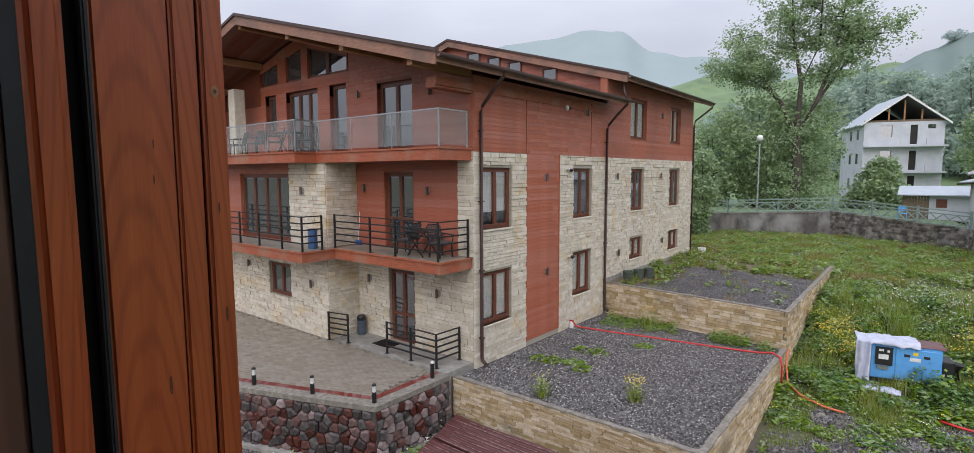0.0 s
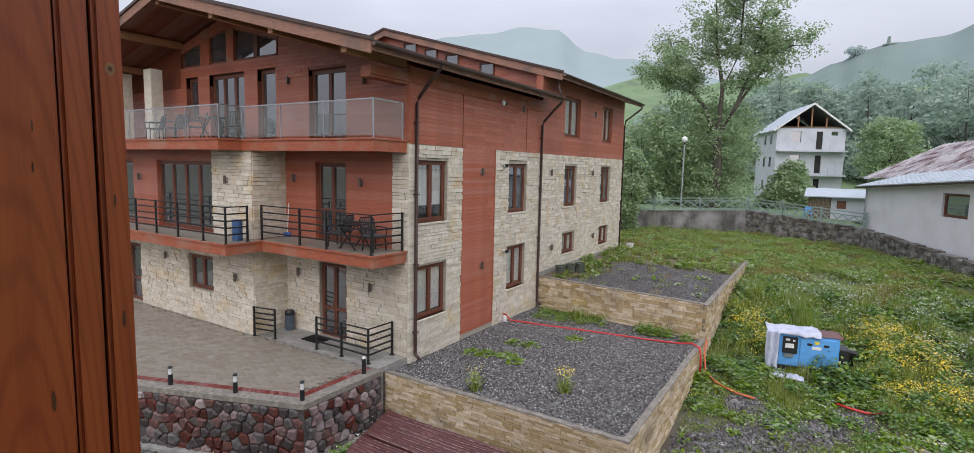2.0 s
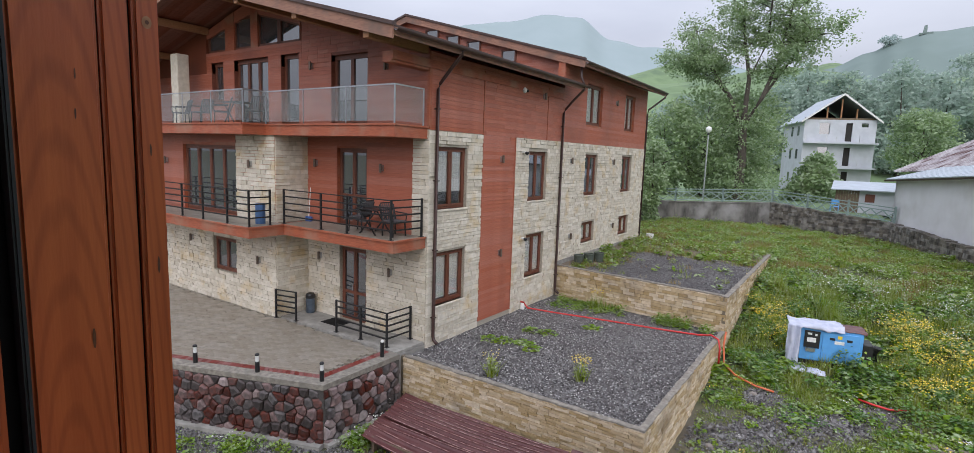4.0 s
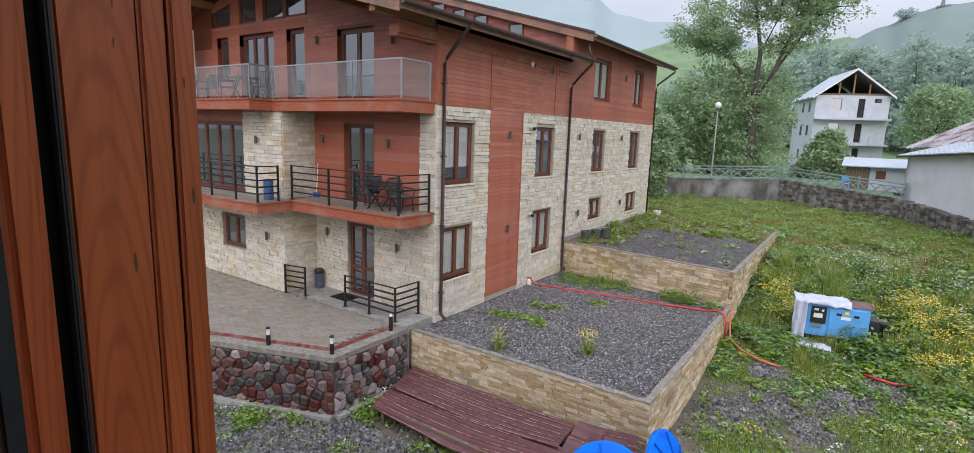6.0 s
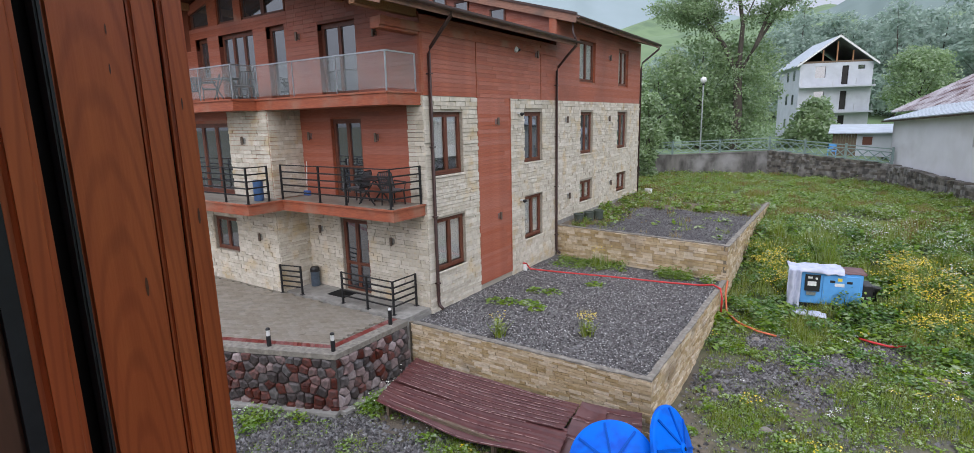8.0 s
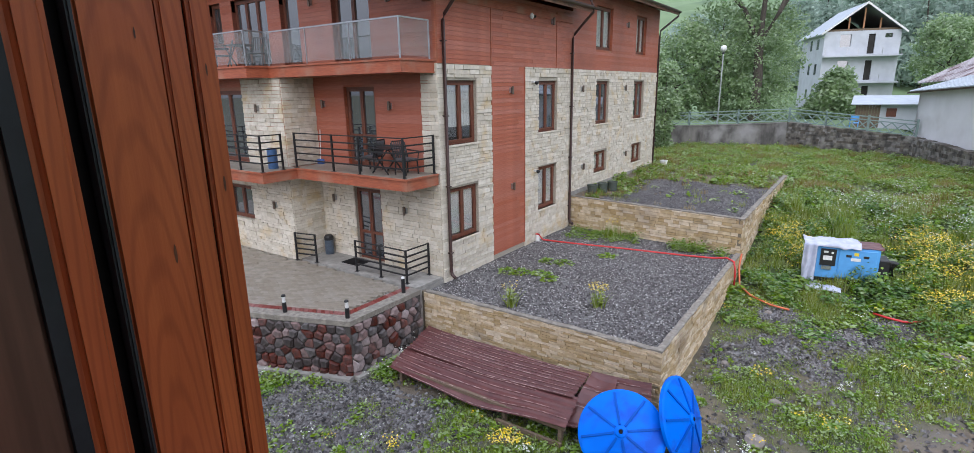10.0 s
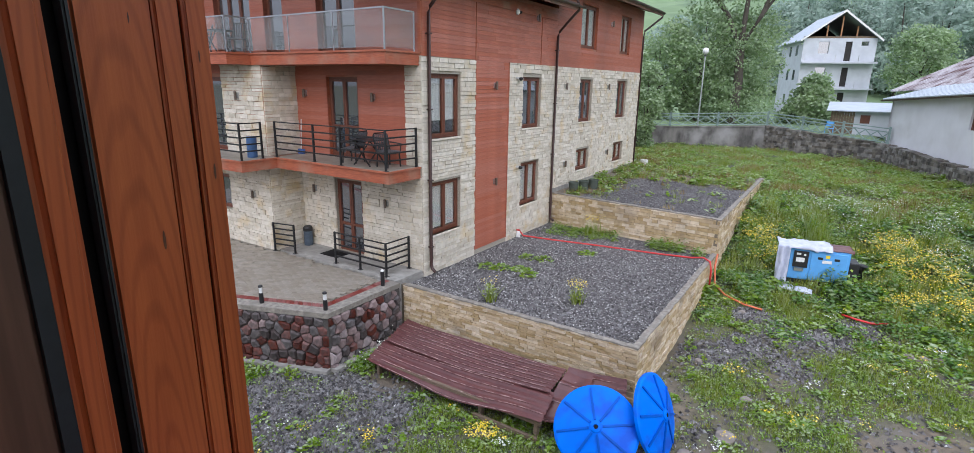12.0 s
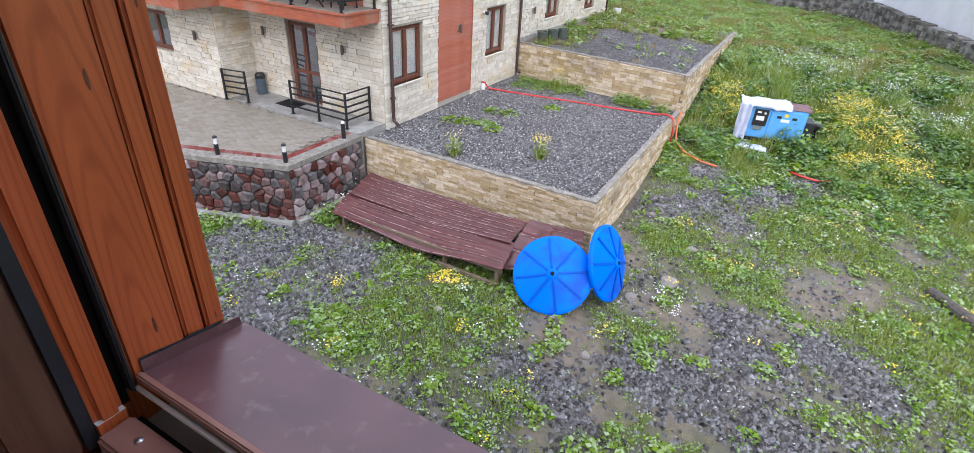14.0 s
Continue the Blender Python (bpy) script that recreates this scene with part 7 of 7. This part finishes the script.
for x in (1.2, 2.6, 4.2, 5.55):
    part("stud", Geo().box(x - 0.04, -3.2, -1.35, x + 0.04, -3.1, -0.92), TIMBER, pal)
    part("stud", Geo().box(x - 0.04, -1.4, -1.35, x + 0.04, -1.3, -0.95), TIMBER, pal)
part("bearer", Geo().bar((0.9, -3.15, -0.97), (5.65, -3.15, -0.97), 0.08, 0.08), TIMBER, pal)
part("bearer", Geo().bar((0.9, -1.35, -0.98), (5.5, -1.35, -0.98), 0.08, 0.08), TIMBER, pal)
part("runner", Geo().bar((4.1, -3.32, -1.24), (5.65, -3.32, -1.24), 0.07, 0.09), TIMBER, pal)
of = thing("white_offcut", "white plastic offcut lying on the sheets", "offcut")
part("strip", Geo().prism([(5.75, -2.2), (6.25, -2.0), (6.3, -2.12), (5.85, -2.4)], "z", -0.80, -0.785), LIGHT_CAP, of)
of = thing("red_offcut", "small red plastic piece in the heap", "offcut")
part("strip", bevelled(Geo().box(6.72, -2.0, -0.86, 6.9, -1.85, -0.74), 0.02, 1), RED_HOSE, of)


def blue_lid(center, normal, label, spin=0.0):
    o = thing("tank_lid", label, "tank lid", "blue tank lids")
    q = Vector((0, 0, 1)).rotation_difference(Vector(normal).normalized())
    o.matrix_basis = Matrix.LocRotScale(center, q, None) @ Matrix.Rotation(spin, 4, "Z")
    R = 0.80
    part("cone", Geo().lathe([(R - 0.01, -0.06), (R + 0.01, -0.06), (R + 0.012, 0.0), (R - 0.03, 0.025), (0.10, 0.19), (0.09, 0.20), (0.02, 0.20)], 56), BLUE_LID, o, smooth=False)
    part("hub", Geo().lathe([(0.11, 0.18), (0.105, 0.215), (0.06, 0.235), (0.045, 0.235), (0.04, 0.2)], 24), BLUE_LID, o)
    # Black plug paints the darkness inside the hub hole.
    part("hub_hole", Geo().lathe([(0.034, 0.2), (0.034, 0.237)], 16), RUBBER_AND_GAPS, o)
    for k in range(8):
        a = k * math.pi / 4 + 0.2
        p, r_ = Vector((math.cos(a), math.sin(a), 0)), []
        # Ribs take the darker blue that carries their shade.
        part("rib", Geo().bar(p * 0.13 + Vector((0, 0, 0.187)), p * 0.75 + Vector((0, 0, 0.036)), 0.042, 0.04), BLUE_RIB_SHADE, o)
    return o


blue_lid((6.75, -3.02, -0.70), (0.22, -0.72, 0.66), "round blue plastic tank lid leaning on the sheet heap", 0.35)
blue_lid((7.62, -2.12, -0.58), (0.86, -0.05, 0.36), "round blue plastic tank lid leaning on the terrace corner", 0.1)


def rock(x, y, s_, seed, label="pale rock lying in the grass"):
    r6, g = random.Random(seed), Geo()
    bm = bmesh.new()
    bmesh.ops.create_icosphere(bm, subdivisions=2, radius=1)
    for v in bm.verts:
        v.co *= 1 + 0.3 * noise.noise(v.co * 1.3 + Vector((seed, 0, 0)))
        v.co.z *= 0.55
    bm.verts.index_update()
    g.add([v.co * s_ for v in bm.verts], [[v.index for v in f.verts] for f in bm.faces])
    bm.free()
    o = solid("rock", g, ROCK, label, "rock", "loose rocks")
    o.location = (x, y, ground_z(x, y) + 0.12 * s_)


for i, (x, y, s_) in enumerate(((8.2, -2.0, 0.14), (8.75, -1.0, 0.2), (8.1, 5.1, 0.12), (12.1, 4.6, 0.14), (12.4, 4.7, 0.12), (12.7, 4.75, 0.13), (12.3, 4.5, 0.1), (7.6, 2.0, 0.12), (5.0, -4.6, 0.1), (8.0, -4.2, 0.11), (11.4, -1.0, 0.12), (8.9, 0.8, 0.13), (4.2, -5.4, 0.09))):
    rock(x, y, s_, i)


def rag(x, y, w, seed):
    """A crumpled scrap of plastic sheet lying over the grass."""
    g, n = Geo(), 9
    for j in range(n + 1):
        for i in range(n + 1):
            u, v = i / n - 0.5, j / n - 0.5
            k = 1 + 0.35 * noise.noise((u * 3, v * 3, seed))
            g.v.append((u * w * k, v * w * 0.8 * k, 0.07 * noise.noise((u * 7, v * 7, seed + 5)) - 0.25 * (u * u + v * v)))
    g.f = [(j * (n + 1) + i, j * (n + 1) + i + 1, (j + 1) * (n + 1) + i + 1, (j + 1) * (n + 1) + i) for j in range(n) for i in range(n)]
    o = solid("plastic_rag", g, TARP, "crumpled white plastic scrap lying in the grass", "rag", "plastic scraps", smooth=True)
    o.location = (x, y, ground_z(x, y) + 0.2)
    o.modifiers.new("thickness", "SOLIDIFY").thickness = 0.01


rag(8.95, 7.2, 0.6, 3)
rag(9.5, 7.15, 0.55, 8)
lgx = thing("log", "dark weathered log lying in the yard", "log", at=(13.9, 1.95, ground_z(13.9, 1.9) + 0.08))
part("bole", Geo().tube([(0, 0, 0), (0.5, -0.75, 0.02), (1.2, -1.6, 0)], 0.13, 12, [0.12, 0.14, 0.12]), BARK, lgx)
for x, y in ((0.55, 9.3), (0.75, 9.9), (0.95, 10.5)):
    o = thing("plant_pot", "dark green round pot beside the house wall", "pot", "pots along the wall", at=(x, y, 1.24))
    o.scale = (0.75, 0.75, 0.7)
    part("pot", Geo().lathe([(0.2, 0), (0.26, 0.02), (0.28, 0.5), (0.3, 0.52), (0.3, 0.58), (0.25, 0.58), (0.24, 0.5)], 18), mat("pot_green", (0.06, 0.075, 0.06), 0.6, scale=9), o)
o = thing("bucket", "small white bucket on the grass", "bucket", at=(0.5, 19.1, 1.18))
part("pail", Geo().lathe([(0.16, 0), (0.22, 0.38), (0.2, 0.38), (0.15, 0.03)], 16), LIGHT_CAP, o)


# ---- balcony furniture ----
def chair(p, turn, z):
    o = thing("wicker_chair", "dark grey wicker garden armchair", "chair", "balcony chairs", at=(*p, z))
    o.rotation_euler = (0, 0, turn)
    for x in (-0.24, 0.24):
        for y in (-0.22, 0.22):
            part("leg", Geo().bar((x, y, 0), (x * 0.92, y * 0.9, 0.43), 0.03), BLACK_STEEL, o)
        part("arm", Geo().tube([(x, -0.22, 0.43), (x * 1.1, -0.24, 0.64), (x * 1.1, 0.22, 0.66)], 0.02, 8), BLACK_STEEL, o)
    part("seat", bevelled(Geo().box(-0.24, -0.24, 0.41, 0.24, 0.24, 0.45), 0.012, 1), WICKER, o)
    b = Geo()
    for k in range(7):
        b.bar((-0.22 + k * 0.073, 0.22, 0.45), (-0.22 + k * 0.073, 0.33, 0.9), 0.05, 0.012)
    part("backrest", b, WICKER, o)
    part("back_frame", Geo().tube([(-0.26, 0.21, 0.43), (-0.26, 0.33, 0.86), (-0.2, 0.345, 0.92), (0.2, 0.345, 0.92), (0.26, 0.33, 0.86), (0.26, 0.21, 0.43)], 0.018, 8), BLACK_STEEL, o)
    return o


c0 = chair((-2.15, -0.55), -1.3, SLAB1 + 0.005)
for p, t, z in (((-0.75, -0.55), 1.5, SLAB1 + 0.005), ((-6.3, -1.2), 0.6, SLAB2 + 0.005), ((-8.2, -1.25), -0.5, SLAB2 + 0.005), ((-9.6, -1.2), 0.3, SLAB2 + 0.005), ((-11.0, -1.2), -0.2, SLAB2 + 0.005)):
    copy_thing(c0, pose(*p, z, 0, 0, math.degrees(t)))


def table(p, z):
    o = thing("balcony_table", "dark folding table on the balcony", "table", "balcony tables", at=(*p, z))
    part("tabletop", bevelled(Geo().box(-0.42, -0.35, 0.70, 0.42, 0.35, 0.73), 0.01, 1), BLACK_STEEL, o)
    for y in (-0.3, 0.3):
        for sx in (-1, 1):
            part("leg", Geo().bar((-0.32 * sx, y, 0), (0.32 * sx, y, 0.70), 0.03), BLACK_STEEL, o)


table((-1.45, -0.6), SLAB1 + 0.005)
table((-7.3, -1.2), SLAB2 + 0.005)
o = thing("balcony_bin", "blue-grey round bin on the wing balcony", "bin", at=(-5.3, -1.75, SLAB1 + 0.005))
part("bin_body", Geo().lathe([(0.13, 0), (0.15, 0.01), (0.15, 0.62), (0.13, 0.64)], 20), mat("bin_blue", (0.06, 0.13, 0.28), 0.4, scale=8), o)
o = thing("broom", "white-handled broom with a blue head against the wall", "broom", at=(-4.9, -0.25, SLAB1 + 0.005))
part("stick", Geo().tube([(0, 0, 0.12), (-0.1, 0.16, 1.1)], 0.014, 8), LIGHT_CAP, o)
part("broom_head", bevelled(Geo().box(-0.12, -0.06, 0, 0.14, 0.06, 0.16), 0.02, 1), mat("broom_blue", (0.05, 0.12, 0.35), 0.6, scale=20), o)

# ---- the window the camera looks out of ----
JX, EDGE, SILL_Z = 9.02, -11.217, 4.87
jamb = solid("window_jamb", Geo().box(JX - 0.25, -11.75, 3.0, JX - 0.03, EDGE - 0.015, 8.0), JAMB, "varnished pine window reveal with dark seals", "window", kind="structure")
for y0, y1, t in ((EDGE - 0.036, EDGE, 0.0), (EDGE - 0.077, EDGE - 0.0395, -0.003), (EDGE - 0.179, EDGE - 0.0805, 0.0)):
    g = bevelled(Geo().box(JX - 0.03, y0, SILL_Z + 0.005, JX + t, y1, 7.5), 0.005, 3)
    part("reveal_board", g, JAMB, jamb, "varnished pine board with knots")
for y in (EDGE - 0.0378, EDGE - 0.0788):
    part("groove", Geo().box(JX - 0.03, y - 0.003, SILL_Z + 0.005, JX - 0.012, y + 0.003, 7.5), RUBBER_AND_GAPS, jamb, "dark joint between the boards")
part("seal", bevelled(Geo().box(JX - 0.03, EDGE - 0.187, SILL_Z, JX + 0.004, EDGE - 0.1795, 7.5), 0.003, 2), SEAL, jamb, "grey-black rubber seal")
# Black strip put in for the darkness of the gap.
part("gap", Geo().box(JX - 0.03, EDGE - 0.2055, SILL_Z - 0.03, JX - 0.022, EDGE - 0.1875, 7.5), RUBBER_AND_GAPS, jamb)
part("frame_post", bevelled(Geo().box(JX - 0.03, EDGE - 0.252, SILL_Z - 0.03, JX + 0.006, EDGE - 0.206, 7.5), 0.011, 3), JAMB, jamb, "varnished pine window frame")
part("frame_seal", Geo().box(JX - 0.03, EDGE - 0.272, SILL_Z - 0.06, JX - 0.004, EDGE - 0.2525, 7.5), SEAL, jamb)
part("inner_post", bevelled(Geo().box(JX - 0.03, EDGE - 0.36, SILL_Z - 0.06, JX - 0.008, EDGE - 0.2725, 7.5), 0.006, 2), SHADED_PINE, jamb, "inner frame with its shade put into a dark pine colour")
KN = [(EDGE - 0.018, 5.837, 0.009, 1), (EDGE - 0.016, 5.48, 0.007, 0), (EDGE - 0.02, 5.654, 0.005, 0), (EDGE - 0.112, 5.70, 0.004, 0), (EDGE - 0.11, 5.752, 0.004, 0), (EDGE - 0.106, 5.387, 0.008, 0), (EDGE - 0.122, 4.975, 0.009, 0), (EDGE - 0.016, 4.925, 0.004, 0)]
for y, z, r, pale in KN:
    k = Geo().add([(JX + 0.0008, y + math.cos(i * math.pi / 6) * r * (0.75 if pale else 0.28), z + math.sin(i * math.pi / 6) * r * (1 if pale else 1.9)) for i in range(12)], [tuple(range(12))])
    part("knot", k, KNOT_PALE if pale else KNOT, jamb)
    if pale:
        k = Geo().add([(JX + 0.0014, y + math.cos(i * math.pi / 6) * r * 0.3, z + math.sin(i * math.pi / 6) * r * 0.35) for i in range(12)], [tuple(range(12))])
        part("knot", k, KNOT, jamb)
ws = solid("window_sill", Geo().add([(JX + 0.002, EDGE - 0.163, SILL_Z + 0.028), (12.0, EDGE - 0.163, SILL_Z + 0.028), (12.0, EDGE + 0.03, SILL_Z - 0.004), (JX + 0.002, EDGE + 0.03, SILL_Z - 0.004),
                                     (JX + 0.002, EDGE - 0.163, SILL_Z + 0.032), (12.0, EDGE - 0.163, SILL_Z + 0.032), (12.0, EDGE + 0.035, SILL_Z), (JX + 0.002, EDGE + 0.035, SILL_Z)], BOX),
           SILL_METAL, "brown coated metal window sill, wet", "window sill", kind="structure")
part("end_upstand", Geo().prism([(EDGE - 0.163, SILL_Z + 0.02), (EDGE + 0.028, SILL_Z - 0.004), (EDGE + 0.026, SILL_Z + 0.023), (EDGE - 0.163, SILL_Z + 0.056)], "x", JX + 0.0015, JX + 0.005), SILL_METAL, ws)
part("sealant_bead", Geo().prism([(EDGE - 0.163, SILL_Z + 0.054), (EDGE - 0.02, SILL_Z + 0.029), (EDGE - 0.005, SILL_Z + 0.035), (EDGE - 0.075, SILL_Z + 0.047), (EDGE - 0.09, SILL_Z + 0.046), (EDGE - 0.13, SILL_Z + 0.055), (EDGE - 0.163, SILL_Z + 0.06)], "x", JX + 0.0006, JX + 0.003), SEAL, ws, "smeared dark sealant")
part("drip_edge", Geo().box(JX + 0.002, EDGE + 0.031, SILL_Z - 0.05, 12.0, EDGE + 0.037, SILL_Z - 0.001), SILL_METAL, ws)
part("inner_lip", bevelled(Geo().box(JX, EDGE - 0.176, SILL_Z + 0.018, 12.0, EDGE - 0.1632, SILL_Z + 0.035), 0.003, 2), LIP, ws, "worn pale brown lip")
# Pale non-metal colour paints in the silver sheen of the strip.
part("steel_strip", Geo().box(JX + 0.003, EDGE - 0.182, SILL_Z + 0.004, 12.0, EDGE - 0.1765, SILL_Z + 0.013), LIGHT_CAP, ws, "metal strip under the lip, its sheen put into a pale colour")
# Black box painted in for the shade below the lip.
part("rebate_shade", Geo().box(JX, EDGE - 0.202, SILL_Z - 0.09, 12.0, EDGE - 0.1875, SILL_Z - 0.055), RUBBER_AND_GAPS, ws)
part("bottom_rail", bevelled(Geo().box(JX + 0.007, EDGE - 0.262, SILL_Z - 0.12, 12.0, EDGE - 0.2025, SILL_Z - 0.03), 0.005, 2), LIP, ws)
part("rail_post", Geo().box(JX - 0.02, EDGE - 0.2515, SILL_Z - 0.2, JX + 0.0055, EDGE - 0.207, SILL_Z - 0.0135), JAMB, ws, "pale pine corner of the frame")
part("sealant", Geo().box(JX - 0.01, EDGE - 0.252, SILL_Z - 0.0132, JX + 0.0062, EDGE - 0.2065, SILL_Z - 0.0122), LIGHT_CAP, ws, "white sealant line")
# Another black box for the shade between the two rails.
part("gap_shade", Geo().box(JX + 0.007, EDGE - 0.30, SILL_Z - 0.14, 12.0, EDGE - 0.2625, SILL_Z - 0.075), RUBBER_AND_GAPS, ws)
part("inner_rail", bevelled(Geo().box(JX + 0.007, EDGE - 0.36, SILL_Z - 0.14, 12.0, EDGE - 0.3005, SILL_Z - 0.05), 0.005, 2), JAMB, ws)
part("screw", Geo().lathe([(0.007, 0), (0.007, 0.003), (0.003, 0.005)], 12, (JX + 0.07, EDGE - 0.228, SILL_Z - 0.031)), STEEL, ws)
lw = solid("lower_wall", Geo().box(JX - 0.25, EDGE - 0.36, -1.5, 12.3, EDGE, SILL_Z - 0.1), ROOM_WALL, "wall below the window", "wall", kind="structure")
solid("wall_beside", Geo().box(JX - 4, EDGE - 0.5, -1.5, JX - 0.26, EDGE - 0.02, 8.0), ROOM_WALL, "plain wall beside the window", "wall", kind="structure")
solid("wall_right", Geo().box(12.0, -14.5, -1.5, 12.3, EDGE, 8.0), ROOM_WALL, "plain room wall", "wall", kind="structure")
solid("lintel", Geo().box(JX - 0.26, EDGE - 0.36, 7.5, 12.3, EDGE, 8.0), ROOM_WALL, "wall above the window", "wall", kind="structure")
solid("room_floor", Geo().box(5.0, -16.0, 3.9, 12.3, EDGE - 0.36, 4.05), ROOM_WALL, "plain room floor", "floor", kind="structure")
solid("room_back_wall", Geo().box(5.0, -16.2, 3.9, 12.3, -16.0, 8.0), ROOM_WALL, "plain room back wall", "wall", kind="structure")
solid("room_ceiling", Geo().box(5.0, -16.2, 7.6, 12.3, EDGE - 0.36, 7.75), ROOM_WALL, "plain room ceiling", "ceiling", kind="structure")
solid("room_side_wall", Geo().box(5.0, -16.0, 3.9, 5.2, EDGE - 0.5, 8.0), ROOM_WALL, "plain room side wall", "wall", kind="structure")
# open sash folded inwards against the reveal
sash = thing("window_sash", "open pine casement folded into the room", "window", at=(JX + 0.03, EDGE - 0.37, 0))
part("stile", bevelled(Geo().box(-0.03, -0.09, SILL_Z - 0.03, 0.03, 0.0, 7.45), 0.006, 2), JAMB, sash)
part("bottom_rail", bevelled(Geo().box(-0.03, -0.75, SILL_Z - 0.03, 0.03, -0.09, SILL_Z + 0.06), 0.006, 2), JAMB, sash)
part("pane", Geo().box(-0.008, -0.72, SILL_Z + 0.06, 0.008, -0.09, 7.4), PANE, sash)

# ---- single stones, last ----
near_boxes.sort(key=lambda b: -(b[0][0]) - b[0][2] * 0.01)


def stone_objects(boxes8, parent, name, material):
    for c in boxes8:
        o = Vector(c[0])
        me = bpy.data.meshes.new(name)
        me.from_pydata([tuple(Vector(p) - o) for p in c], [], BOX)
        me.materials.append(material)
        st = new(name, me)
        st.parent, st.location = parent, o


stone_objects(near_boxes[:300], core, "ledger_stone", STONE_OBJ)
for c in pv[:300]:
    o = Vector(c[0])
    me = bpy.data.meshes.new("paver")
    me.from_pydata([tuple(Vector(p) - o) for p in c], [], PAVER_FACES)
    me.materials.append(PAVER_OBJ)
    st = new("paver", me)
    st.parent, st.location = part_p, o
rg = Geo()
for b in near_boxes[300:] + rest:
    rg.add(b, BOX)
part("ledger_rows", rg, STONE_HONEY, core, "honey-coloured split stone slabs", kind="stuff")
nb = [NEAR_BOARDS.v[i:i + 8] for i in range(0, len(NEAR_BOARDS.v), 8)]
stone_objects(nb[:300], house, "cedar_board", CEDAR_OBJ)
rg = Geo()
for b in nb[300:]:
    rg.add(b, BOX)
part("cedar_cladding", rg, CEDAR, house, "red-brown horizontal cedar boards", kind="stuff")
HOUSE_STONES.sort(key=lambda b: (b[0][0] - 9.8) ** 2 + (b[0][1] + 11.6) ** 2)
stone_objects(HOUSE_STONES[:300], house, "ledger_stone", STONE_CREAM_OBJ)
HOUSE_STONES = HOUSE_STONES[300:]
rg = Geo()
for b in HOUSE_STONES:
    rg.add(b, BOX)
part("stone_cladding", rg, STONE, house, "cream split ledger stone cladding", kind="stuff")
